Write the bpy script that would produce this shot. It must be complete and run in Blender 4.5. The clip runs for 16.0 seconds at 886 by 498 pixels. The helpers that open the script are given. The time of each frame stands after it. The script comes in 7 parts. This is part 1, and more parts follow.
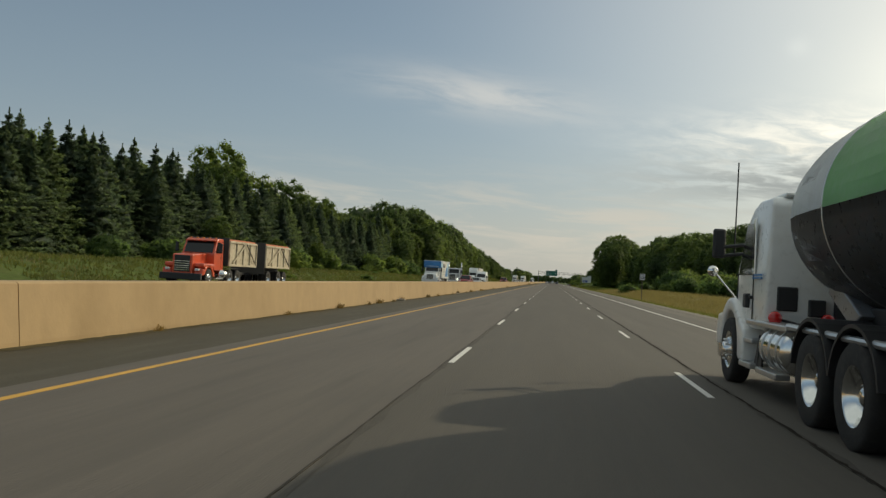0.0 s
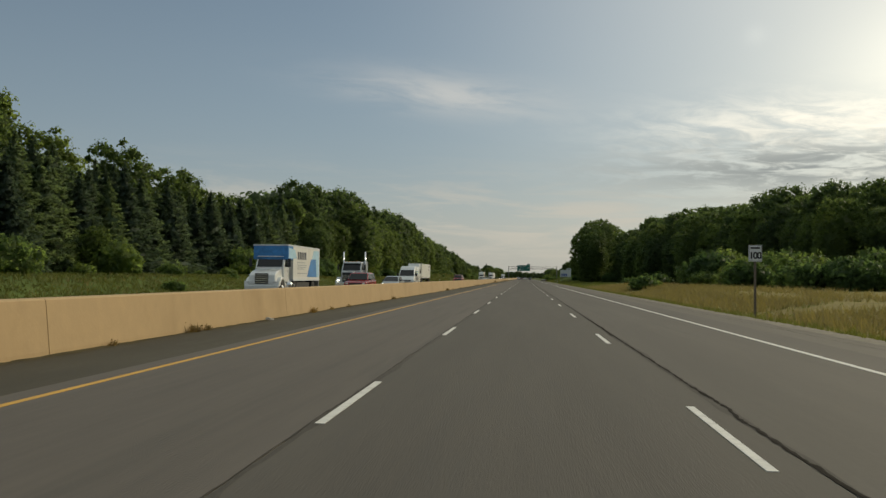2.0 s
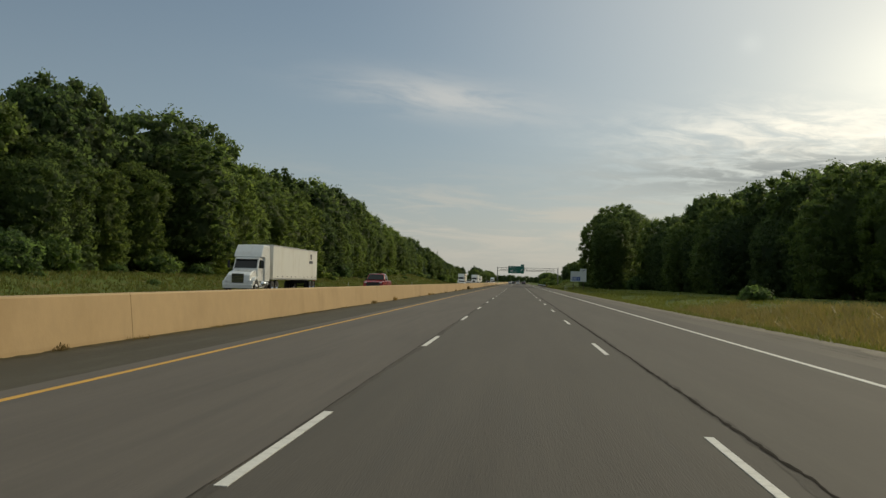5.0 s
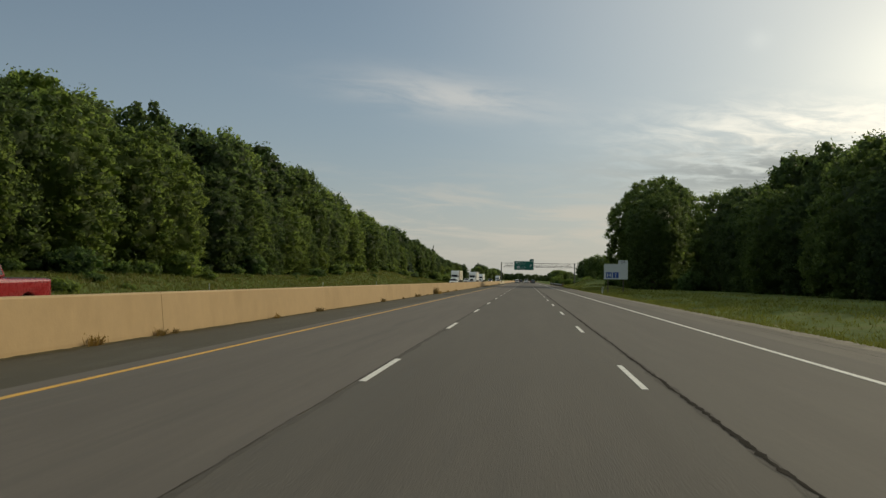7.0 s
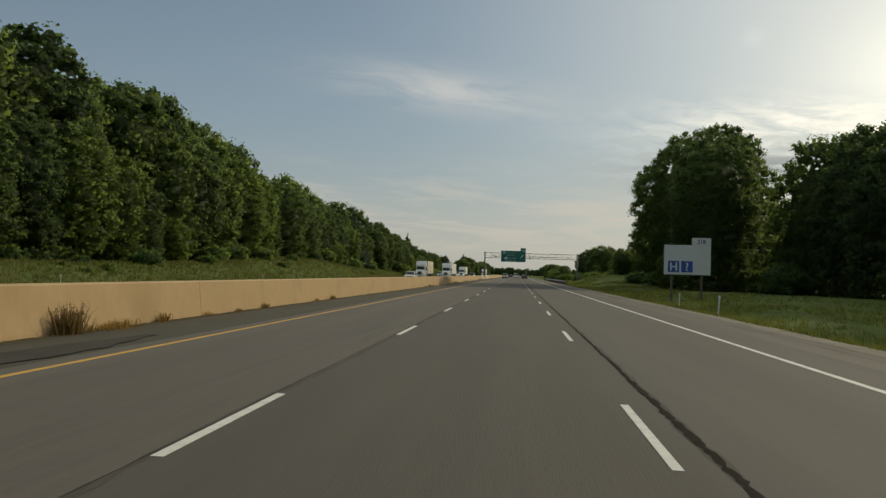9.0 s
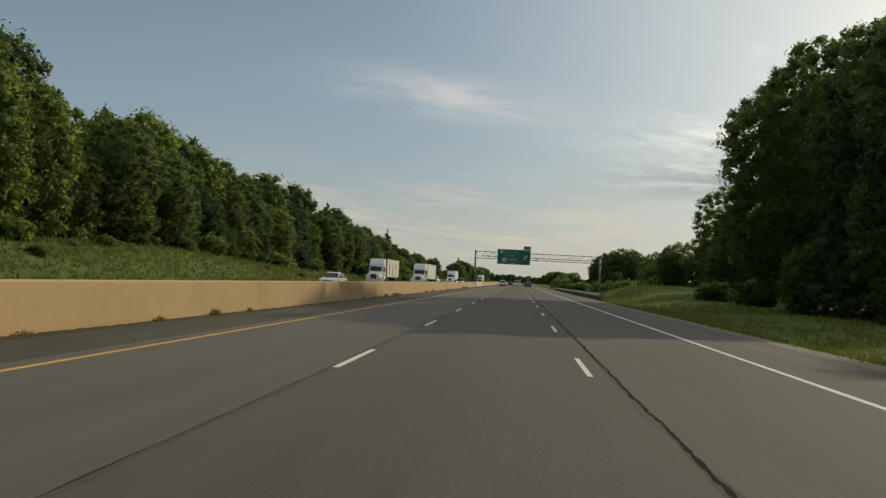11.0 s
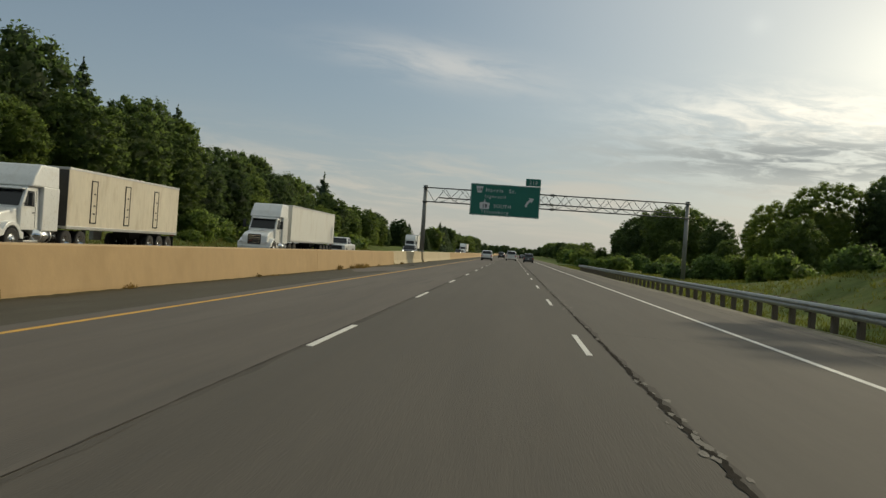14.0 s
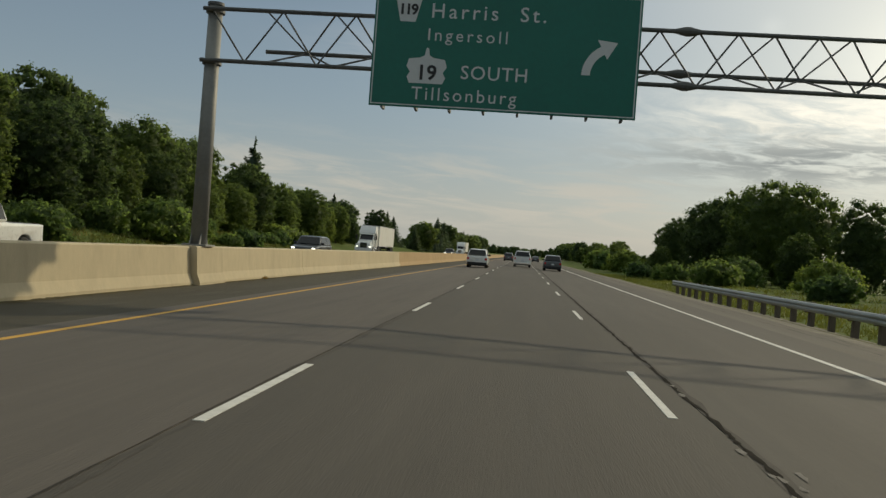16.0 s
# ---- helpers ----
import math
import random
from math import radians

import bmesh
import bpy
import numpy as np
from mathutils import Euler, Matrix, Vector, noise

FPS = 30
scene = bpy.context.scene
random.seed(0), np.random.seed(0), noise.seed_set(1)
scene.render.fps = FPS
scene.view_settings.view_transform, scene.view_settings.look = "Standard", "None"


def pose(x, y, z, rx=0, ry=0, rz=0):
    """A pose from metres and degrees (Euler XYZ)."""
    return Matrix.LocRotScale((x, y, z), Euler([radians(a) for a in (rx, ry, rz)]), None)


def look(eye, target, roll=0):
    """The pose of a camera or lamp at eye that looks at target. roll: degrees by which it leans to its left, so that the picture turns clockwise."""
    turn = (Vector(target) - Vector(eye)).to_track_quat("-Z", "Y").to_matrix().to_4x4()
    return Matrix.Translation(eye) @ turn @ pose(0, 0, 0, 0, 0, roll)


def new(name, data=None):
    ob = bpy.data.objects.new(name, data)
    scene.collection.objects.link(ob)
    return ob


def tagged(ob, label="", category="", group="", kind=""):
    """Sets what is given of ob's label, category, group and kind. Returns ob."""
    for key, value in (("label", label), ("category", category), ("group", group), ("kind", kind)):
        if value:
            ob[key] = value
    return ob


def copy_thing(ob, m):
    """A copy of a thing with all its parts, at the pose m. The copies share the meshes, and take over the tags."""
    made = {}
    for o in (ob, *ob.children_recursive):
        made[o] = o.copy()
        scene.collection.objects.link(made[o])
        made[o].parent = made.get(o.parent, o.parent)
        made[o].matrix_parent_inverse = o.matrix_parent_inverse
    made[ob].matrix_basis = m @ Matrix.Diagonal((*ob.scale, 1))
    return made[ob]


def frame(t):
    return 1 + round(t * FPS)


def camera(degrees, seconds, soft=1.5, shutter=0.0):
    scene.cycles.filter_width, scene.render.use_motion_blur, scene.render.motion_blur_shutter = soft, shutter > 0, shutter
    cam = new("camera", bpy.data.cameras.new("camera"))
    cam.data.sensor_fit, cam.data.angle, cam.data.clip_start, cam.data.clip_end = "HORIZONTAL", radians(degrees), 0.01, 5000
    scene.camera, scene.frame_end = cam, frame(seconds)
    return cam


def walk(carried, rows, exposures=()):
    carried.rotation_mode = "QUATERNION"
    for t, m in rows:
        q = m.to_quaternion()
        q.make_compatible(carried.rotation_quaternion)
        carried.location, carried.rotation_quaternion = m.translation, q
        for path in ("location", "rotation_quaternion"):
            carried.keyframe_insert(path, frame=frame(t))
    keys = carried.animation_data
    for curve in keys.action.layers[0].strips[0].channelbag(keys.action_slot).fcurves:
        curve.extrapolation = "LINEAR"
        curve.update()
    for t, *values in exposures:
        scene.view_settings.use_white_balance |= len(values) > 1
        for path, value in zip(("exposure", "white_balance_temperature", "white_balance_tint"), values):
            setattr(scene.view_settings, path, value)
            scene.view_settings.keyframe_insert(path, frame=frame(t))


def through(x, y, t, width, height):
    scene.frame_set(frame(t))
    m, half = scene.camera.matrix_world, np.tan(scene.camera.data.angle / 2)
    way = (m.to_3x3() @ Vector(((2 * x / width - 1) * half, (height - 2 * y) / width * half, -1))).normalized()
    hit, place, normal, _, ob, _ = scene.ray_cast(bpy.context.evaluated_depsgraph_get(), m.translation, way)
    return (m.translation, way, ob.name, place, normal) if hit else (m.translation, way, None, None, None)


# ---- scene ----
cam = camera(55.48, 16.0, soft=1.4)
PATH = [
    (0.0, pose(-0.341, -5.164, 1.429, 91.814, -3.242, 7.348)),
    (0.5, pose(-0.230, 11.238, 1.408, 91.841, -2.939, 7.295)),
    (1.0, pose(-0.057, 27.757, 1.423, 91.947, -1.261, 7.018)),
    (1.5, pose(-0.011, 44.264, 1.420, 92.075, -0.586, 6.001)),
    (2.0, pose(0.013, 60.730, 1.421, 91.895, -0.568, 5.522)),
    (2.5, pose(0.022, 77.236, 1.409, 91.764, -0.677, 5.362)),
    (3.0, pose(0.056, 93.668, 1.424, 91.944, -0.977, 4.965)),
    (3.5, pose(0.122, 109.983, 1.409, 91.996, -1.272, 4.741)),
    (4.0, pose(0.020, 126.379, 1.418, 92.048, -1.290, 4.781)),
    (6.5, pose(0.166, 209.000, 1.427, 92.131, -1.288, 5.607)),
    (7.0, pose(0.259, 225.666, 1.421, 92.018, -1.051, 5.617)),
    (7.5, pose(0.279, 242.319, 1.427, 91.911, -0.865, 5.290)),
    (8.0, pose(0.448, 258.943, 1.404, 91.670, -0.800, 4.460)),
    (8.5, pose(0.525, 275.461, 1.383, 91.531, -1.255, 4.674)),
    (9.0, pose(0.633, 291.499, 1.408, 91.613, -1.681, 5.014)),
    (11.5, pose(0.703, 371.697, 1.400, 92.013, -3.202, 4.913)),
    (12.0, pose(0.742, 387.682, 1.405, 91.916, -3.399, 4.658)),
    (12.5, pose(0.682, 403.775, 1.427, 92.106, -3.831, 4.484)),
    (13.0, pose(0.645, 420.006, 1.380, 91.969, -4.411, 4.439)),
    (13.5, pose(0.691, 436.309, 1.403, 90.425, -4.113, 4.441)),
    (14.0, pose(0.632, 452.647, 1.404, 90.005, -4.009, 4.731)),
    (14.5, pose(0.445, 468.876, 1.404, 89.920, -4.708, 4.820)),
    (15.0, pose(0.467, 485.117, 1.401, 89.849, -4.425, 5.038)),
    (15.5, pose(0.465, 501.341, 1.422, 89.925, -4.437, 5.261)),
    (16.0, pose(0.351, 517.356, 1.409, 90.031, -4.304, 5.395)),
]
EXPOSURES = [(t, e, 6600, 1.0) for t, e in ((0.0, 0.12), (2.0, 0.0), (4.0, 0.0), (9.0, 0.0), (11.0, 0.1), (11.5, 0.18), (12.0, 0.28), (12.5, 0.34), (13.0, 0.22), (13.5, 0.10), (15.0, 0.03), (16.0, 0.0))]
walk(cam, PATH, exposures=EXPOSURES)

# ---- sky and sun ----
SUN_FROM = Vector((1.0, 1.055, 0.667)).normalized()
SUN_EL = math.asin(SUN_FROM.z)
SUN_AZ = math.atan2(SUN_FROM.x, SUN_FROM.y)
SKY_STRENGTH = 0.066


def link(tree, a, out, b, inp):
    tree.links.new(a.outputs[out], b.inputs[inp])


def math_node(tree, op, a, b=None, c=None):
    n = tree.nodes.new("ShaderNodeMath")
    n.operation = op
    for i, v in enumerate((a, b, c)):
        if v is None:
            continue
        if isinstance(v, (int, float)):
            n.inputs[i].default_value = v
        else:
            tree.links.new(v, n.inputs[i])
    return n.outputs[0]


def build_world():
    world = bpy.data.worlds.new("sky")
    scene.world = world
    world.use_nodes = True
    t = world.node_tree
    t.nodes.clear()
    out = t.nodes.new("ShaderNodeOutputWorld")
    bg = t.nodes.new("ShaderNodeBackground")
    bg.inputs[1].default_value = SKY_STRENGTH
    sky = t.nodes.new("ShaderNodeTexSky")
    sky.sky_type = "NISHITA"
    sky.sun_disc = False
    sky.sun_elevation = SUN_EL
    sky.sun_rotation = SUN_AZ
    sky.altitude = 200
    sky.air_density = 1.0
    sky.dust_density = 1.6
    sky.ozone_density = 1.5
    co = t.nodes.new("ShaderNodeTexCoord")
    sep = t.nodes.new("ShaderNodeSeparateXYZ")
    link(t, co, "Generated", sep, 0)
    az = math_node(t, "ARCTAN2", sep.outputs[0], sep.outputs[1])
    el = math_node(t, "ARCSINE", sep.outputs[2])

    def streaks(ua, ue, lean, scale, detail, lo, hi, off):
        comb = t.nodes.new("ShaderNodeCombineXYZ")
        t.links.new(math_node(t, "MULTIPLY", az, ua), comb.inputs[0])
        e2 = math_node(t, "MULTIPLY_ADD", az, lean, el)
        t.links.new(math_node(t, "MULTIPLY", e2, ue), comb.inputs[1])
        comb.inputs[2].default_value = off
        n = t.nodes.new("ShaderNodeTexNoise")
        n.inputs["Scale"].default_value = scale
        n.inputs["Detail"].default_value = detail
        n.inputs["Roughness"].default_value = 0.62
        n.inputs["Distortion"].default_value = 0.5
        t.links.new(comb.outputs[0], n.inputs["Vector"])
        r = t.nodes.new("ShaderNodeMapRange")
        r.interpolation_type = "SMOOTHSTEP"
        r.inputs["From Min"].default_value = lo
        r.inputs["From Max"].default_value = hi
        t.links.new(n.outputs["Fac"], r.inputs["Value"])
        return r.outputs["Result"]

    def window(value, centre, width):
        d = math_node(t, "DIVIDE", math_node(t, "SUBTRACT", value, centre), width)
        return math_node(t, "EXPONENT", math_node(t, "MULTIPLY", math_node(t, "MULTIPLY", d, d), -1.0))

    # one thin cirrus streak ahead, and banks of low cloud towards the sun
    lean_el = math_node(t, "MULTIPLY_ADD", az, 0.10, el)
    streak = math_node(t, "MULTIPLY", math_node(t, "MULTIPLY", window(az, -0.088, 0.122), window(lean_el, 0.205, 0.022)), streaks(4, 22, 0.08, 2.0, 6, 0.22, 0.66, 3.0))
    puff = math_node(t, "MULTIPLY", math_node(t, "MULTIPLY", window(az, 0.26, 0.012), window(el, 0.268, 0.010)), 0.45)
    low = math_node(t, "MULTIPLY", window(el, 0.065, 0.045), streaks(3, 22, 0.03, 2.3, 7, 0.42, 0.66, 7.0))
    sunny = math_node(t, "MULTIPLY", math_node(t, "MULTIPLY", window(el, 0.168, 0.030), window(az, 0.33, 0.16)), streaks(8, 30, 0.12, 2.2, 8, 0.34, 0.70, 11.0))
    grey = math_node(t, "MULTIPLY", math_node(t, "MULTIPLY", window(el, 0.124, 0.028), window(az, 0.30, 0.17)), streaks(7, 40, 0.05, 2.2, 9, 0.36, 0.58, 19.0))
    bank = math_node(t, "MULTIPLY", window(el, 0.225, 0.060), window(az, 0.56, 0.17))

    def mix(fac, a, colour, gain):
        m = t.nodes.new("ShaderNodeMix")
        m.data_type = "RGBA"
        t.links.new(math_node(t, "MULTIPLY", fac, gain), m.inputs["Factor"])
        t.links.new(a, m.inputs["A"])
        m.inputs["B"].default_value = (*colour, 1)
        return m.outputs["Result"]

    # thin high veil that pales the blue
    c = mix(math_node(t, "ADD", window(el, 0.0, 0.30), 0.30), sky.outputs[0], (5.0, 5.75, 6.9), 0.46)
    # brighter sky overhead, out of view, added to fill the shade
    up = t.nodes.new("ShaderNodeMapRange")
    up.interpolation_type = "SMOOTHSTEP"
    up.inputs["From Min"].default_value, up.inputs["From Max"].default_value = 0.33, 0.80
    t.links.new(el, up.inputs["Value"])
    c = mix(up.outputs["Result"], c, (10.5, 10.8, 10.6), 0.68)
    # brighter thin cloud round the sun
    dot = t.nodes.new("ShaderNodeVectorMath")
    dot.operation = "DOT_PRODUCT"
    link(t, co, "Generated", dot, 0)
    dot.inputs[1].default_value = SUN_FROM
    near_sun = math_node(t, "POWER", math_node(t, "MAXIMUM", math_node(t, "DIVIDE", math_node(t, "SUBTRACT", dot.outputs["Value"], 0.55), 0.45), 0.0), 2.4)
    c = mix(near_sun, c, (20.0, 18.2, 15.8), 0.46)
    c = mix(bank, c, (24.0, 22.0, 19.0), 0.75)
    c = mix(window(el, 0.02, 0.075), c, (8.6, 7.7, 6.8), 0.42)
    c = mix(streak, c, (11.6, 10.5, 9.9), 0.50)
    c = mix(puff, c, (13, 12.8, 12.6), 0.5)
    c = mix(low, c, (9.4, 8.2, 7.2), 0.6)
    c = mix(sunny, c, (23, 20, 17.0), 0.6)
    c = mix(grey, c, (5.0, 5.1, 5.2), 1.0)
    t.links.new(c, bg.inputs[0])
    link(t, bg, 0, out, 0)


build_world()
sun = new("sun", bpy.data.lights.new("sun", "SUN"))
sun.matrix_world = look((200, 700, 140), Vector((200, 700, 140)) - SUN_FROM)
sun.data.energy = 2.1
sun.data.angle = radians(0.8)
sun.data.color = (1.0, 0.84, 0.62)

# ---- materials ----


def material(name, colour, rough=0.6, metal=0.0, vary=0.25, scales=(0.6, 9.0), bump=0.0, bump_scale=60.0, stretch=(1, 1, 1), tint=None, random=0.0, coat=0.0, spec=0.5):
    """Principled paint, stone or metal: two scales of variation, fine relief, and a tint for stains."""
    m = bpy.data.materials.new(name)
    m.use_nodes = True
    t = m.node_tree
    p = t.nodes["Principled BSDF"]
    p.inputs["Roughness"].default_value = rough
    p.inputs["Metallic"].default_value = metal
    p.inputs["Coat Weight"].default_value = coat
    p.inputs["Specular IOR Level"].default_value = spec
    co = t.nodes.new("ShaderNodeTexCoord")
    mp = t.nodes.new("ShaderNodeMapping")
    mp.inputs["Scale"].default_value = stretch
    link(t, co, "Object", mp, 0)

    def noise_of(scale, detail=4):
        n = t.nodes.new("ShaderNodeTexNoise")
        n.inputs["Scale"].default_value = scale
        n.inputs["Detail"].default_value = detail
        n.inputs["Roughness"].default_value = 0.6
        link(t, mp, 0, n, "Vector")
        return n

    big, small = noise_of(scales[0]), noise_of(scales[1], 6)
    dark = tuple(c * (1 - vary) for c in colour)
    light = tuple(min(1, c * (1 + vary)) for c in colour)
    mix1 = t.nodes.new("ShaderNodeMix")
    mix1.data_type = "RGBA"
    ramp = t.nodes.new("ShaderNodeMapRange")
    ramp.inputs["From Min"].default_value, ramp.inputs["From Max"].default_value = 0.3, 0.7
    total = math_node(t, "MULTIPLY_ADD", small.outputs["Fac"], 0.5, math_node(t, "MULTIPLY", big.outputs["Fac"], 0.5))
    if random:
        info = t.nodes.new("ShaderNodeObjectInfo")
        total = math_node(t, "ADD", total, math_node(t, "MULTIPLY", math_node(t, "SUBTRACT", info.outputs["Random"], 0.5), random))
    t.links.new(total, ramp.inputs["Value"])
    link(t, ramp, 0, mix1, "Factor")
    mix1.inputs["A"].default_value = (*dark, 1)
    mix1.inputs["B"].default_value = (*light, 1)
    colour_out = mix1.outputs["Result"]
    if tint:
        stain = noise_of(scales[0] * 2.7, 7)
        r2 = t.nodes.new("ShaderNodeMapRange")
        r2.inputs["From Min"].default_value, r2.inputs["From Max"].default_value = 0.52, 0.75
        link(t, stain, "Fac", r2, "Value")
        mix2 = t.nodes.new("ShaderNodeMix")
        mix2.data_type = "RGBA"
        link(t, r2, 0, mix2, "Factor")
        t.links.new(colour_out, mix2.inputs["A"])
        mix2.inputs["B"].default_value = (*tint, 1)
        colour_out = mix2.outputs["Result"]
    t.links.new(colour_out, p.inputs["Base Color"])
    rr = t.nodes.new("ShaderNodeMapRange")
    rr.inputs["To Min"].default_value, rr.inputs["To Max"].default_value = max(0.03, rough - 0.12), min(1, rough + 0.12)
    link(t, small, "Fac", rr, "Value")
    link(t, rr, 0, p, "Roughness")
    if bump:
        fine = noise_of(bump_scale, 5)
        b = t.nodes.new("ShaderNodeBump")
        b.inputs["Strength"].default_value = bump
        b.inputs["Distance"].default_value = 0.02
        link(t, fine, "Fac", b, "Height")
        link(t, b, 0, p, "Normal")
    return m


def leaf_material(name, colour, hue=0.25, through=0.55, relief_depth=0.12, glow=2.5):
    """Leaves: diffuse with light coming through, varied from tree to tree and clump to clump."""
    m = bpy.data.materials.new(name)
    m.use_nodes = True
    t = m.node_tree
    t.nodes.clear()
    out = t.nodes.new("ShaderNodeOutputMaterial")
    dif = t.nodes.new("ShaderNodeBsdfPrincipled")
    dif.inputs["Roughness"].default_value = 0.55
    dif.inputs["Specular IOR Level"].default_value = 0.12
    tra = t.nodes.new("ShaderNodeBsdfTranslucent")
    mx = t.nodes.new("ShaderNodeMixShader")
    mx.inputs[0].default_value = through
    info = t.nodes.new("ShaderNodeObjectInfo")
    geo = t.nodes.new("ShaderNodeNewGeometry")
    co = t.nodes.new("ShaderNodeTexCoord")
    n = t.nodes.new("ShaderNodeTexNoise")
    n.inputs["Scale"].default_value = 0.45
    n.inputs["Detail"].default_value = 3
    link(t, co, "Object", n, "Vector")
    leafy = t.nodes.new("ShaderNodeTexNoise")
    leafy.inputs["Scale"].default_value = 4.0
    leafy.inputs["Detail"].default_value = 5
    leafy.inputs["Roughness"].default_value = 0.7
    link(t, co, "Object", leafy, "Vector")
    relief = t.nodes.new("ShaderNodeBump")
    relief.inputs["Strength"].default_value = 0.7
    relief.inputs["Distance"].default_value = relief_depth
    link(t, leafy, "Fac", relief, "Height")
    link(t, relief, 0, dif, "Normal")
    link(t, relief, 0, tra, "Normal")
    v = math_node(t, "MULTIPLY_ADD", info.outputs["Random"], 0.55, math_node(t, "MULTIPLY", n.outputs["Fac"], 0.5))
    v = math_node(t, "MULTIPLY_ADD", geo.outputs["Random Per Island"], 0.16, math_node(t, "MULTIPLY_ADD", leafy.outputs["Fac"], 0.3, math_node(t, "SUBTRACT", v, 0.09)))
    ramp = t.nodes.new("ShaderNodeValToRGB")
    r, g, b = colour
    e = ramp.color_ramp.elements
    e[0].position, e[0].color = 0.25, (r * 0.58, g * 0.64, b * 0.76, 1)
    e[1].position, e[1].color = 1.0, (r * (1.55 + hue), g * 1.5, b * 1.05, 1)
    mid = e.new(0.6)
    mid.color = (r, g, b, 1)
    t.links.new(v, ramp.inputs[0])
    link(t, ramp, 0, dif, "Base Color")
    # light that comes through is yellower
    warm = t.nodes.new("ShaderNodeMix")
    warm.data_type, warm.blend_type = "RGBA", "MULTIPLY"
    warm.inputs["Factor"].default_value = 1.0
    warm.inputs["B"].default_value = (glow, glow, glow * 0.65, 1)
    link(t, ramp, 0, warm, "A")
    link(t, warm, "Result", tra, 0)
    link(t, dif, 0, mx, 1)
    link(t, tra, 0, mx, 2)
    link(t, mx, 0, out, 0)
    return m


def glass_material(name, colour=(0.012, 0.014, 0.016)):
    m = material(name, colour, rough=0.14, vary=0.1, spec=0.35)
    return m


def lamp_material(name, colour, strength):
    m = bpy.data.materials.new(name)
    m.use_nodes = True
    p = m.node_tree.nodes["Principled BSDF"]
    p.inputs["Base Color"].default_value = (*colour, 1)
    p.inputs["Emission Color"].default_value = (*colour, 1)
    p.inputs["Emission Strength"].default_value = strength
    p.inputs["Roughness"].default_value = 0.2
    return m


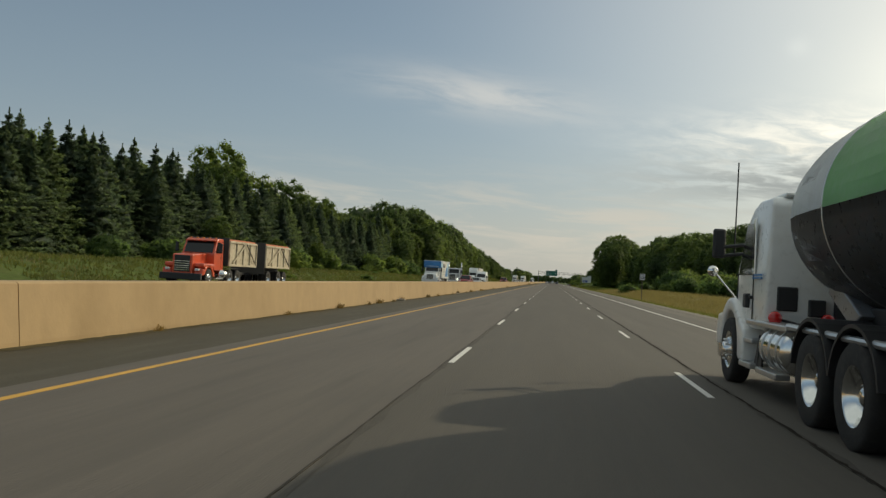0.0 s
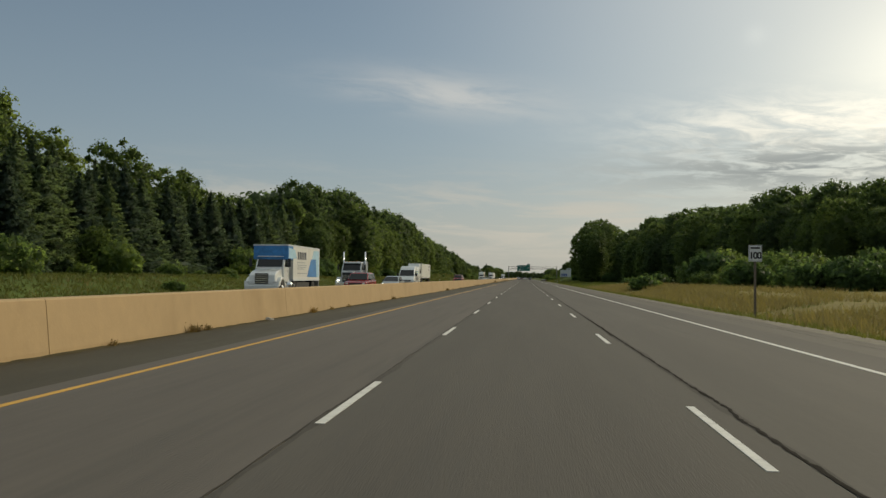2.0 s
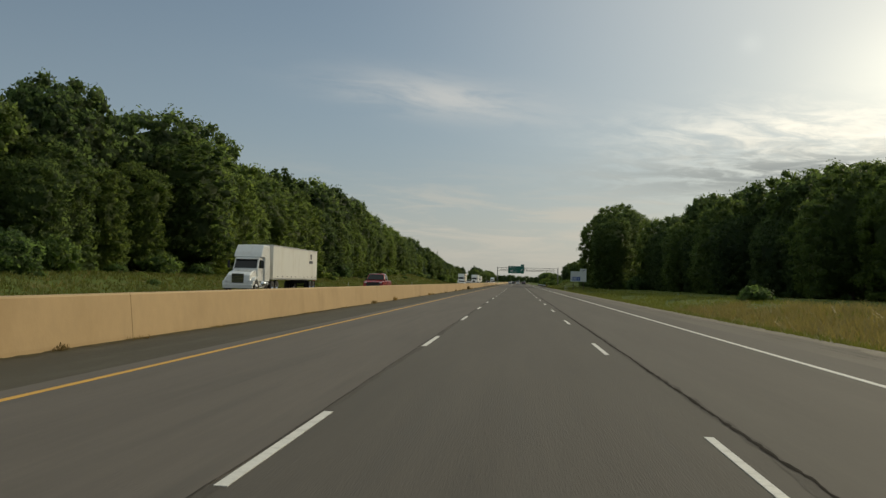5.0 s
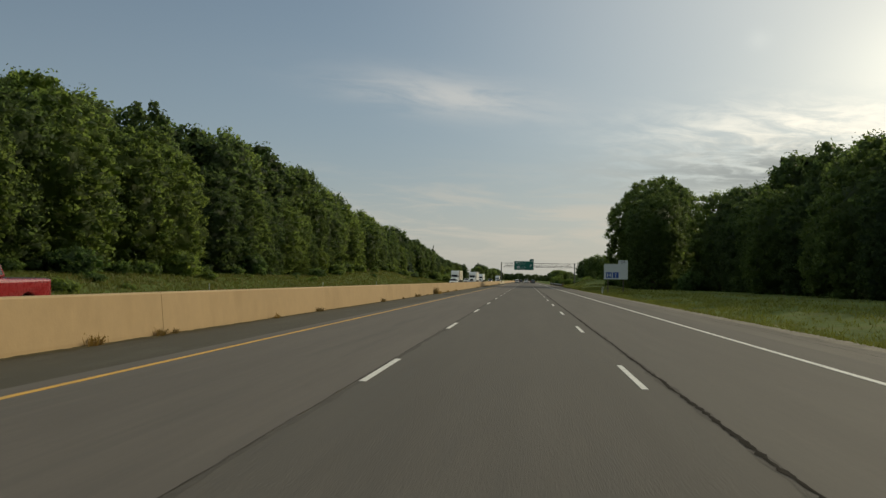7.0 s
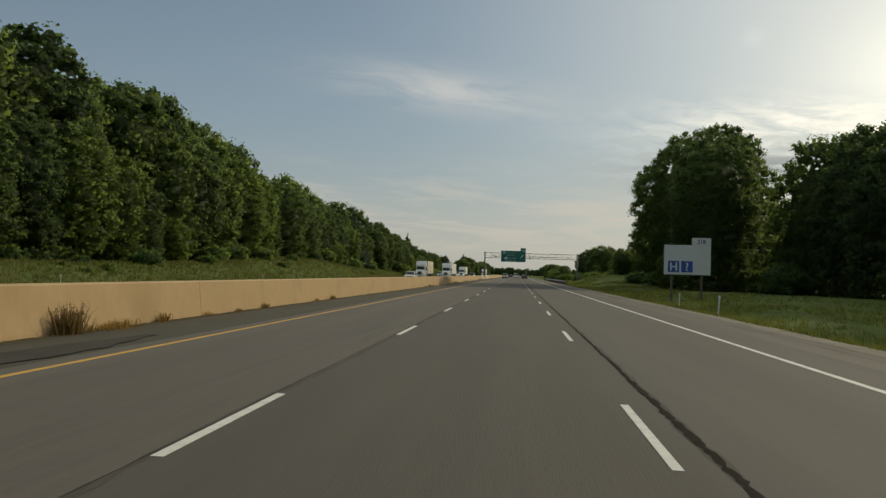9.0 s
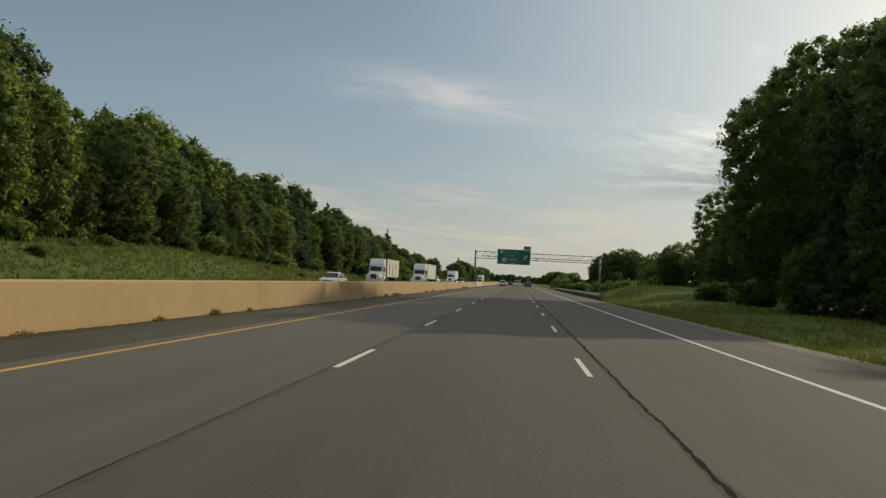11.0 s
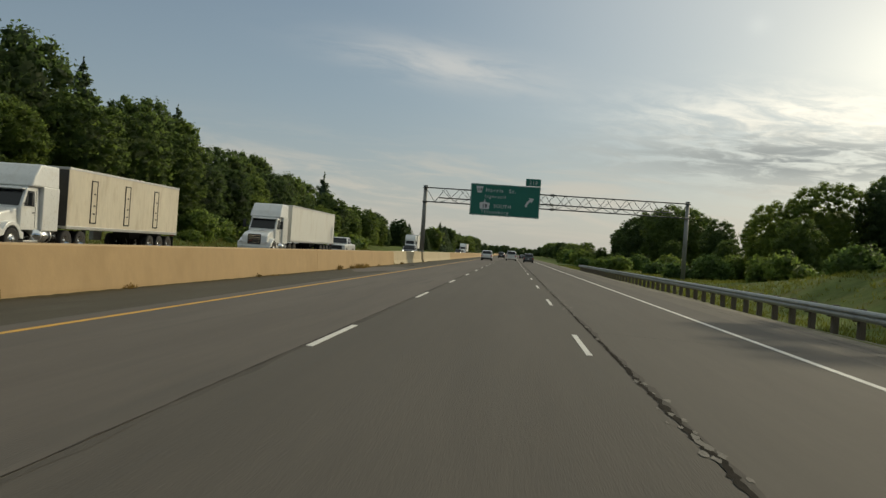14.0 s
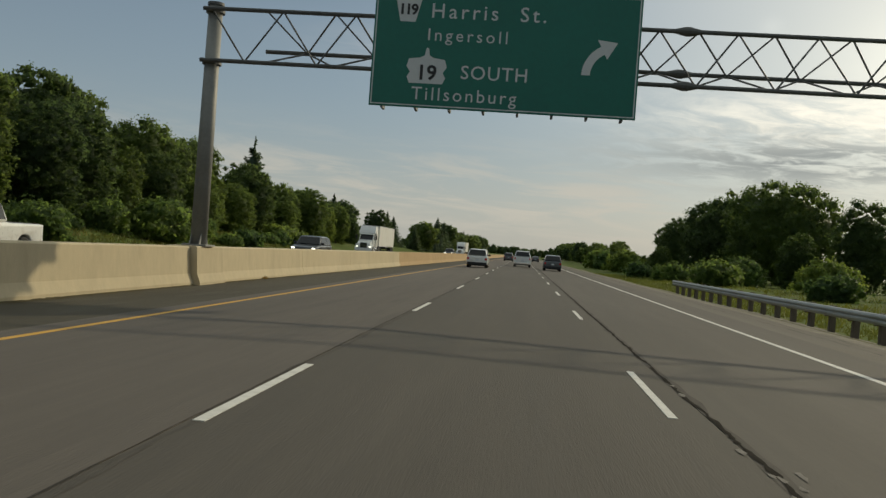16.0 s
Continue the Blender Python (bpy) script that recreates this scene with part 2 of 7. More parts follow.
M = dict(
    asphalt=material("asphalt", (0.083, 0.073, 0.061), rough=0.88, vary=0.20, scales=(0.9, 12), bump=0.25, bump_scale=70, stretch=(1.0, 0.06, 1.0), tint=(0.078, 0.070, 0.060), spec=0.3),
    asphalt_pale=material("pale_brown_asphalt", (0.111, 0.096, 0.081), rough=0.88, vary=0.20, scales=(0.8, 12), bump=0.25, bump_scale=70, stretch=(1.0, 0.05, 1.0), tint=(0.086, 0.077, 0.066), spec=0.3),
    asphalt_slow=material("worn_grey_asphalt", (0.094, 0.083, 0.070), rough=0.88, vary=0.20, scales=(0.8, 14), bump=0.25, bump_scale=70, stretch=(1.0, 0.06, 1.0), tint=(0.086, 0.077, 0.066), spec=0.3),
    shoulder=material("dark_asphalt", (0.060, 0.052, 0.035), rough=0.92, vary=0.30, scales=(0.7, 30), bump=0.5, bump_scale=60, stretch=(1, 0.15, 1), tint=(0.078, 0.070, 0.050), spec=0.3),
    shoulder_r=material("worn_asphalt", (0.118, 0.104, 0.086), rough=0.92, vary=0.25, scales=(0.8, 24), bump=0.5, bump_scale=60, stretch=(1, 0.12, 1), tint=(0.118, 0.100, 0.078), spec=0.3),
    gravel=material("gravel", (0.17, 0.145, 0.11), rough=0.95, vary=0.4, scales=(1.2, 16), bump=1.0, bump_scale=30, tint=(0.09, 0.09, 0.04)),
    soil=material("dark_soil", (0.085, 0.072, 0.040), rough=0.97, vary=0.45, scales=(1.5, 14), bump=0.8, bump_scale=25, tint=(0.12, 0.098, 0.05), spec=0.1),
    patch=material("dark_asphalt_patch", (0.050, 0.046, 0.036), rough=0.95, spec=0.2, vary=0.35, scales=(0.9, 18), bump=0.5),
    joint=material("worn_joint_asphalt", (0.075, 0.067, 0.057), rough=0.92, spec=0.2, vary=0.3, scales=(0.8, 16), bump=0.4, stretch=(1, 0.2, 1)),
    old_tar=material("worn_tar", (0.056, 0.051, 0.044), rough=0.95, spec=0.1, vary=0.4, scales=(0.8, 12), bump=0.4),
    tar=material("tar_crack", (0.034, 0.030, 0.025), rough=1.0, spec=0.02, vary=0.4, scales=(0.8, 12), bump=0.6),
    chips=material("broken_asphalt", (0.165, 0.150, 0.128), rough=0.95, vary=0.3, scales=(2, 30), bump=0.6),
    white_line=material("white_road_paint", (0.62, 0.60, 0.55), rough=0.7, vary=0.16, scales=(1.4, 22), bump=0.3, tint=(0.42, 0.40, 0.36)),
    yellow_line=material("yellow_road_paint", (0.56, 0.31, 0.045), rough=0.7, vary=0.15, scales=(0.7, 18), bump=0.3, tint=(0.42, 0.26, 0.06)),
    wall=material("tan_concrete", (0.430, 0.303, 0.163), rough=0.9, vary=0.10, scales=(0.35, 6), bump=0.25, bump_scale=30, stretch=(1, 0.5, 0.35), tint=(0.360, 0.250, 0.130), random=0.06, spec=0.25),
    wall_new=material("pale_concrete", (0.50, 0.42, 0.28), rough=0.9, vary=0.10, scales=(0.5, 8), bump=0.25, bump_scale=30, stretch=(1, 0.8, 0.3), tint=(0.42, 0.35, 0.235), spec=0.25),
    ground=material("grass_soil", (0.110, 0.126, 0.042), rough=0.95, vary=0.4, scales=(0.05, 1.4), bump=0.6, bump_scale=7, tint=(0.160, 0.140, 0.062), spec=0.03),
    green_ground=material("green_turf", (0.090, 0.116, 0.034), rough=0.95, vary=0.5, scales=(0.12, 2.0), bump=0.6, bump_scale=7, tint=(0.125, 0.110, 0.046), spec=0.03),
    straw_ground=material("straw_turf", (0.235, 0.195, 0.080), rough=0.95, vary=0.35, scales=(0.10, 1.8), bump=0.6, bump_scale=7, tint=(0.150, 0.150, 0.052), spec=0.03),
    galv=material("galvanised_steel", (0.36, 0.37, 0.36), rough=0.62, metal=0.45, vary=0.18, scales=(1.5, 14), bump=0.1),
    post_steel=material("weathered_steel_post", (0.22, 0.22, 0.205), rough=0.6, metal=0.2, vary=0.2, scales=(1.0, 12)),
    truss=material("dull_galvanised_truss", (0.115, 0.115, 0.11), rough=0.65, metal=0.3, vary=0.2, scales=(1.0, 10)),
    wood=material("grey_timber", (0.115, 0.095, 0.070), rough=0.9, vary=0.3, scales=(1.5, 12), bump=0.5, stretch=(4, 4, 0.5)),
    sign_green=material("green_sign_sheeting", (0.010, 0.135, 0.098), rough=0.45, vary=0.12, scales=(0.5, 6)),
    sign_white=material("white_sign_sheeting", (0.56, 0.58, 0.58), rough=0.5, vary=0.06, scales=(0.5, 8)),
    sign_blue=material("blue_sign_sheeting", (0.02, 0.07, 0.30), rough=0.5, vary=0.1),
    black=material("black_plastic", (0.018, 0.018, 0.019), rough=0.55, vary=0.3, scales=(2, 30)),
    rubber=material("tyre_rubber", (0.022, 0.021, 0.020), rough=0.88, vary=0.35, scales=(3, 30), bump=0.4, bump_scale=40, tint=(0.05, 0.046, 0.04)),
    chrome=material("polished_metal", (0.72, 0.72, 0.70), rough=0.14, metal=1.0, vary=0.08, scales=(2, 14)),
    alu=material("brushed_aluminium", (0.55, 0.55, 0.54), rough=0.35, metal=0.9, vary=0.12, scales=(2, 20)),
    white_paint=material("white_vehicle_paint", (0.70, 0.70, 0.67), rough=0.3, vary=0.05, scales=(0.8, 8), coat=0.4, tint=(0.62, 0.60, 0.55)),
    silver_paint=material("silver_vehicle_paint", (0.42, 0.44, 0.45), rough=0.32, metal=0.4, vary=0.06, coat=0.5),
    grey_paint=material("dark_grey_paint", (0.09, 0.095, 0.10), rough=0.3, metal=0.3, vary=0.08, coat=0.5),
    orange_paint=material("orange_truck_paint", (0.62, 0.085, 0.03), rough=0.35, vary=0.1, coat=0.3, tint=(0.45, 0.075, 0.035)),
    red_paint=material("red_car_paint", (0.28, 0.013, 0.018), rough=0.28, vary=0.08, coat=0.5),
    dirty_cream=material("worn_cream_steel", (0.50, 0.43, 0.30), rough=0.65, vary=0.2, scales=(0.9, 9), bump=0.2, tint=(0.24, 0.17, 0.10)),
    tarp=material("dark_tarpaulin", (0.05, 0.048, 0.044), rough=0.85, vary=0.3, scales=(1.2, 12), bump=0.3),
    orange_tarp=material("orange_tarpaulin", (0.48, 0.15, 0.07), rough=0.8, vary=0.2),
    trailer_white=material("white_trailer_panel", (0.66, 0.65, 0.60), rough=0.45, vary=0.07, scales=(0.4, 5), stretch=(1, 1, 0.3), tint=(0.56, 0.53, 0.46)),
    trailer_cream=material("cream_trailer_panel", (0.58, 0.52, 0.40), rough=0.6, vary=0.12, scales=(0.6, 6), stretch=(1, 1, 0.3), tint=(0.44, 0.37, 0.26)),
    blue_print=material("blue_printed_panel", (0.05, 0.20, 0.46), rough=0.5, vary=0.35, scales=(0.6, 4)),
    pale_blue=material("pale_blue_printed_panel", (0.36, 0.55, 0.66), rough=0.5, vary=0.25, scales=(0.5, 3)),
    dark_print=material("dark_lettering", (0.03, 0.035, 0.05), rough=0.6, vary=0.2),
    tank_white=material("white_tank_paint", (0.66, 0.68, 0.66), rough=0.42, vary=0.05, coat=0.15, tint=(0.5, 0.5, 0.46)),
    tank_green=material("green_tank_paint", (0.15, 0.42, 0.09), rough=0.42, vary=0.06, coat=0.15),
    # dark grey for the plate, and the tank's shade and reflection painted on
    tank_shade_and_plate=material("shaded_tank_side_and_plate", (0.24, 0.25, 0.27), rough=0.3, metal=0.3, vary=0.2, scales=(0.9, 8), tint=(0.20, 0.185, 0.165)),
    glass=glass_material("vehicle_glass"),
    red_lens=material("red_lens", (0.5, 0.015, 0.015), rough=0.2, vary=0.1, coat=0.5),
    amber_lens=material("amber_lens", (0.7, 0.25, 0.02), rough=0.2, vary=0.1, coat=0.5),
    head_lens=material("headlight_lens", (0.75, 0.75, 0.72), rough=0.12, vary=0.05, coat=0.6),
    head_lit=lamp_material("lit_headlight", (1.0, 0.93, 0.78), 2.5),
    paper=material("dirty_paper", (0.46, 0.42, 0.36), rough=0.9, vary=0.25, scales=(3, 30), tint=(0.25, 0.20, 0.15)),
    bark=material("bark", (0.105, 0.085, 0.062), rough=0.95, vary=0.35, scales=(1.2, 8), bump=0.8, bump_scale=14, stretch=(3, 3, 0.6)),
    leaf=leaf_material("broad_leaves", (0.064, 0.091, 0.040), hue=0.05),
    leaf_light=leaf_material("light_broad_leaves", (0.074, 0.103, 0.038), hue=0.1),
    leaf_rust=leaf_material("rusty_leaves", (0.098, 0.116, 0.043), hue=0.1),
    needle=leaf_material("spruce_needles", (0.078, 0.108, 0.074), hue=0.0, through=0.4),
    bush=leaf_material("shrub_leaves", (0.078, 0.118, 0.046)),
    grass=leaf_material("grass_blades", (0.130, 0.142, 0.045), hue=0.0, through=0.35, relief_depth=0.0, glow=1.1),
    dry=leaf_material("dry_grass", (0.27, 0.22, 0.095), hue=0.1, through=0.4, relief_depth=0.0, glow=1.2),
    weed=leaf_material("dry_weeds", (0.190, 0.135, 0.068), hue=0.1, relief_depth=0.0, glow=1.0),
)

# ---- mesh helpers ----


def mesh_from(name, verts, faces, mat, smooth=False):
    me = bpy.data.meshes.new(name)
    me.from_pydata([tuple(v) for v in verts], [], faces)
    if mat:
        me.materials.append(mat)
    if smooth:
        me.shade_smooth()
    me.update()
    return me


def part(name, bm, mat, parent=None, label="", smooth=False, at=None):
    """One mesh object from a bmesh or from ready mesh data, under a thing or a part."""
    if isinstance(bm, bpy.types.Mesh):
        me = bm
    else:
        me = bpy.data.meshes.new(name)
        bmesh.ops.recalc_face_normals(bm, faces=bm.faces)
        bm.to_mesh(me)
        bm.free()
        me.materials.append(mat)
        if smooth:
            me.shade_smooth()
    ob = new(name, me)
    if parent:
        ob.parent = parent
    if at is not None:
        ob.matrix_basis = at
    if label:
        ob["label"] = label
    return ob


def thing(name, label, category, group="", kind=""):
    return tagged(new(name), label, category, group, kind)


def box(x0, x1, y0, y1, z0, z1, bevel=0.0, seg=2, bm=None):
    own = bm is None
    b = bmesh.new()
    bmesh.ops.create_cube(b, size=1)
    for v in b.verts:
        v.co = ((x0 + x1) / 2 + v.co.x * (x1 - x0), (y0 + y1) / 2 + v.co.y * (y1 - y0), (z0 + z1) / 2 + v.co.z * (z1 - z0))
    if bevel:
        bmesh.ops.bevel(b, geom=b.edges[:], offset=bevel, segments=seg, affect="EDGES", profile=0.5)
    if own:
        return b
    return join(bm, b)


def join(bm, other):
    me = bpy.data.meshes.new("tmp")
    other.to_mesh(me)
    other.free()
    bm.from_mesh(me)
    bpy.data.meshes.remove(me)
    return bm


def prism(profile, x0, x1, bevel=0.0, seg=2, shrink=None):
    """A side outline of (y, z) drawn out across x; shrink(z) scales its width, for leaning sides."""
    bm = bmesh.new()
    rows = []
    c, h = (x0 + x1) / 2, (x1 - x0) / 2
    for s in (-1, 1):
        rows.append([bm.verts.new((c + s * h * (shrink(z) if shrink else 1), y, z)) for y, z in profile])
    n = len(profile)
    bm.faces.new(rows[0])
    bm.faces.new(rows[1][::-1])
    for i in range(n):
        j = (i + 1) % n
        bm.faces.new((rows[0][i], rows[1][i], rows[1][j], rows[0][j]))
    bmesh.ops.recalc_face_normals(bm, faces=bm.faces)
    if bevel:
        bmesh.ops.bevel(bm, geom=bm.edges[:], offset=bevel, segments=seg, affect="EDGES", profile=0.5)
    return bm


def extrude_y(profile, y0, y1, step=None):
    """A cross-section of (x, z) drawn out along the road."""
    bm = bmesh.new()
    ys = [y0, y1] if not step else list(np.linspace(y0, y1, max(2, int((y1 - y0) / step) + 1)))
    rows = [[bm.verts.new((x, y, z)) for x, z in profile] for y in ys]
    n = len(profile)
    for a, b in zip(rows, rows[1:]):
        for i in range(n):
            j = (i + 1) % n
            bm.faces.new((a[i], a[j], b[j], b[i]))
    bm.faces.new(rows[0])
    bm.faces.new(rows[-1][::-1])
    return bm


def lathe(profile, centre, axis="x", seg=20):
    """A (r, along) outline turned round an axis."""
    bm = bmesh.new()
    rings = []
    for k in range(seg):
        a = 2 * math.pi * k / seg
        ca, sa = math.cos(a), math.sin(a)
        ring = []
        for r, d in profile:
            p = {"x": (d, r * ca, r * sa), "y": (r * ca, d, r * sa), "z": (r * ca, r * sa, d)}[axis]
            ring.append(bm.verts.new((centre[0] + p[0], centre[1] + p[1], centre[2] + p[2])))
        rings.append(ring)
    for k in range(seg):
        a, b = rings[k], rings[(k + 1) % seg]
        for i in range(len(profile) - 1):
            bm.faces.new((a[i], a[i + 1], b[i + 1], b[i]))
    bmesh.ops.remove_doubles(bm, verts=bm.verts, dist=1e-5)
    return bm


def rod(p, q, r, seg=8, r2=None, bm=None):
    """A round bar between two places."""
    p, q = Vector(p), Vector(q)
    own = bmesh.new()
    d = q - p
    m = Matrix.Translation((p + q) / 2) @ d.to_track_quat("Z", "Y").to_matrix().to_4x4()
    bmesh.ops.create_cone(own, cap_ends=True, segments=seg, radius1=r, radius2=r if r2 is None else r2, depth=d.length, matrix=m)
    return own if bm is None else join(bm, own)


def slab(p, thick):
    """A thin plate on four corners, thickened along its normal to both sides."""
    p = [Vector(v) for v in p]
    n = (p[1] - p[0]).cross(p[2] - p[0]).normalized() * thick / 2
    bm = bmesh.new()
    a = [bm.verts.new(v + n) for v in p]
    b = [bm.verts.new(v - n) for v in p]
    bm.faces.new(a)
    bm.faces.new(b[::-1])
    for i in range(4):
        j = (i + 1) % 4
        bm.faces.new((a[i], b[i], b[j], a[j]))
    return bm


def lettering(text, size, x, y, z, mat, parent, name="letter", spacing=1.0, turn=(90, 0, 0), align="LEFT", bold=0.0):
    """A line of writing, each character a part of its own."""
    cu = bpy.data.curves.new(name, "FONT")
    cu.body, cu.size, cu.space_character, cu.align_x = text, size, spacing, align
    cu.extrude, cu.offset, cu.resolution_u = 0.004, bold, 3
    tmp = bpy.data.objects.new("tmp", cu)
    scene.collection.objects.link(tmp)
    me = bpy.data.meshes.new_from_object(tmp.evaluated_get(bpy.context.evaluated_depsgraph_get()))
    bpy.data.objects.remove(tmp)
    co = [v.co.copy() for v in me.vertices]
    root = list(range(len(co)))

    def find(i):
        while root[i] != i:
            root[i] = root[root[i]]
            i = root[i]
        return i

    for p in me.polygons:
        for i in p.vertices[1:]:
            root[find(i)] = find(p.vertices[0])
    spans = {}
    for i, c in enumerate(co):
        r = find(i)
        lo, hi = spans.get(r, (c.x, c.x))
        spans[r] = (min(lo, c.x), max(hi, c.x))
    groups = []
    for r, (lo, hi) in sorted(spans.items(), key=lambda q: q[1]):
        if groups and lo < groups[-1][1] - 0.002:
            groups[-1] = (groups[-1][0] | {r}, max(groups[-1][1], hi))
        else:
            groups.append(({r}, hi))
    for roots, _ in groups:
        bm = bmesh.new()
        made = {}
        for p in me.polygons:
            if find(p.vertices[0]) in roots:
                for i in p.vertices:
                    if i not in made:
                        made[i] = bm.verts.new(co[i])
                bm.faces.new([made[i] for i in p.vertices])
        part(name, bm, mat, parent, at=pose(x, y, z, *turn))


def smooth(a):
    a = min(1.0, max(0.0, a))
    return a * a * (3 - 2 * a)


# ---- ground ----
ROAD_END = 1900.0
BARRIER_X = -9.07


def ground_z(x, y):
    if -26.9 < x < 8.7:
        return -0.30
    roll = 0.12 * noise.noise((x * 0.11, y * 0.06, 0.3))
    if x <= -26.9:
        d = -26.9 - x
        bank = 2.0 * math.exp(-((y - 440) / 42) ** 2) + 0.5 * math.exp(-((y - 560) / 60) ** 2)
        return -0.12 - 0.25 * smooth(d / 1.5) + (1.45 + bank) * smooth((d - 1) / 10) + roll * smooth(d / 4) + 0.012 * min(d, 40)
    d = x - 8.7
    mound = 2.1 * math.exp(-((y - 490) / 27) ** 2) * smooth((d - 3.5) / 8)
    lift = 0.55 * math.exp(-((y - 170) / 90) ** 2) * smooth((d - 3) / 5)
    return -0.10 - 0.30 * smooth(d / 2.5) + 0.30 * smooth((d - 4) / 8) + mound + lift + roll * smooth(d / 3)


def build_ground():
    xs = [-3000, -1500, -700, -350, -200, -130, -95, -75, -62, -54, -49, -45, -42, -40, -38, -36, -34, -32, -30.5, -29.3, -28.4, -27.6, -26.9, -26.6, -9, 8.4, 8.7, 9.2, 9.8, 10.5, 11.3, 12.2, 13.2, 14.4, 15.8, 17.4, 19.2, 21.2, 23.5, 26, 29, 33, 38, 45, 55, 70, 95, 130, 200, 350, 700, 1500, 3000]
    ys = list(np.arange(-160, 860, 4.0)) + [880, 920, 980, 1060, 1180, 1350, 1600, 2000, 2600, 3400, 4600]
    verts = [(x, y, ground_z(x, y)) for y in ys for x in xs]
    n = len(xs)
    faces = [(j * n + i, j * n + i + 1, (j + 1) * n + i + 1, (j + 1) * n + i) for j in range(len(ys) - 1) for i in range(n - 1)]
    me = mesh_from("ground", verts, faces, M["ground"], True)
    me.materials.append(M["green_ground"])
    me.materials.append(M["straw_ground"])
    rng = random.Random(12)
    for p in me.polygons:
        x, y, _ = p.center
        if x < -26 or (9 < x < 60 and y > 222):
            p.material_index = 1
        elif 9 < x < 60 and 20 < y < 222 and rng.random() < min(1.0, (232 - y) / 40):
            p.material_index = 2
    return tagged(new("ground", me), "rough grassy verge and fields beside the motorway", "ground", kind="structure")


build_ground()

# ---- carriageways ----


def road_z(x):
    """The crowned surface of the near carriageway."""
    return float(np.interp(x, (-8.8, -6.12, -1.935, 2.215, 6.9, 8.75), (-0.10, -0.035, 0.055, 0.0, -0.05, -0.10)))


def build_road():
    road = tagged(new("road", mesh_from("road_bed", [(-6.1, -160, -0.2), (8.6, -160, -0.2), (8.6, ROAD_END, -0.2), (-6.1, ROAD_END, -0.2)], [(0, 1, 2, 3)], M["shoulder"])), "three-lane grey asphalt motorway carriageway with worn seams", "road", kind="structure")
    edges = (-6.12, -1.935, 2.215, 6.9)
    for a, b, m, words in zip(edges, edges[1:], ("asphalt_pale", "asphalt", "asphalt_slow"), ("pale brownish fast lane", "darker smooth middle lane", "worn grey slow lane")):
        part("lane", extrude_y([(a, -0.25), (b - 0.012, -0.25), (b - 0.012, road_z(b)), (a, road_z(a))], -160, ROAD_END, 20), M[m], road, words)
    part("shoulder", extrude_y([(-8.80, -0.3), (-6.13, -0.3), (-6.13, -0.040), (-8.80, -0.10)], -160, ROAD_END, 20), M["shoulder"], road, "dark patched asphalt shoulder by the barrier")
    part("shoulder", extrude_y([(6.89, -0.3), (8.75, -0.4), (8.75, -0.10), (6.89, -0.054)], -160, ROAD_END, 20), M["shoulder_r"], road, "worn asphalt shoulder by the verge")
    gravel_edge(road)
    for x in (-5.63,):
        part("edge_line", extrude_y([(x - 0.06, -0.06), (x + 0.06, -0.06), (x + 0.06, road_z(x + 0.06) + 0.004), (x - 0.06, road_z(x - 0.06) + 0.004)], -160, ROAD_END, 20), M["yellow_line"], road, "solid yellow edge line")
    part("edge_line", extrude_y([(5.56, -0.08), (5.70, -0.08), (5.70, road_z(5.70) + 0.004), (5.56, road_z(5.56) + 0.004)], -160, ROAD_END, 20), M["white_line"], road, "solid white edge line")
    # the two rows of lane dashes, about 12 m apart
    dash = box(-0.046, 0.046, 0, 3.15, -0.02, 0.005)
    me = bpy.data.meshes.new("lane_dash")
    dash.to_mesh(me)
    dash.free()
    me.materials.append(M["white_line"])
    left = ((-14, -160.3), (0, 8.2), (12, 152.7), (18, 224.5), (25, 309.4), (31, 379.2), (44, 535.2), (100, 1209))
    right = ((-14, -162.4), (0, 6.5), (12, 152.2), (18, 224.9), (25, 310.0), (31, 380.6), (44, 537.4), (100, 1212))
    for x, table in ((-1.86, left), (1.85, right)):
        for k in range(-1, 76):
            y = float(np.interp(k, [p[0] for p in table], [p[1] for p in table]))
            part("lane_dash", me, None, road, at=pose(x, y, road_z(x) + 0.001, 0, 1.0, 0))
    # open seams between the lanes, filled with tar and broken at places
    part("seam", ribbon(2.225, 0.020, -60, 900, 0.11, 0.016, 5, breaks=((84, 4), (232, 5), (300, 6), (458, 10), (513, 9))), M["tar"], road, "open tarred seam")
    part("seam", ribbon(-1.945, 0.007, -60, 900, 0.3, 0.010, 8), M["old_tar"], road, "narrow worn seam")
    part("worn_joint", ribbon(-1.90, 0.040, -60, 620, 0.5, 0.02, 14, lift=0.0015), M["joint"], road, "darker worn strip along the joint")
    part("worn_joint", ribbon(2.235, 0.050, -60, 620, 0.5, 0.03, 15, lift=0.0015), M["joint"], road, "darker worn strip along the joint")
    part("debris", ribbon(-8.60, 0.13, -60, 620, 0.22, 0.05, 21), M["soil"], road, "line of soil and dead weeds at the barrier's foot")
    part("shoulder_crack", ribbon(7.75, 0.008, -60, 900, 0.4, 0.03, 31), M["tar"], road)
    part("shoulder_crack", ribbon(8.15, 0.006, -60, 900, 0.4, 0.03, 33), M["tar"], road)
    rng = random.Random(4)
    bm = bmesh.new()
    for c, s in ((47, 3), (456, 7), (478, 6), (488, 5), (509, 7), (519, 6)):
        for _ in range(60):
            x, y, r = 2.2 + rng.gauss(0.02, 0.07), c + rng.gauss(0, s * 0.55), rng.uniform(0.02, 0.055)
            vs = [bm.verts.new((x + r * rng.uniform(0.4, 1.25) * math.cos(a), y + 3.2 * r * rng.uniform(0.4, 1.25) * math.sin(a), road_z(x) + 0.0065)) for a in np.arange(0, 6.2, 0.75)]
            bm.faces.new(vs)
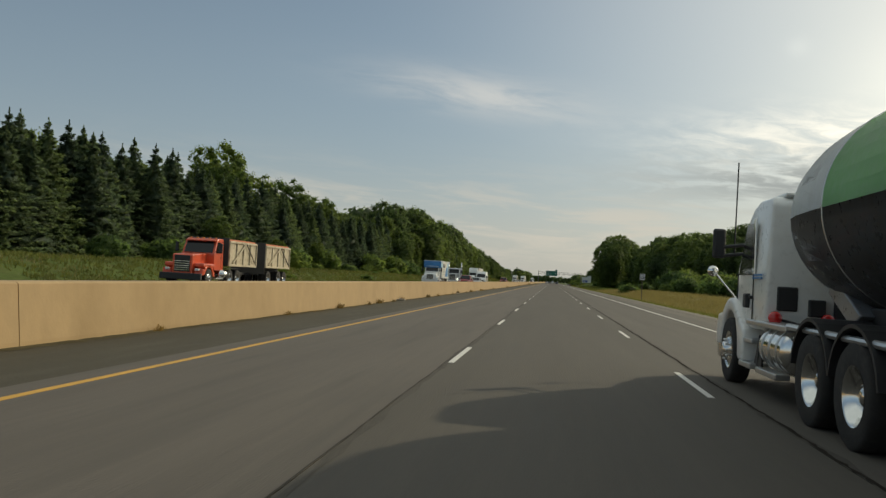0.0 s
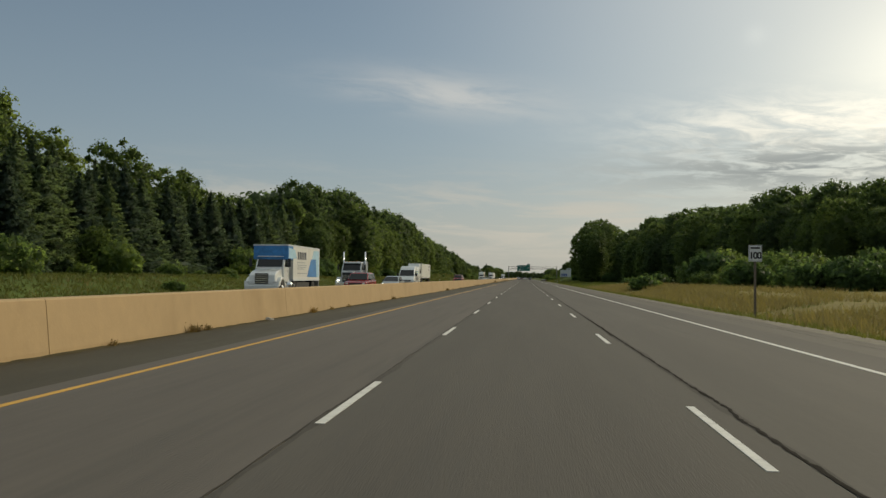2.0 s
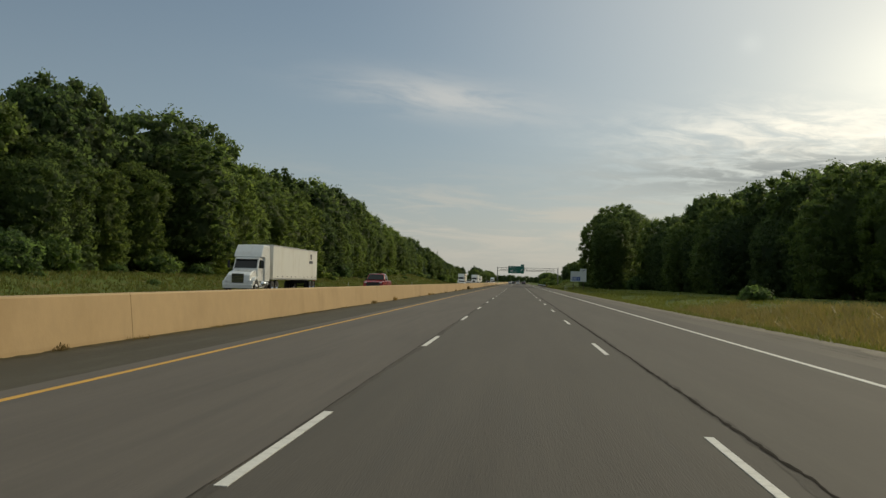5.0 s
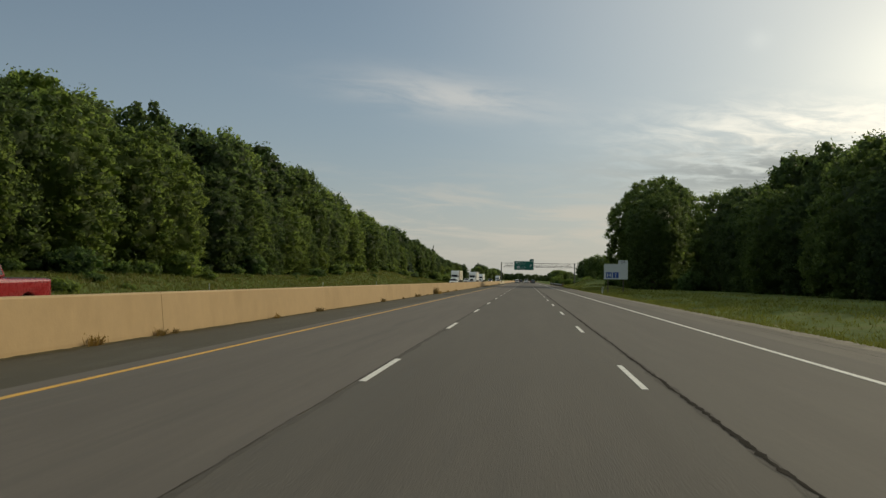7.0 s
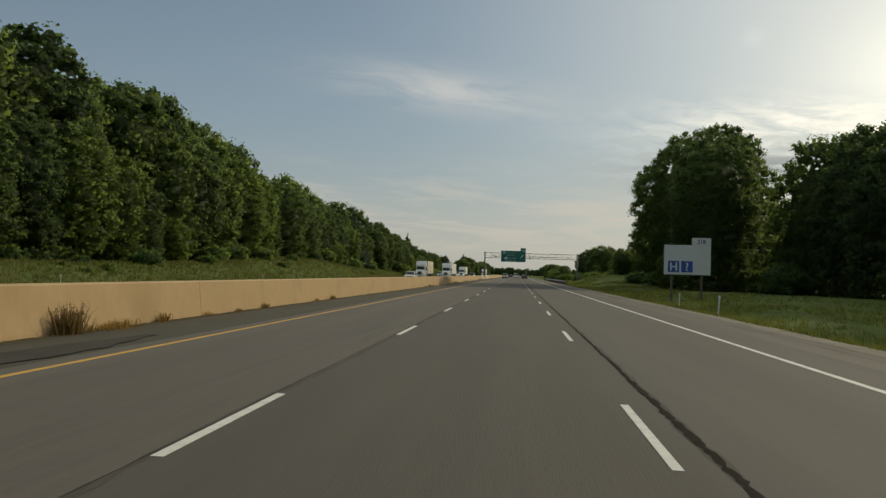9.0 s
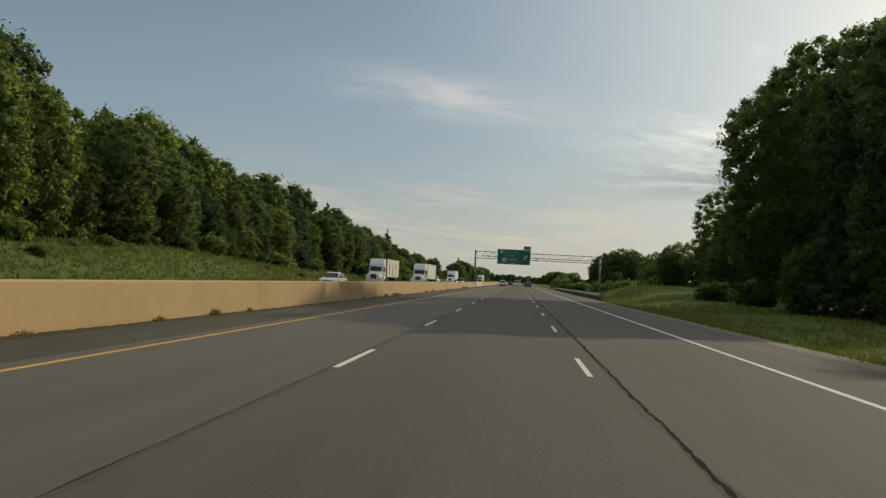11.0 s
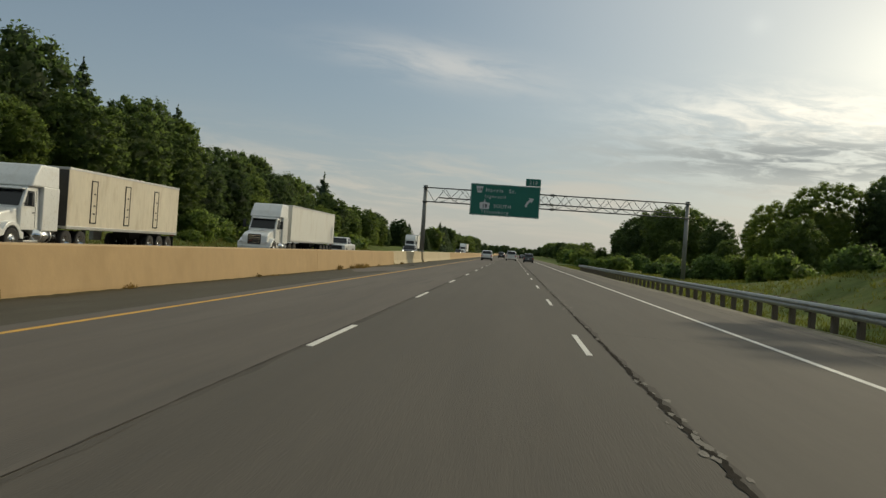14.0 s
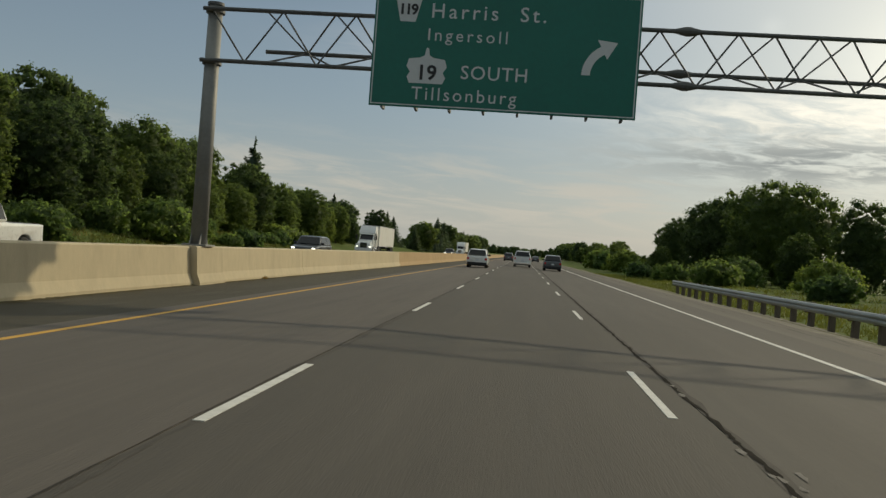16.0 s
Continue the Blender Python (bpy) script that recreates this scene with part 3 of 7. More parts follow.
    chips = part("seam_chips", bm, M["chips"], road, "pale broken asphalt along the seam")
    chips["kind"] = "stuff"
    # thin dark transverse cracks
    for y, x0, x1, w in ((37, -5.2, 1.2, 0.02), (59, 2.3, 8.2, 0.03), (229.5, -5.6, 2.1, 0.02), (296, -1.6, 6.5, 0.02), (469, 2.4, 8.0, 0.025), (537, -5.5, 5.4, 0.02), (549, -5.5, 6.5, 0.025), (563, 2.3, 7.6, 0.02)):
        part("crack", cross_crack(y, x0, x1, w), M["patch"], road)
    part("worn_strip", ragged(-8.3, -6.14, 495, 512, 0.006), M["asphalt_pale"], road, "paler stretch of the shoulder")
    # darker asphalt patch laid along the shoulder
    for x0, x1, y0, y1 in ((-7.4, -6.3, 300, 309),):
        part("patch", ragged(x0, x1, y0, y1), M["patch"], road, "dark asphalt patch")
    return road


def ribbon(x0, width, y0, y1, step, amp, seed, breaks=(), lift=0.0055):
    rng = random.Random(seed)
    bm = bmesh.new()
    prev, x, y = None, x0, y0
    while y < y1:
        x += rng.gauss(0, amp * 0.5) - 0.25 * (x - x0)
        near = max([math.exp(-((y - c) / s) ** 2) for c, s in breaks] + [0])
        w = width * rng.uniform(0.35, 1.65) * (1 + 0.7 * near)
        z = max(road_z(x - w), road_z(x + w)) + lift
        cur = (bm.verts.new((x - w, y, z)), bm.verts.new((x + w, y, z)))
        if prev:
            bm.faces.new((prev[0], prev[1], cur[1], cur[0]))
        prev = cur
        y += step * rng.uniform(0.6, 1.4)
    return bm


def cross_crack(y, x0, x1, w):
    rng = random.Random(int(y * 10))
    bm = bmesh.new()
    prev, x, yy = None, x0, y
    while x < x1:
        yy += rng.gauss(0, 0.06)
        ww = 0.45 * w * rng.uniform(0.3, 1.7)
        cur = (bm.verts.new((x, yy - ww, road_z(x) + 0.0048)), bm.verts.new((x, yy + ww, road_z(x) + 0.0048)))
        if prev:
            bm.faces.new((prev[0], cur[0], cur[1], prev[1]))
        prev = cur
        x += rng.uniform(0.15, 0.4)
    return bm


def ragged(x0, x1, y0, y1, lift=0.011):
    rng = random.Random(int(y0))
    bm = bmesh.new()

    def z_of(x):
        return road_z(x) + lift

    prev = None
    for y in np.arange(y0, y1, 0.6):
        k = min(1, (y - y0) / 4, (y1 - y) / 4)
        m = (x0 + x1) / 2
        a = m + (x0 - m) * k + rng.gauss(0, 0.05)
        b = m + (x1 - m) * k + rng.gauss(0, 0.04)
        cols = [a + (b - a) * f for f in (0, 0.25, 0.5, 0.75, 1)]
        cur = [bm.verts.new((x, y, z_of(x))) for x in cols]
        if prev:
            for i in range(4):
                bm.faces.new((prev[i], prev[i + 1], cur[i + 1], cur[i]))
        prev = cur
    return bm


def gravel_edge(road):
    rng = random.Random(2)
    bm = bmesh.new()
    prev = None
    for y in np.arange(-60, 900, 1.5):
        a, b = 8.45 + rng.gauss(0, 0.06), 9.55 + rng.gauss(0, 0.16) + (0.95 if y > 440 else 0)
        cur = [bm.verts.new(v) for v in ((a, y, -0.090), (8.9, y, -0.095), (b, y, ground_z(b, y) + 0.02))]
        if prev:
            for i in (0, 1):
                bm.faces.new((prev[i], prev[i + 1], cur[i + 1], cur[i]))
        prev = cur
    e = part("gravel_edge", bm, M["gravel"], road, "narrow strip of gravel at the asphalt's edge", True)
    e["kind"] = "stuff"


def build_far_carriageway():
    road = tagged(new("opposite_road", mesh_from("opposite_road", [(-26.9, -160, -0.25), (-9.3, -160, -0.25), (-9.3, ROAD_END, -0.25), (-26.9, ROAD_END, -0.25)], [(0, 1, 2, 3)], M["shoulder"])), "opposite motorway carriageway behind the concrete barrier", "road", kind="structure")
    for a, b, m in ((-26.88, -23.9, "shoulder_r"), (-23.9, -20.0, "asphalt_slow"), (-20.0, -16.27, "asphalt"), (-16.27, -12.4, "asphalt_pale"), (-12.4, -9.35, "shoulder")):
        part("lane", extrude_y([(a, -0.28), (b - 0.01, -0.28), (b - 0.01, 0), (a, 0)], -160, ROAD_END, 40), M[m], road)
    for x, m in ((-12.52, "yellow_line"), (-23.75, "white_line")):
        part("edge_line", extrude_y([(x - 0.07, -0.02), (x + 0.07, -0.02), (x + 0.07, 0.004), (x - 0.07, 0.004)], -160, ROAD_END, 40), M[m], road)


# ---- median barrier ----


def barrier_profile(w_foot, w_top, z_top, toe=None):
    """Half outline mirrored about the barrier's middle."""
    right = [(w_foot, -0.28), (w_foot, -0.02)] + ([toe] if toe else []) + [(w_top + 0.02, z_top - 0.03), (w_top - 0.02, z_top)]
    return [(BARRIER_X + x, z) for x, z in right] + [(BARRIER_X - x, z) for x, z in right[::-1]]


def build_barrier():
    wall = thing("median_barrier", "long tan cast concrete median barrier", "barrier", kind="structure")
    joints = [-160, -78, -26, 7.4, 41.3, 75.6, 91.3, 110.0, 144.2, 178, 212, 246, 280, 316, 352, 386, 420, 456, 493.0, 518.3]
    prof = barrier_profile(0.34, 0.225, 0.945)
    for a, b in zip(joints, joints[1:]):
        part("barrier_section", extrude_y(prof, a + 0.012, b - 0.012, 6), M["wall"], wall)
    part("barrier_section", extrude_y(prof, 518.312, 519.38, 1), M["wall"], wall)
    prof = barrier_profile(0.40, 0.22, 0.97, (0.30, 0.22))
    new_joints = [519.4, 530.0, 540.0]
    for a, b in zip(new_joints, new_joints[1:]):
        part("barrier_section", extrude_y(prof, a + 0.01, b - 0.01, 3), M["wall_new"], wall, "pale newer concrete section with a flared foot")
    pier = barrier_profile(0.60, 0.42, 0.985, (0.50, 0.22))
    part("barrier_pier", extrude_y(pier, 540.0, 542.0, 1), M["wall_new"], wall, "wider pale block under the gantry post")
    new_joints = [542.0, 552, 562, 580, 600, 640, 700, 800, 1000, 1300, ROAD_END]
    for a, b in zip(new_joints, new_joints[1:]):
        part("barrier_section", extrude_y(prof, a + 0.01, b - 0.01, 10), M["wall_new"] if a < 575 else M["wall"], wall)


build_road()
build_far_carriageway()
build_barrier()

# ---- overhead sign gantry ----
GANTRY_Y = 540.8


def build_gantry():
    g = thing("sign_gantry", "grey steel truss gantry spanning the carriageway", "gantry")
    for x, z0 in ((-8.92, 0.985), (18.15, -0.5)):
        post = part("post", rod((x, GANTRY_Y, z0), (x, GANTRY_Y, 7.92), 0.235, 20, 0.20), M["post_steel"], g, "tapered round steel post", True)
        part("cap", rod((x, GANTRY_Y, 7.90), (x, GANTRY_Y, 7.98), 0.235, 16), M["truss"], post)
        part("base_plate", box(x - 0.36, x + 0.36, GANTRY_Y - 0.36, GANTRY_Y + 0.36, z0 + 0.002, z0 + 0.05, 0.006), M["post_steel"], post)
        for sx in (-1, 1):
            for sy in (-1, 1):
                part("gusset", prism([(GANTRY_Y + sy * 0.19, z0 + 0.05), (GANTRY_Y + sy * 0.34, z0 + 0.05), (GANTRY_Y + sy * 0.19, z0 + 0.34)], x + sx * 0.14 - 0.01, x + sx * 0.14 + 0.01), M["post_steel"], post)
        part("clamp", rod((x, GANTRY_Y, 7.68), (x, GANTRY_Y, 7.80), 0.27, 16), M["truss"], post)
        part("clamp", rod((x, GANTRY_Y, 6.20), (x, GANTRY_Y, 6.32), 0.27, 16), M["truss"], post)
    part("footing", rod((18.15, GANTRY_Y, -1.3), (18.15, GANTRY_Y, -0.48), 0.5, 20), M["wall_new"], g, "round concrete footing")
    x0, x1 = -9.15, 18.4
    chords = {"top": (GANTRY_Y - 0.32, 7.74), "front": (GANTRY_Y - 0.32, 6.27), "back": (GANTRY_Y + 0.62, 6.80)}
    ends = {"top": (x0, x1), "front": (x0, x1), "back": (x0 + 1.6, x1 - 1.6)}
    for k, (y, z) in chords.items():
        c = part("chord", rod((ends[k][0], y, z), (ends[k][1], y, z), 0.062, 10), M["truss"], g, "", True)
        for xs in (4.33,):
            part("splice", lathe([(0.0, -0.36), (0.065, -0.34), (0.13, -0.06), (0.13, 0.06), (0.065, 0.34), (0.0, 0.36)], (xs, y, z), "x", 12), M["truss"], c)
    n = 26
    for a, b in (("top", "front"), ("top", "back"), ("front", "back")):
        ya, za = chords[a]
        yb, zb = chords[b]
        lo = max(ends[a][0], ends[b][0]) + 0.25
        hi = min(ends[a][1], ends[b][1]) - 0.25
        xs = np.linspace(lo, hi, n + 1 if b == "front" else n - 1)
        for i in range(len(xs) - 1):
            p, q = ((xs[i], ya, za), (xs[i + 1], yb, zb)) if i % 2 == 0 else ((xs[i], yb, zb), (xs[i + 1], ya, za))
            part("web_bar", rod(p, q, 0.026, 6), M["truss"], g)
    return g


def arrow_mesh(x, y, z, s):
    """An arrow that bends up and to the right."""
    pts_out, pts_in = [], []
    for k in range(9):
        a = radians(180 - 62 * k / 8)
        pts_out.append((1.05 + 1.02 * math.cos(a), 0.0 + 1.0 * math.sin(a)))
        pts_in.append((1.05 + 0.76 * math.cos(a), 0.0 + 0.74 * math.sin(a)))
    tip = pts_out[-1], pts_in[-1]
    d = Vector((tip[0][0] - tip[1][0], tip[0][1] - tip[1][1])).normalized()
    f = Vector((d.y, -d.x))
    mid = (Vector(tip[0]) + Vector(tip[1])) / 2
    head = [mid + d * 0.36, mid + f * 0.50 + d * 0.02, mid - d * 0.30]
    bm = bmesh.new()
    a = [bm.verts.new((x + s * p[0], y, z + s * p[1])) for p in pts_out]
    b = [bm.verts.new((x + s * p[0], y, z + s * p[1])) for p in pts_in]
    for i in range(8):
        bm.faces.new((a[i], a[i + 1], b[i + 1], b[i]))
    bm.faces.new([bm.verts.new((x + s * p[0], y, z + s * p[1])) for p in head])
    r = bmesh.ops.extrude_face_region(bm, geom=bm.faces[:])
    bmesh.ops.translate(bm, verts=[v for v in r["geom"] if isinstance(v, bmesh.types.BMVert)], vec=(0, -0.006, 0))
    return bm


def outline_plate(points, x, y, z, thick=0.006):
    """A flat plate with an outline of (x, z), facing down the road."""
    bm = bmesh.new()
    f = bm.faces.new([bm.verts.new((x + px, y, z + pz)) for px, pz in points])
    r = bmesh.ops.extrude_face_region(bm, geom=[f])
    bmesh.ops.translate(bm, verts=[v for v in r["geom"] if isinstance(v, bmesh.types.BMVert)], vec=(0, -thick, 0))
    return bm


def build_overhead_sign():
    y = GANTRY_Y - 0.78
    s = thing("overhead_sign", "large green exit sign hung on the gantry", "road sign")
    x0, x1, z0, z1 = -4.13, 3.05, 5.20, 8.46
    part("panel", box(x0, x1, y, y + 0.06, z0, z1, 0.012), M["sign_green"], s)
    rim = bmesh.new()
    for a, b, c, d in ((x0 + 0.04, x1 - 0.04, z1 - 0.075, z1 - 0.045), (x0 + 0.04, x1 - 0.04, z0 + 0.045, z0 + 0.075), (x0 + 0.045, x0 + 0.075, z0 + 0.075, z1 - 0.075), (x1 - 0.075, x1 - 0.045, z0 + 0.075, z1 - 0.075)):
        box(a, b, y - 0.005, y + 0.01, c, d, bm=rim)
    part("border", rim, M["sign_white"], s)
    tab = part("exit_tab", box(1.50, 3.05, y, y + 0.05, 8.50, 9.26, 0.01), M["sign_green"], s, "small exit number plate")
    tab_rim = bmesh.new()
    box(1.54, 3.01, y - 0.005, y + 0.01, 8.53, 8.555, bm=tab_rim)
    part("border", tab_rim, M["sign_white"], tab)
    lettering("218", 0.52, 2.28, y - 0.006, 8.70, M["sign_white"], tab, align="CENTER", bold=0.002, spacing=1.15)
    lettering("Harris  St.", 0.56, -2.60, y - 0.006, 7.66, M["sign_white"], s, bold=0.002, spacing=1.30)
    lettering("Ingersoll", 0.47, -2.66, y - 0.006, 7.04, M["sign_white"], s, bold=0.0, spacing=1.32)
    lettering("SOUTH", 0.52, -1.68, y - 0.006, 6.04, M["sign_white"], s, bold=0.002, spacing=1.10)
    lettering("Tillsonburg", 0.50, -2.98, y - 0.006, 5.42, M["sign_white"], s, bold=0.0, spacing=1.24)
    shield = part("route_shield", outline_plate([(0, 0), (0.42, 0), (0.58, 0.68), (-0.16, 0.68)], -3.42, y - 0.001, 7.52), M["sign_white"], s)
    lettering("119", 0.40, -3.21, y - 0.012, 7.72, M["black"], shield, align="CENTER", bold=0.012, spacing=0.85)
    crown = [(0.08, 0), (0.98, 0), (1.06, 0.16), (0.98, 0.30), (1.08, 0.46), (1.02, 0.66), (0.72, 0.70), (0.60, 0.76), (0.57, 0.94), (0.53, 0.98), (0.49, 0.94), (0.46, 0.76), (0.34, 0.70), (0.04, 0.66), (-0.02, 0.46), (0.08, 0.30), (0.0, 0.16)]
    shield = part("route_shield", outline_plate(crown, -3.14, y - 0.001, 5.86), M["sign_white"], s, "white crowned route shield")
    lettering("19", 0.56, -2.60, y - 0.012, 5.97, M["black"], shield, align="CENTER", bold=0.012)
    part("arrow", arrow_mesh(1.52, y - 0.001, 6.32, 0.88), M["sign_white"], s)
    for x in np.linspace(x0 + 0.35, x1 - 0.35, 8):
        part("bracket", box(x - 0.03, x + 0.03, y + 0.06, y + 0.46, z0 - 0.04, z1 - 0.1), M["truss"], s)


build_gantry()
build_overhead_sign()

# ---- guide rail, marker and roadside signs ----


def build_guide_rail():
    rail = thing("guide_rail", "galvanised steel beam guide rail on dark timber posts", "guard rail")
    x, y0, y1 = 10.02, 453.4, 572.0
    w = [(0.0, 0.31), (-0.045, 0.33), (-0.08, 0.38), (-0.08, 0.42), (-0.03, 0.455), (-0.03, 0.475), (-0.08, 0.51), (-0.08, 0.55), (-0.045, 0.60), (0.0, 0.62), (-0.02, 0.60), (-0.055, 0.545), (-0.055, 0.515), (-0.008, 0.48), (-0.008, 0.45), (-0.055, 0.415), (-0.055, 0.385), (-0.022, 0.335)]
    prof = [(x + a, z - 0.06) for a, z in w]
    y = y0
    while y < y1:
        part("beam", extrude_y(prof, y, min(y1, y + 3.81) + 0.06, None), M["galv"], rail)
        y += 3.81
    post = box(-0.09, 0.09, -0.10, 0.10, -0.75, 0.60, 0.012)
    me = bpy.data.meshes.new("post")
    post.to_mesh(me)
    post.free()
    me.materials.append(M["wood"])
    block = box(-0.075, 0.06, -0.075, 0.075, 0.24, 0.58, 0.01)
    me2 = bpy.data.meshes.new("block")
    block.to_mesh(me2)
    block.free()
    me2.materials.append(M["wood"])
    for y in np.arange(y0 + 0.3, y1, 1.905):
        p = part("post", me, None, rail, at=pose(x + 0.24, float(y), -0.03, 0, random.uniform(-1.5, 1.5), random.uniform(-3, 3)))
        part("block", me2, None, rail, at=pose(x + 0.085, float(y), -0.03))
    # end terminal
    part("end_shoe", box(x - 0.10, x + 0.10, y0 - 0.35, y0, 0.18, 0.62, 0.03), M["galv"], rail)
    part("end_post", box(x + 0.04, x + 0.22, y0 - 0.70, y0 - 0.52, -0.7, 0.48, 0.02), M["wood"], rail)
    part("cable", rod((x + 0.1, y0 - 0.6, 0.05), (x + 0.02, y0 + 1.6, 0.42), 0.012, 6), M["galv"], rail)


def build_hazard_marker():
    x, y, w = 9.82, 448.2, 0.30
    m = thing("hazard_marker", "yellow and black striped hazard board on a short post", "road sign")
    base = ground_z(x, y)
    part("post", box(x - 0.03, x + 0.03, y + 0.02, y + 0.07, base - 0.3, 0.85), M["galv"], m)
    part("board", box(x - w / 2, x + w / 2, y, y + 0.012, 0.02, 0.92, 0.004), M["yellow_line"], m)
    for k in range(6):
        z = 0.06 + k * 0.15
        pts = [(-w / 2, z - 0.07), (-w / 2, z), (w / 2, z + 0.10), (w / 2, z + 0.03)]
        pts = [(px, min(0.9, max(0.04, pz))) for px, pz in pts]
        part("stripe", outline_plate(pts, x, y - 0.001, 0, 0.003), M["black"], m)


def build_speed_sign():
    x, y = 10.77, 101.4
    s = thing("speed_sign", "white speed limit sign on a timber post", "road sign")
    part("post", box(x - 0.05, x + 0.05, y + 0.015, y + 0.12, ground_z(x, y) - 0.3, 2.95, 0.008), M["wood"], s)
    panel = part("panel", box(x - 0.31, x + 0.31, y, y + 0.012, 2.28, 3.06, 0.006), M["sign_white"], s)
    rim = bmesh.new()
    for a, b, c, d in ((-0.285, 0.285, 2.30, 2.315), (-0.285, 0.285, 3.025, 3.04), (-0.285, -0.27, 2.315, 3.025), (0.27, 0.285, 2.315, 3.025)):
        box(x + a, x + b, y - 0.003, y + 0.004, c, d, bm=rim)
    part("border", rim, M["black"], panel)
    lettering("100", 0.44, x, y - 0.005, 2.42, M["black"], panel, align="CENTER", bold=0.014, spacing=0.82)
    part("caption_bar", box(x - 0.22, x + 0.22, y - 0.004, y + 0.004, 2.88, 2.96), M["black"], panel)


def build_service_board():
    y = 362.0
    s = thing("service_board", "plain pale service board with two blue symbol squares", "road sign")
    part("panel", box(12.64, 16.38, y, y + 0.05, 1.82, 4.25, 0.012), M["sign_white"], s)
    tab = part("exit_tab", box(14.86, 16.38, y, y + 0.04, 4.26, 4.86, 0.01), M["sign_white"], s)
    lettering("218", 0.46, 15.62, y - 0.006, 4.40, M["dark_print"], tab, align="CENTER", bold=0.006)
    for x, ch in ((12.95, "H"), (14.02, "?")):
        sq = part("symbol", box(x, x + 0.92, y - 0.008, y + 0.004, 2.02, 2.94), M["sign_blue"], s, "blue square with a white letter")
        lettering(ch, 0.92, x + 0.46, y - 0.014, 2.16, M["sign_white"], sq, align="CENTER", bold=0.02)
    for x in (13.3, 15.7):
        part("post", box(x - 0.08, x + 0.08, y + 0.05, y + 0.21, ground_z(x, y) - 0.4, 4.1, 0.01), M["wood"], s)


def build_delineators():
    master = None
    for x, y, tilt in ((9.6, 330.0, 3), (10.9, 346.0, 2), (-28.4, 300.0, -2), (-28.4, 343.0, 2), (-28.4, 386.0, 1)):
        z = ground_z(x, y)
        if master is None:
            master = thing("delineator", "short white roadside delineator post", "post", "delineators along the verges")
            part("stake", box(-0.035, 0.035, -0.012, 0.012, -0.3, 0.95, 0.006), M["sign_white"], master)
            part("reflector", rod((0, -0.02, 0.86), (0, -0.008, 0.86), 0.06, 14), M["head_lens"], master)
            master.matrix_basis = pose(x, y, z, 0, tilt, 0)
        else:
            copy_thing(master, pose(x, y, z, 0, tilt, 0))


build_guide_rail()
build_hazard_marker()
build_speed_sign()
build_service_board()
build_delineators()

# ---- trees and plants ----


def rand_dirs(rng, n):
    v = rng.normal(size=(n, 3))
    return v / np.linalg.norm(v, axis=1)[:, None]


def cards(rng, pts, normals, size, ragged=0.35):
    """Small bent leaf clumps: a kite of four corners each, turned to its normal."""
    n = len(pts)
    nor = normals / np.linalg.norm(normals, axis=1)[:, None]
    a = np.cross(nor, rand_dirs(rng, n))
    a /= np.linalg.norm(a, axis=1)[:, None] + 1e-9
    b = np.cross(nor, a)
    s = size * rng.uniform(0.55, 1.45, (n, 1))

    def j():
        return rng.uniform(1 - ragged, 1 + ragged, (n, 1))

    bend = nor * s * rng.uniform(-0.25, 0.25, (n, 1))
    v = np.stack([pts - a * s * 0.5 * j() + bend, pts - b * s * 0.34 * j(), pts + a * s * 0.5 * j() + bend, pts + b * s * 0.34 * j()], 1)
    return v.reshape(-1, 3), np.arange(4 * n).reshape(-1, 4)


ICO_V, ICO_F = None, None


def icosphere():
    global ICO_V, ICO_F
    if ICO_V is None:
        b = bmesh.new()
        bmesh.ops.create_icosphere(b, subdivisions=1, radius=1)
        b.verts.ensure_lookup_table()
        ICO_V = np.array([v.co[:] for v in b.verts])
        ICO_F = [tuple(v.index for v in f.verts) for f in b.faces]
        b.free()
    return ICO_V, ICO_F


def leaf_mesh(name, verts, faces, normals, mat):
    me = bpy.data.meshes.new(name)
    me.from_pydata(verts, [], faces)
    me.materials.append(mat)
    me.polygons.foreach_set("use_smooth", np.ones(len(me.polygons), dtype=bool))
    me.update()
    me.normals_split_custom_set_from_vertices(normals / (np.linalg.norm(normals, axis=1)[:, None] + 1e-9))
    return me


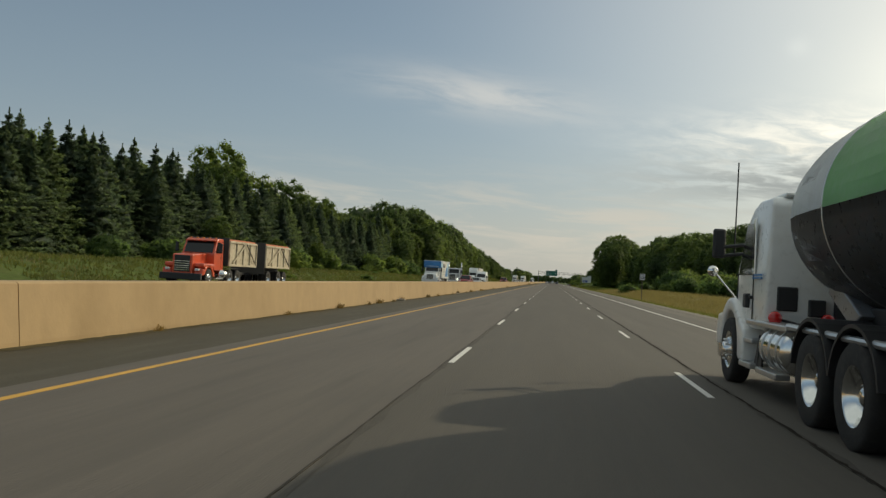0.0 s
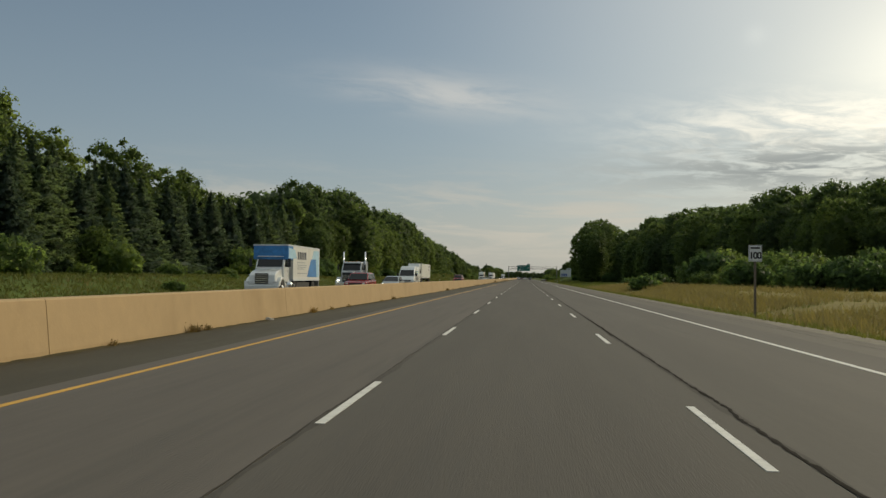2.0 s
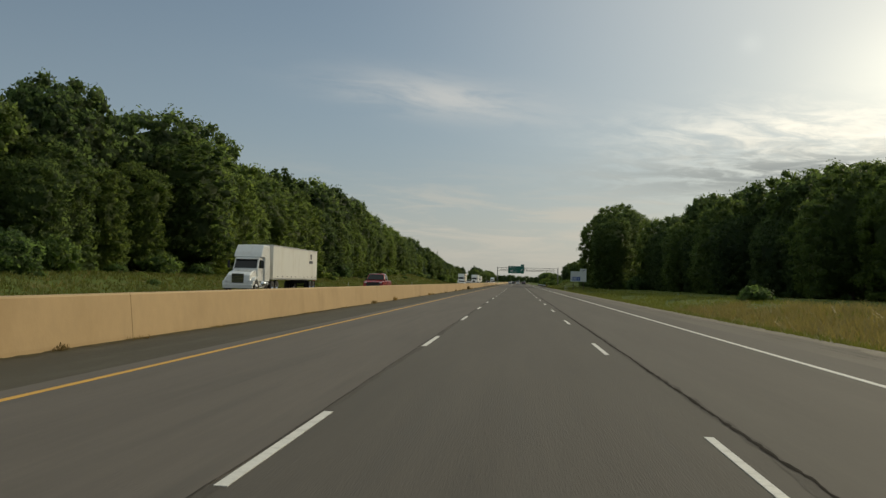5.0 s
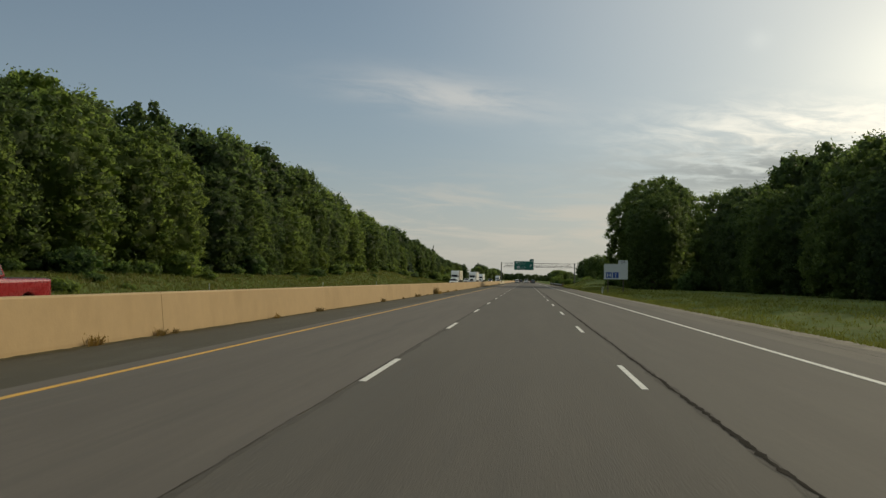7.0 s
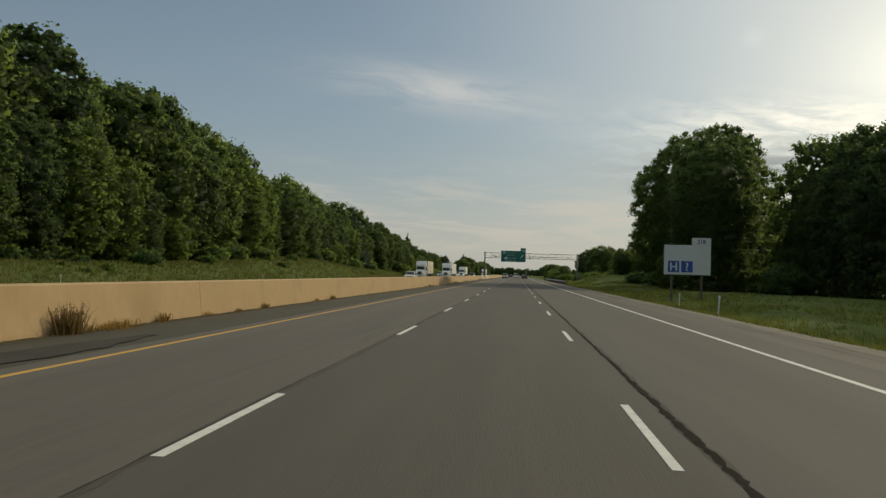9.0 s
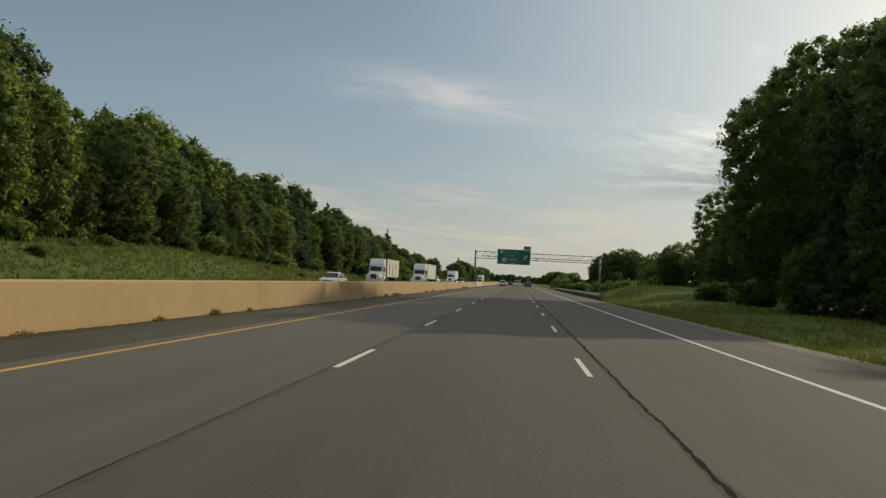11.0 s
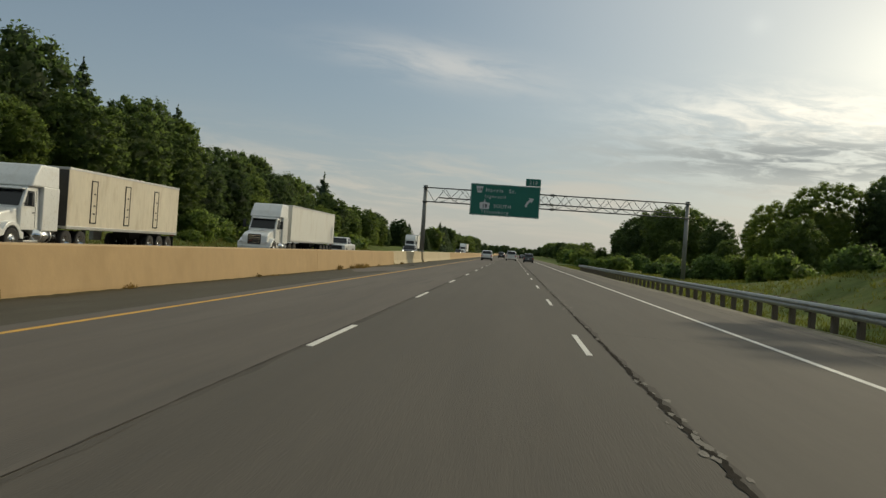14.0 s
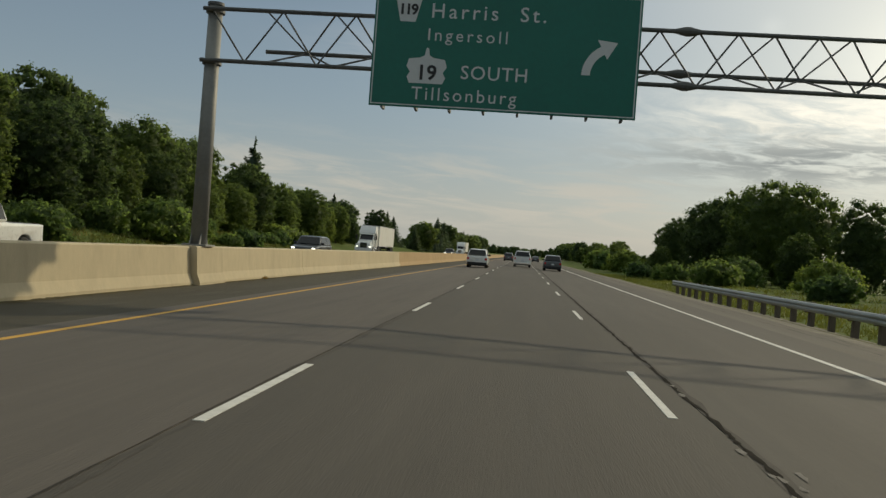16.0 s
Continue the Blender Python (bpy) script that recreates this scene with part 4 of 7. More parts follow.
def crown_from_blobs(name, rng, blobs, count, size, mat, core=0.74, flat=0.3, spread=True):
    """A crown of leaf clumps strewn over many lobes, with a dim leafy core in each lobe."""
    blobs = np.array(blobs)
    w = (blobs[:, 3] * blobs[:, 4]) ** 1.0
    k = rng.choice(len(blobs), count, p=w / w.sum())
    d = rand_dirs(rng, count)
    d[:, 2] = np.where(d[:, 2] < -0.5, -d[:, 2] * 0.5, d[:, 2])
    r = rng.uniform(0.74, 1.12, (count, 1))
    rad = np.stack([blobs[k, 3], blobs[k, 3], blobs[k, 4]], 1)
    p = blobs[k, :3] + d * r * rad
    nor = d + rand_dirs(rng, count) * 0.7 + np.array([0, 0, flat])
    v, f = cards(rng, p, nor, size)
    # soft leaf normals: partly the clump's own, partly those of its lobe and of the crown
    heart = np.average(blobs[:, :3], 0, w) if spread else blobs[k, :3]
    out = p - heart
    out /= np.linalg.norm(out, axis=1)[:, None] + 1e-6
    nor = nor / np.linalg.norm(nor, axis=1)[:, None]
    soft = [np.repeat(0.55 * nor + 0.6 * d + 0.5 * out, 4, 0)]
    verts, faces = [v], [tuple(q) for q in f]
    iv, fi = icosphere()
    off = len(v)
    for b in blobs:
        jit = 1 + 0.13 * rng.normal(size=(len(iv), 1)).clip(-1.4, 1.4)
        verts.append(b[:3] + iv * jit * core * np.array([b[3], b[3], b[4]]))
        soft.append(iv + rand_dirs(rng, len(iv)) * 0.35)
        faces += [tuple(i + off for i in t) for t in fi]
        off += len(iv)
    return leaf_mesh(name, np.concatenate(verts), faces, np.concatenate(soft), mat)


def egg(n):
    """An evenly divided unit sphere: vertices and faces."""
    b = bmesh.new()
    bmesh.ops.create_icosphere(b, subdivisions=n, radius=1)
    b.verts.ensure_lookup_table()
    v = np.array([q.co[:] for q in b.verts])
    f = [tuple(q.index for q in p.verts) for p in b.faces]
    b.free()
    return v, f


def even_dirs(rng, n):
    """Directions spread evenly over the sphere, a little shaken."""
    i = np.arange(n) + 0.5
    z = 1 - 2 * i / n
    a = i * 2.39996
    r = np.sqrt(1 - z * z)
    d = np.stack([r * np.cos(a), r * np.sin(a), z], 1) + rng.normal(size=(n, 3)) * 0.35 / math.sqrt(n)
    return d / np.linalg.norm(d, axis=1)[:, None]


def clumped_crown(name, rng, rx, z0, z1, count, size, mat, clumps=140, uneven=0.55, core=0.74, fine=3, shoulder=0.72):
    """One uneven crown: rounded leafy boughs all over a lumpy egg, each with small lobes of leaves round a core of its own."""
    half, mid = (z1 - z0) / 2, (z0 + z1) / 2
    shift = rng.uniform(-50, 50, 3)
    lean = rng.normal(size=2) * 0.06 * rx

    def reach(d):
        """How far the crown goes in each direction d."""
        out = np.empty((len(d), 3))
        for i, (x, y, z) in enumerate(d):
            q = Vector((x * 1.5, y * 1.5, z * 1.9)) + Vector(shift)
            g = 1 + uneven * (noise.noise(q) * 0.62 + noise.noise(q * 2.3) * 0.40 + noise.noise(q * 5.1) * 0.16)
            flat = math.sqrt(max(1e-6, x * x + y * y))
            k = flat ** (shoulder - 1)
            out[i] = (rx * g * x * k + lean[0] * (z + 1), rx * g * y * k + lean[1] * (z + 1), mid + half * z * (0.55 + 0.45 * g))
        return out

    d = even_dirs(rng, clumps)
    d = d[d[:, 2] > -0.86]
    heart = np.array([0, 0, mid])
    rad = 0.66 * math.sqrt(4 * math.pi * rx * (0.35 * rx + 0.65 * half) / clumps) * rng.uniform(0.62, 1.30, len(d))
    edge = reach(d) - heart
    length = np.linalg.norm(edge, axis=1)
    top = heart + edge * ((length - rad * rng.uniform(0.75, 1.05, len(d))) / length)[:, None]
    squash = np.array([1.08, 1.08, 0.80])
    # small lobes of leaves on each bough
    lobes = 9
    owner = np.repeat(np.arange(len(d)), lobes)
    u = rand_dirs(rng, len(owner)) + d[owner] * 0.6 + np.array([0, 0, 0.2])
    u /= np.linalg.norm(u, axis=1)[:, None]
    lobe_at = top[owner] + u * (rad[owner] * rng.uniform(0.62, 1.02, len(owner)))[:, None] * squash
    lobe_rad = rad[owner] * rng.uniform(0.26, 0.52, len(owner))
    k = rng.integers(0, len(owner), count)
    e = rand_dirs(rng, count) + u[k] * 0.6
    e /= np.linalg.norm(e, axis=1)[:, None]
    p = lobe_at[k] + e * (lobe_rad[k] * rng.uniform(0.45, 1.05, count))[:, None]
    p[:, 2] -= 0.10 * lobe_rad[k] * (1 - np.abs(e[:, 2]))
    nor = e + rand_dirs(rng, count) * 0.55 + np.array([0, 0, 0.25])
    nor /= np.linalg.norm(nor, axis=1)[:, None]
    # larger sprays inside each bough close the view to its core
    deep = rng.random(count) < 0.36
    w = rand_dirs(rng, count) + 0.5 * d[owner[k]]
    w /= np.linalg.norm(w, axis=1)[:, None]
    p = np.where(deep[:, None], top[owner[k]] + w * (rad[owner[k]] * rng.uniform(0.55, 0.82, count))[:, None] * squash, p)
    e = np.where(deep[:, None], w, e)
    v, f = cards(rng, p, nor, np.where(deep, size * 1.75, size)[:, None])
    soft = [np.repeat(0.55 * nor + 0.5 * e + 0.55 * u[k] + 0.35 * d[owner[k]], 4, 0)]
    verts, faces, off = [v], [tuple(q) for q in f], len(v)
    # the boughs' cores and the crown's heart
    iv, fi = egg(1)
    for i in range(len(d)):
        jit = 1 + 0.24 * rng.normal(size=(len(iv), 1)).clip(-1.5, 1.5)
        verts.append(top[i] + iv * jit * rad[i] * 0.46 * squash)
        soft.append(iv + 0.35 * d[i] + rand_dirs(rng, len(iv)) * 0.7)
        faces += [tuple(j + off for j in t) for t in fi]
        off += len(iv)
    iv, fi = egg(fine)
    verts.append(heart + (reach(iv) - heart) * (core * (1 + 0.08 * rng.normal(size=(len(iv), 1)).clip(-1.5, 1.5))))
    soft.append(iv + rand_dirs(rng, len(iv)) * 0.5)
    faces += [tuple(j + off for j in t) for t in fi]
    return leaf_mesh(name, np.concatenate(verts), faces, np.concatenate(soft), mat)


def trunk_mesh(rng, h, r, limbs, reach):
    bm = bmesh.new()
    lean = rng.normal(size=2) * 0.02 * h
    pts = [Vector((lean[0] * f * f, lean[1] * f * f, h * f)) for f in (0, 0.25, 0.5, 0.75, 0.95)]
    rad = [r * 1.25, r * 0.85, r * 0.62, r * 0.36, r * 0.10]
    for i in range(4):
        rod(pts[i] - Vector((0, 0, 0.5 if i == 0 else 0.05)), pts[i + 1], rad[i], 7, rad[i + 1], bm)
    for k in range(limbs):
        f = rng.uniform(0.25, 0.8)
        i = min(3, int(f * 4))
        base = Vector((lean[0] * f * f, lean[1] * f * f, h * f))
        a = rng.uniform(0, 6.28)
        ln = reach * rng.uniform(0.5, 0.95) * (1.1 - 0.6 * f)
        tip = base + Vector((math.cos(a) * ln, math.sin(a) * ln, ln * rng.uniform(0.35, 0.9)))
        rod(base, tip, rad[i] * 0.42, 5, rad[i] * 0.08, bm)
    me = bpy.data.meshes.new("trunk")
    bm.to_mesh(me)
    bm.free()
    me.materials.append(M["bark"])
    return me


def broadleaf(seed, h, rx, low, count, size, mat, clumps=140, core=0.72, uneven=0.55, fine=3):
    """Trunk, limbs and an uneven crown from low*h up to h."""
    rng = np.random.default_rng(seed)
    crown = clumped_crown("crown", rng, rx, h * low, h, count, size, mat, clumps, uneven, core, fine)
    return trunk_mesh(rng, h * 0.86, 0.016 * h + 0.05, 9, rx), crown


def sprays(rng, pts, along, soft, size, slim=0.34):
    """Needle sprays: slender bent kites along their branch, wound to face outwards."""
    n = len(pts)
    al = along / np.linalg.norm(along, axis=1)[:, None]
    side = np.cross(al, np.array([0, 0, 1.0])) + rand_dirs(rng, n) * 0.75
    side -= al * np.sum(side * al, 1)[:, None]
    side /= np.linalg.norm(side, axis=1)[:, None]
    face = np.sum(np.cross(al, side) * soft, 1)[:, None]
    side = np.where(face < 0, -side, side)
    s = size * rng.uniform(0.6, 1.4, (n, 1))
    w = s * slim * rng.uniform(0.7, 1.3, (n, 1))
    sag = np.array([0, 0, -1.0]) * s * 0.16
    v = np.stack([pts - al * s * 0.5, pts - side * w - sag, pts + al * s * 0.5 + sag, pts + side * w - sag], 1)
    return v.reshape(-1, 3), np.arange(4 * n).reshape(-1, 4)


def spruce(seed, h, rx, count, size, mat, tiers=30, sparse=0.0):
    """A pointed cone of drooping branches at uneven heights, with needle sprays along every branch."""
    rng = np.random.default_rng(seed)
    pts, along, soft, sizes = [], [], [], []
    step = h / tiers
    per = count / (tiers * 8.5)
    for k in range(tiers):
        f = (k + 0.3) / tiers
        branches = max(5, int(14 * (1 - 0.55 * f)))
        a0 = rng.uniform(0, 6.28)
        for b in range(branches):
            a = a0 + 6.283 * b / branches + rng.normal() * 0.25
            z0 = h * (0.04 + 0.955 * f) + rng.uniform(-0.8, 0.8) * step * (1 - sparse)
            g = min(0.99, max(0.0, z0 / h))
            rr = (rx * (1 - g) ** 0.90 * rng.uniform(0.66, 1.20) + 0.06) * (1 - sparse * rng.uniform(0, 1))
            m = max(4, int(per * (1.7 - 1.3 * f)))
            t = rng.uniform(0.12, 1.0, m) ** 0.7
            lift = -0.30 * rr * t + 0.22 * rr * t ** 3
            side = rng.normal(size=m) * 0.17 * rr * (1.15 - t)
            fan = np.sign(side) * rng.uniform(0.1, 0.8, m)
            x = np.cos(a) * t * rr - np.sin(a) * side
            y = np.sin(a) * t * rr + np.cos(a) * side
            hang = -np.abs(rng.normal(size=m)) * 0.35 * step
            pts.append(np.stack([x, y, z0 + lift + hang], 1))
            along.append(np.stack([np.cos(a + fan), np.sin(a + fan), -0.30 + 0.55 * t], 1))
            soft.append(np.stack([np.cos(a) * t + 0 * x, np.sin(a) * t + 0 * x, 0.40 + 0.25 * rng.normal(size=m)], 1))
            sizes.append(np.full((m, 1), size * (0.45 + 0.55 * (1 - g) ** 0.5)))
    # pointed leader
    z = rng.uniform(0.90, 1.02, 26)
    pts.append(np.stack([rng.normal(size=26) * 0.10 * (1.04 - z) * 6, rng.normal(size=26) * 0.10 * (1.04 - z) * 6, z * h], 1))
    along.append(np.stack([rng.normal(size=26) * 0.35, rng.normal(size=26) * 0.35, np.ones(26)], 1))
    soft.append(rand_dirs(rng, 26))
    sizes.append(np.full((26, 1), size * 0.45))
    out = np.concatenate(soft)
    v, f = sprays(rng, np.concatenate(pts), np.concatenate(along), out, np.concatenate(sizes), 0.26)
    nor = np.repeat(out, 4, 0)
    nor = nor / np.linalg.norm(nor, axis=1)[:, None] + np.repeat(rand_dirs(rng, len(v) // 4), 4, 0) * 0.5
    faces = [tuple(q) for q in f]
    # uneven inner cone of old wood and inner needles
    ring, rows = 14, 34
    cone, cn = [], []
    for i in range(rows):
        g = i / (rows - 1)
        for j in range(ring):
            a = 6.283 * j / ring
            r = rx * 0.58 * (1 - g) ** 0.95 * rng.uniform(0.45, 1.30) * (1 - sparse) ** 2 + 0.02
            cone.append((r * math.cos(a), r * math.sin(a), h * (0.03 + 0.90 * g)))
            cn.append((math.cos(a), math.sin(a), 0.4))
    off = len(v)
    for i in range(rows - 1):
        for j in range(ring):
            faces.append((off + i * ring + j, off + i * ring + (j + 1) % ring, off + (i + 1) * ring + (j + 1) % ring, off + (i + 1) * ring + j))
    me = leaf_mesh("crown", np.concatenate([v, np.array(cone)]), faces, np.concatenate([nor, np.array(cn) + rand_dirs(rng, len(cn)) * 0.8]), mat)
    bm = rod((0, 0, -0.5), (0, 0, h * 0.97), 0.014 * h + 0.04, 7, 0.015)
    tm = bpy.data.meshes.new("trunk")
    bm.to_mesh(tm)
    bm.free()
    tm.materials.append(M["bark"])
    return tm, me


def shrub(seed, h, rx, count, size, mat, clumps=60):
    rng = np.random.default_rng(seed)
    crown = clumped_crown("foliage", rng, rx, -0.25 * h, h, count, size, mat, clumps, 0.7, 0.70, 2, 0.85)
    bm = bmesh.new()
    for k in range(4):
        a = rng.uniform(0, 6.28)
        rod((0, 0, -0.3), (math.cos(a) * rx * 0.4, math.sin(a) * rx * 0.4, h * 0.6), 0.05, 5, 0.015, bm)
    tm = bpy.data.meshes.new("stems")
    bm.to_mesh(tm)
    bm.free()
    tm.materials.append(M["bark"])
    return tm, crown


TREES = {}


def tree_kind(key, meshes, name, label, category, group="", names=("trunk", "crown")):
    TREES[key] = (meshes, name, label, category, group, names)


def plant(key, x, y, scale=1.0, turn=None, rng=random, sink=0.15, squash=1.0):
    meshes, name, label, category, group, names = TREES[key]
    ob = thing(name, label, category, group)
    ob.matrix_basis = pose(x, y, ground_z(x, y) - sink, 0, 0, rng.uniform(0, 360) if turn is None else turn) @ Matrix.Diagonal((scale * squash, scale * squash, scale, 1))
    for n, me in zip(names, meshes):
        part(n, me, None, ob)
    return ob


EDGE = "forest edge trees"
for i, seed in enumerate((11, 12, 13, 14, 15)):
    rx = (6.4, 5.6, 6.9, 5.2, 6.0)[i]
    tree_kind("oak%d" % i, broadleaf(seed, 20, rx, -0.12, 10500, 0.31, M["leaf"], 180, 0.64), "broadleaf_tree", "tall green broadleaf tree at the forest edge", "tree", EDGE)
    tree_kind("back%d" % i, broadleaf(seed + 60, 20, rx, 0.25, 5200, 0.42, M["leaf"], 126, 0.64, 0.6, 2), "broadleaf_tree", "tall green broadleaf tree behind the forest edge", "tree", EDGE)
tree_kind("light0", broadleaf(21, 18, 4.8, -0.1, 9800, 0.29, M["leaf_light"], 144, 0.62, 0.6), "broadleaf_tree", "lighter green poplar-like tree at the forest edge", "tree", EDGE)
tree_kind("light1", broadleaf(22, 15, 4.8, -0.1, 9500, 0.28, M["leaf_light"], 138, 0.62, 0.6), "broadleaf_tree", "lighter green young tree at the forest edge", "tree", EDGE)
tree_kind("rust", broadleaf(23, 17, 5.6, -0.1, 10500, 0.29, M["leaf_rust"], 156, 0.62, 0.6), "broadleaf_tree", "tree with yellowing rusty foliage among green ones", "tree", EDGE)
for i, seed in enumerate((31, 32, 33)):
    tree_kind("spruce%d" % i, spruce(seed, 16, (6.2, 5.6, 6.8)[i], 10500, 0.66, M["needle"], 30), "spruce_tree", "dark green spruce with drooping branches", "tree", "spruce row")
tree_kind("pine", spruce(37, 16, 7.6, 4200, 0.8, M["needle"], 11, 0.12), "pine_tree", "tall open pine with tiered branches", "tree", EDGE)
tree_kind("lone", broadleaf(51, 26, 11.2, -0.05, 62000, 0.22, M["leaf"], 760, 0.72, 0.45, 4), "broadleaf_tree", "large spreading tree standing behind the service board", "tree")
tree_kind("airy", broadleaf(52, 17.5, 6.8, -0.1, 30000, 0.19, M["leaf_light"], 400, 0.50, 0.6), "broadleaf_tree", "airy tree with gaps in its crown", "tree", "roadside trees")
tree_kind("near", broadleaf(55, 20, 5.6, -0.1, 34000, 0.19, M["leaf"], 420, 0.66, 0.55), "broadleaf_tree", "tall leafy tree close to the road", "tree", "roadside trees")
tree_kind("round", broadleaf(53, 14.5, 7.6, -0.1, 17000, 0.26, M["leaf"], 280, 0.72, 0.5), "broadleaf_tree", "broad rounded tree beyond the guide rail", "tree", "roadside trees")
tree_kind("far", broadleaf(54, 18, 6.8, 0.0, 2175, 0.96, M["leaf"], 84, 0.76, 0.6, 2), "broadleaf_tree", "distant dark green tree beside the road", "tree", "distant trees")
for i, seed in enumerate((61, 62, 63)):
    tree_kind("bush%d" % i, shrub(seed, (4.2, 2.6, 1.5)[i], (3.0, 2.2, 1.5)[i], (2600, 1700, 1000)[i], (0.26, 0.22, 0.17)[i], M["bush"], (60, 46, 32)[i]), "shrub", "rounded green shrub in the rough grass", "bush", "verge shrubs", ("stems", "foliage"))


def left_height(y):
    """Height of the forest's skyline along the left side."""
    return float(np.interp(y, (-60, 60, 90, 215, 232, 262, 300, 420, 450, 500, 540, 572, 600, 650, 700, 760, 850, 885, 930, 1000, 1250), (14.5, 14.5, 15, 14.5, 20, 24, 24, 24, 20.2, 18.8, 19.6, 19.8, 16.5, 14.4, 13, 13.5, 14, 20, 16, 17, 20)))


HEIGHT = {"light0": 18, "light1": 15, "rust": 17, "spruce0": 16, "spruce1": 16, "spruce2": 16, "pine": 16, "far": 18, "round": 14.5, "airy": 17.5}


def plant_to(key, x, y, skyline, share, rng):
    """A tree whose top lies at that share of the skyline, which is given at x = -50 or 35 as seen from the road."""
    ref = 50.0 if x < 0 else 35.0
    top = 1.4 + (skyline - 1.4) * abs(x) / ref * share
    return plant(key, x, y, max(2.0, top - ground_z(x, y) + 0.15) / HEIGHT.get(key, 20), rng=rng, squash=1.0 if "spruce" in key else (rng.uniform(0.8, 1.08) if "back" in key else rng.uniform(1.0, 1.3)))


def plant_left_side():
    rng = random.Random(7)
    # spruce row with broadleaf trees rising behind it
    y = 58.0
    while y < 226:
        x = -47.0 + rng.uniform(-1.8, 1.8)
        plant_to("spruce%d" % rng.randrange(3), x, y, left_height(y), rng.uniform(0.86, 1.06), rng)
        plant_to("spruce%d" % rng.randrange(3), x - rng.uniform(3, 5), y + rng.uniform(1, 3), left_height(y), rng.uniform(0.86, 1.06), rng)
        y += rng.uniform(3.0, 4.4)
    y = 62.0
    while y < 224:
        plant_to("back%d" % rng.randrange(5), -56 + rng.uniform(-2, 2), y, left_height(y), rng.uniform(0.78, 0.90), rng)
        y += rng.uniform(6.0, 8.5)
    for x, y, key, s in ((-70, 160, "light0", 1.36), (-66, 153, "oak1", 1.05), (-62, 165, "light0", 1.05), (-60, 183, "light0", 1.12), (-56, 190, "light1", 1.15), (-58, 197, "oak1", 0.84), (-55, 206, "oak2", 0.74), (-42.5, 96, "light1", 0.42), (-41.5, 118, "light1", 0.3), (-54, 215, "oak0", 0.76), (-42, 140, "light1", 0.33)):
        plant(key, x, y, s, rng=rng)
    # broadleaf forest
    y = 230.0
    while y < 700:
        h = left_height(y)
        front = float(np.interp(y, (420, 425, 515, 545), (-43.5, -42.5, -42.0, -37.0)))
        key = rng.choice(("oak0", "oak1", "oak2", "oak3", "oak4", "oak3", "light0", "light1"))
        if 300 < y < 330:
            key = rng.choice(("rust", "light0", "oak1"))
        x = front + rng.uniform(-2.0, 1.2)
        plant_to(key, x, y, h, rng.uniform(0.55, 0.92), rng)
        plant_to("back%d" % rng.randrange(5), x - rng.uniform(5, 9), y + rng.uniform(1, 6), h, rng.choice((0.80, 0.88, 0.94, 0.99, 1.04)), rng)
        if rng.random() < 0.3:
            plant_to(rng.choice(("light1", "oak3", "light0")), x + 2.2, y + 3.5, h, rng.uniform(0.3, 0.5), rng)
        y += rng.uniform(6.4, 9.6)
    # dark conifers mixed in further on, and open pines above the rest
    for y in (452, 460, 468, 478, 519, 541, 575):
        plant_to("spruce%d" % rng.randrange(3), -50 + rng.uniform(-2, 3), y, left_height(y), rng.uniform(1.0, 1.06), rng)
    plant("pine", -40.5, 508, 0.62, rng=rng)
    plant("pine", -48.2, 663, 1.08, rng=rng)
    y = 706.0
    while y < 1250:
        plant_to(rng.choice(("far", "spruce0", "spruce1", "oak1", "far", "spruce2")), float(np.interp(y, (700, 790), (-47, -34))) + rng.uniform(-3, 3), y, left_height(y), rng.uniform(0.8, 1.08), rng)
        y += rng.uniform(8, 13)
    # shrubs along the foot of the forest
    y = 66.0
    while y < 640:
        plant("bush%d" % rng.choice((0, 1, 1, 2, 2)), (-39.6 if y < 530 else -33.0) + rng.uniform(-1.6, 2.2), y, rng.uniform(0.5, 1.1), rng=rng)
        y += rng.uniform(5, 12) if y < 530 else rng.uniform(3, 6)
    # low scrub scattered over the bank
    for _ in range(44):
        y = rng.uniform(75, 620)
        plant("bush%d" % rng.choice((1, 2, 2)), -28.6 - 9.0 * rng.random() ** 0.5, y, rng.uniform(0.25, 0.5), rng=rng, sink=0.25)


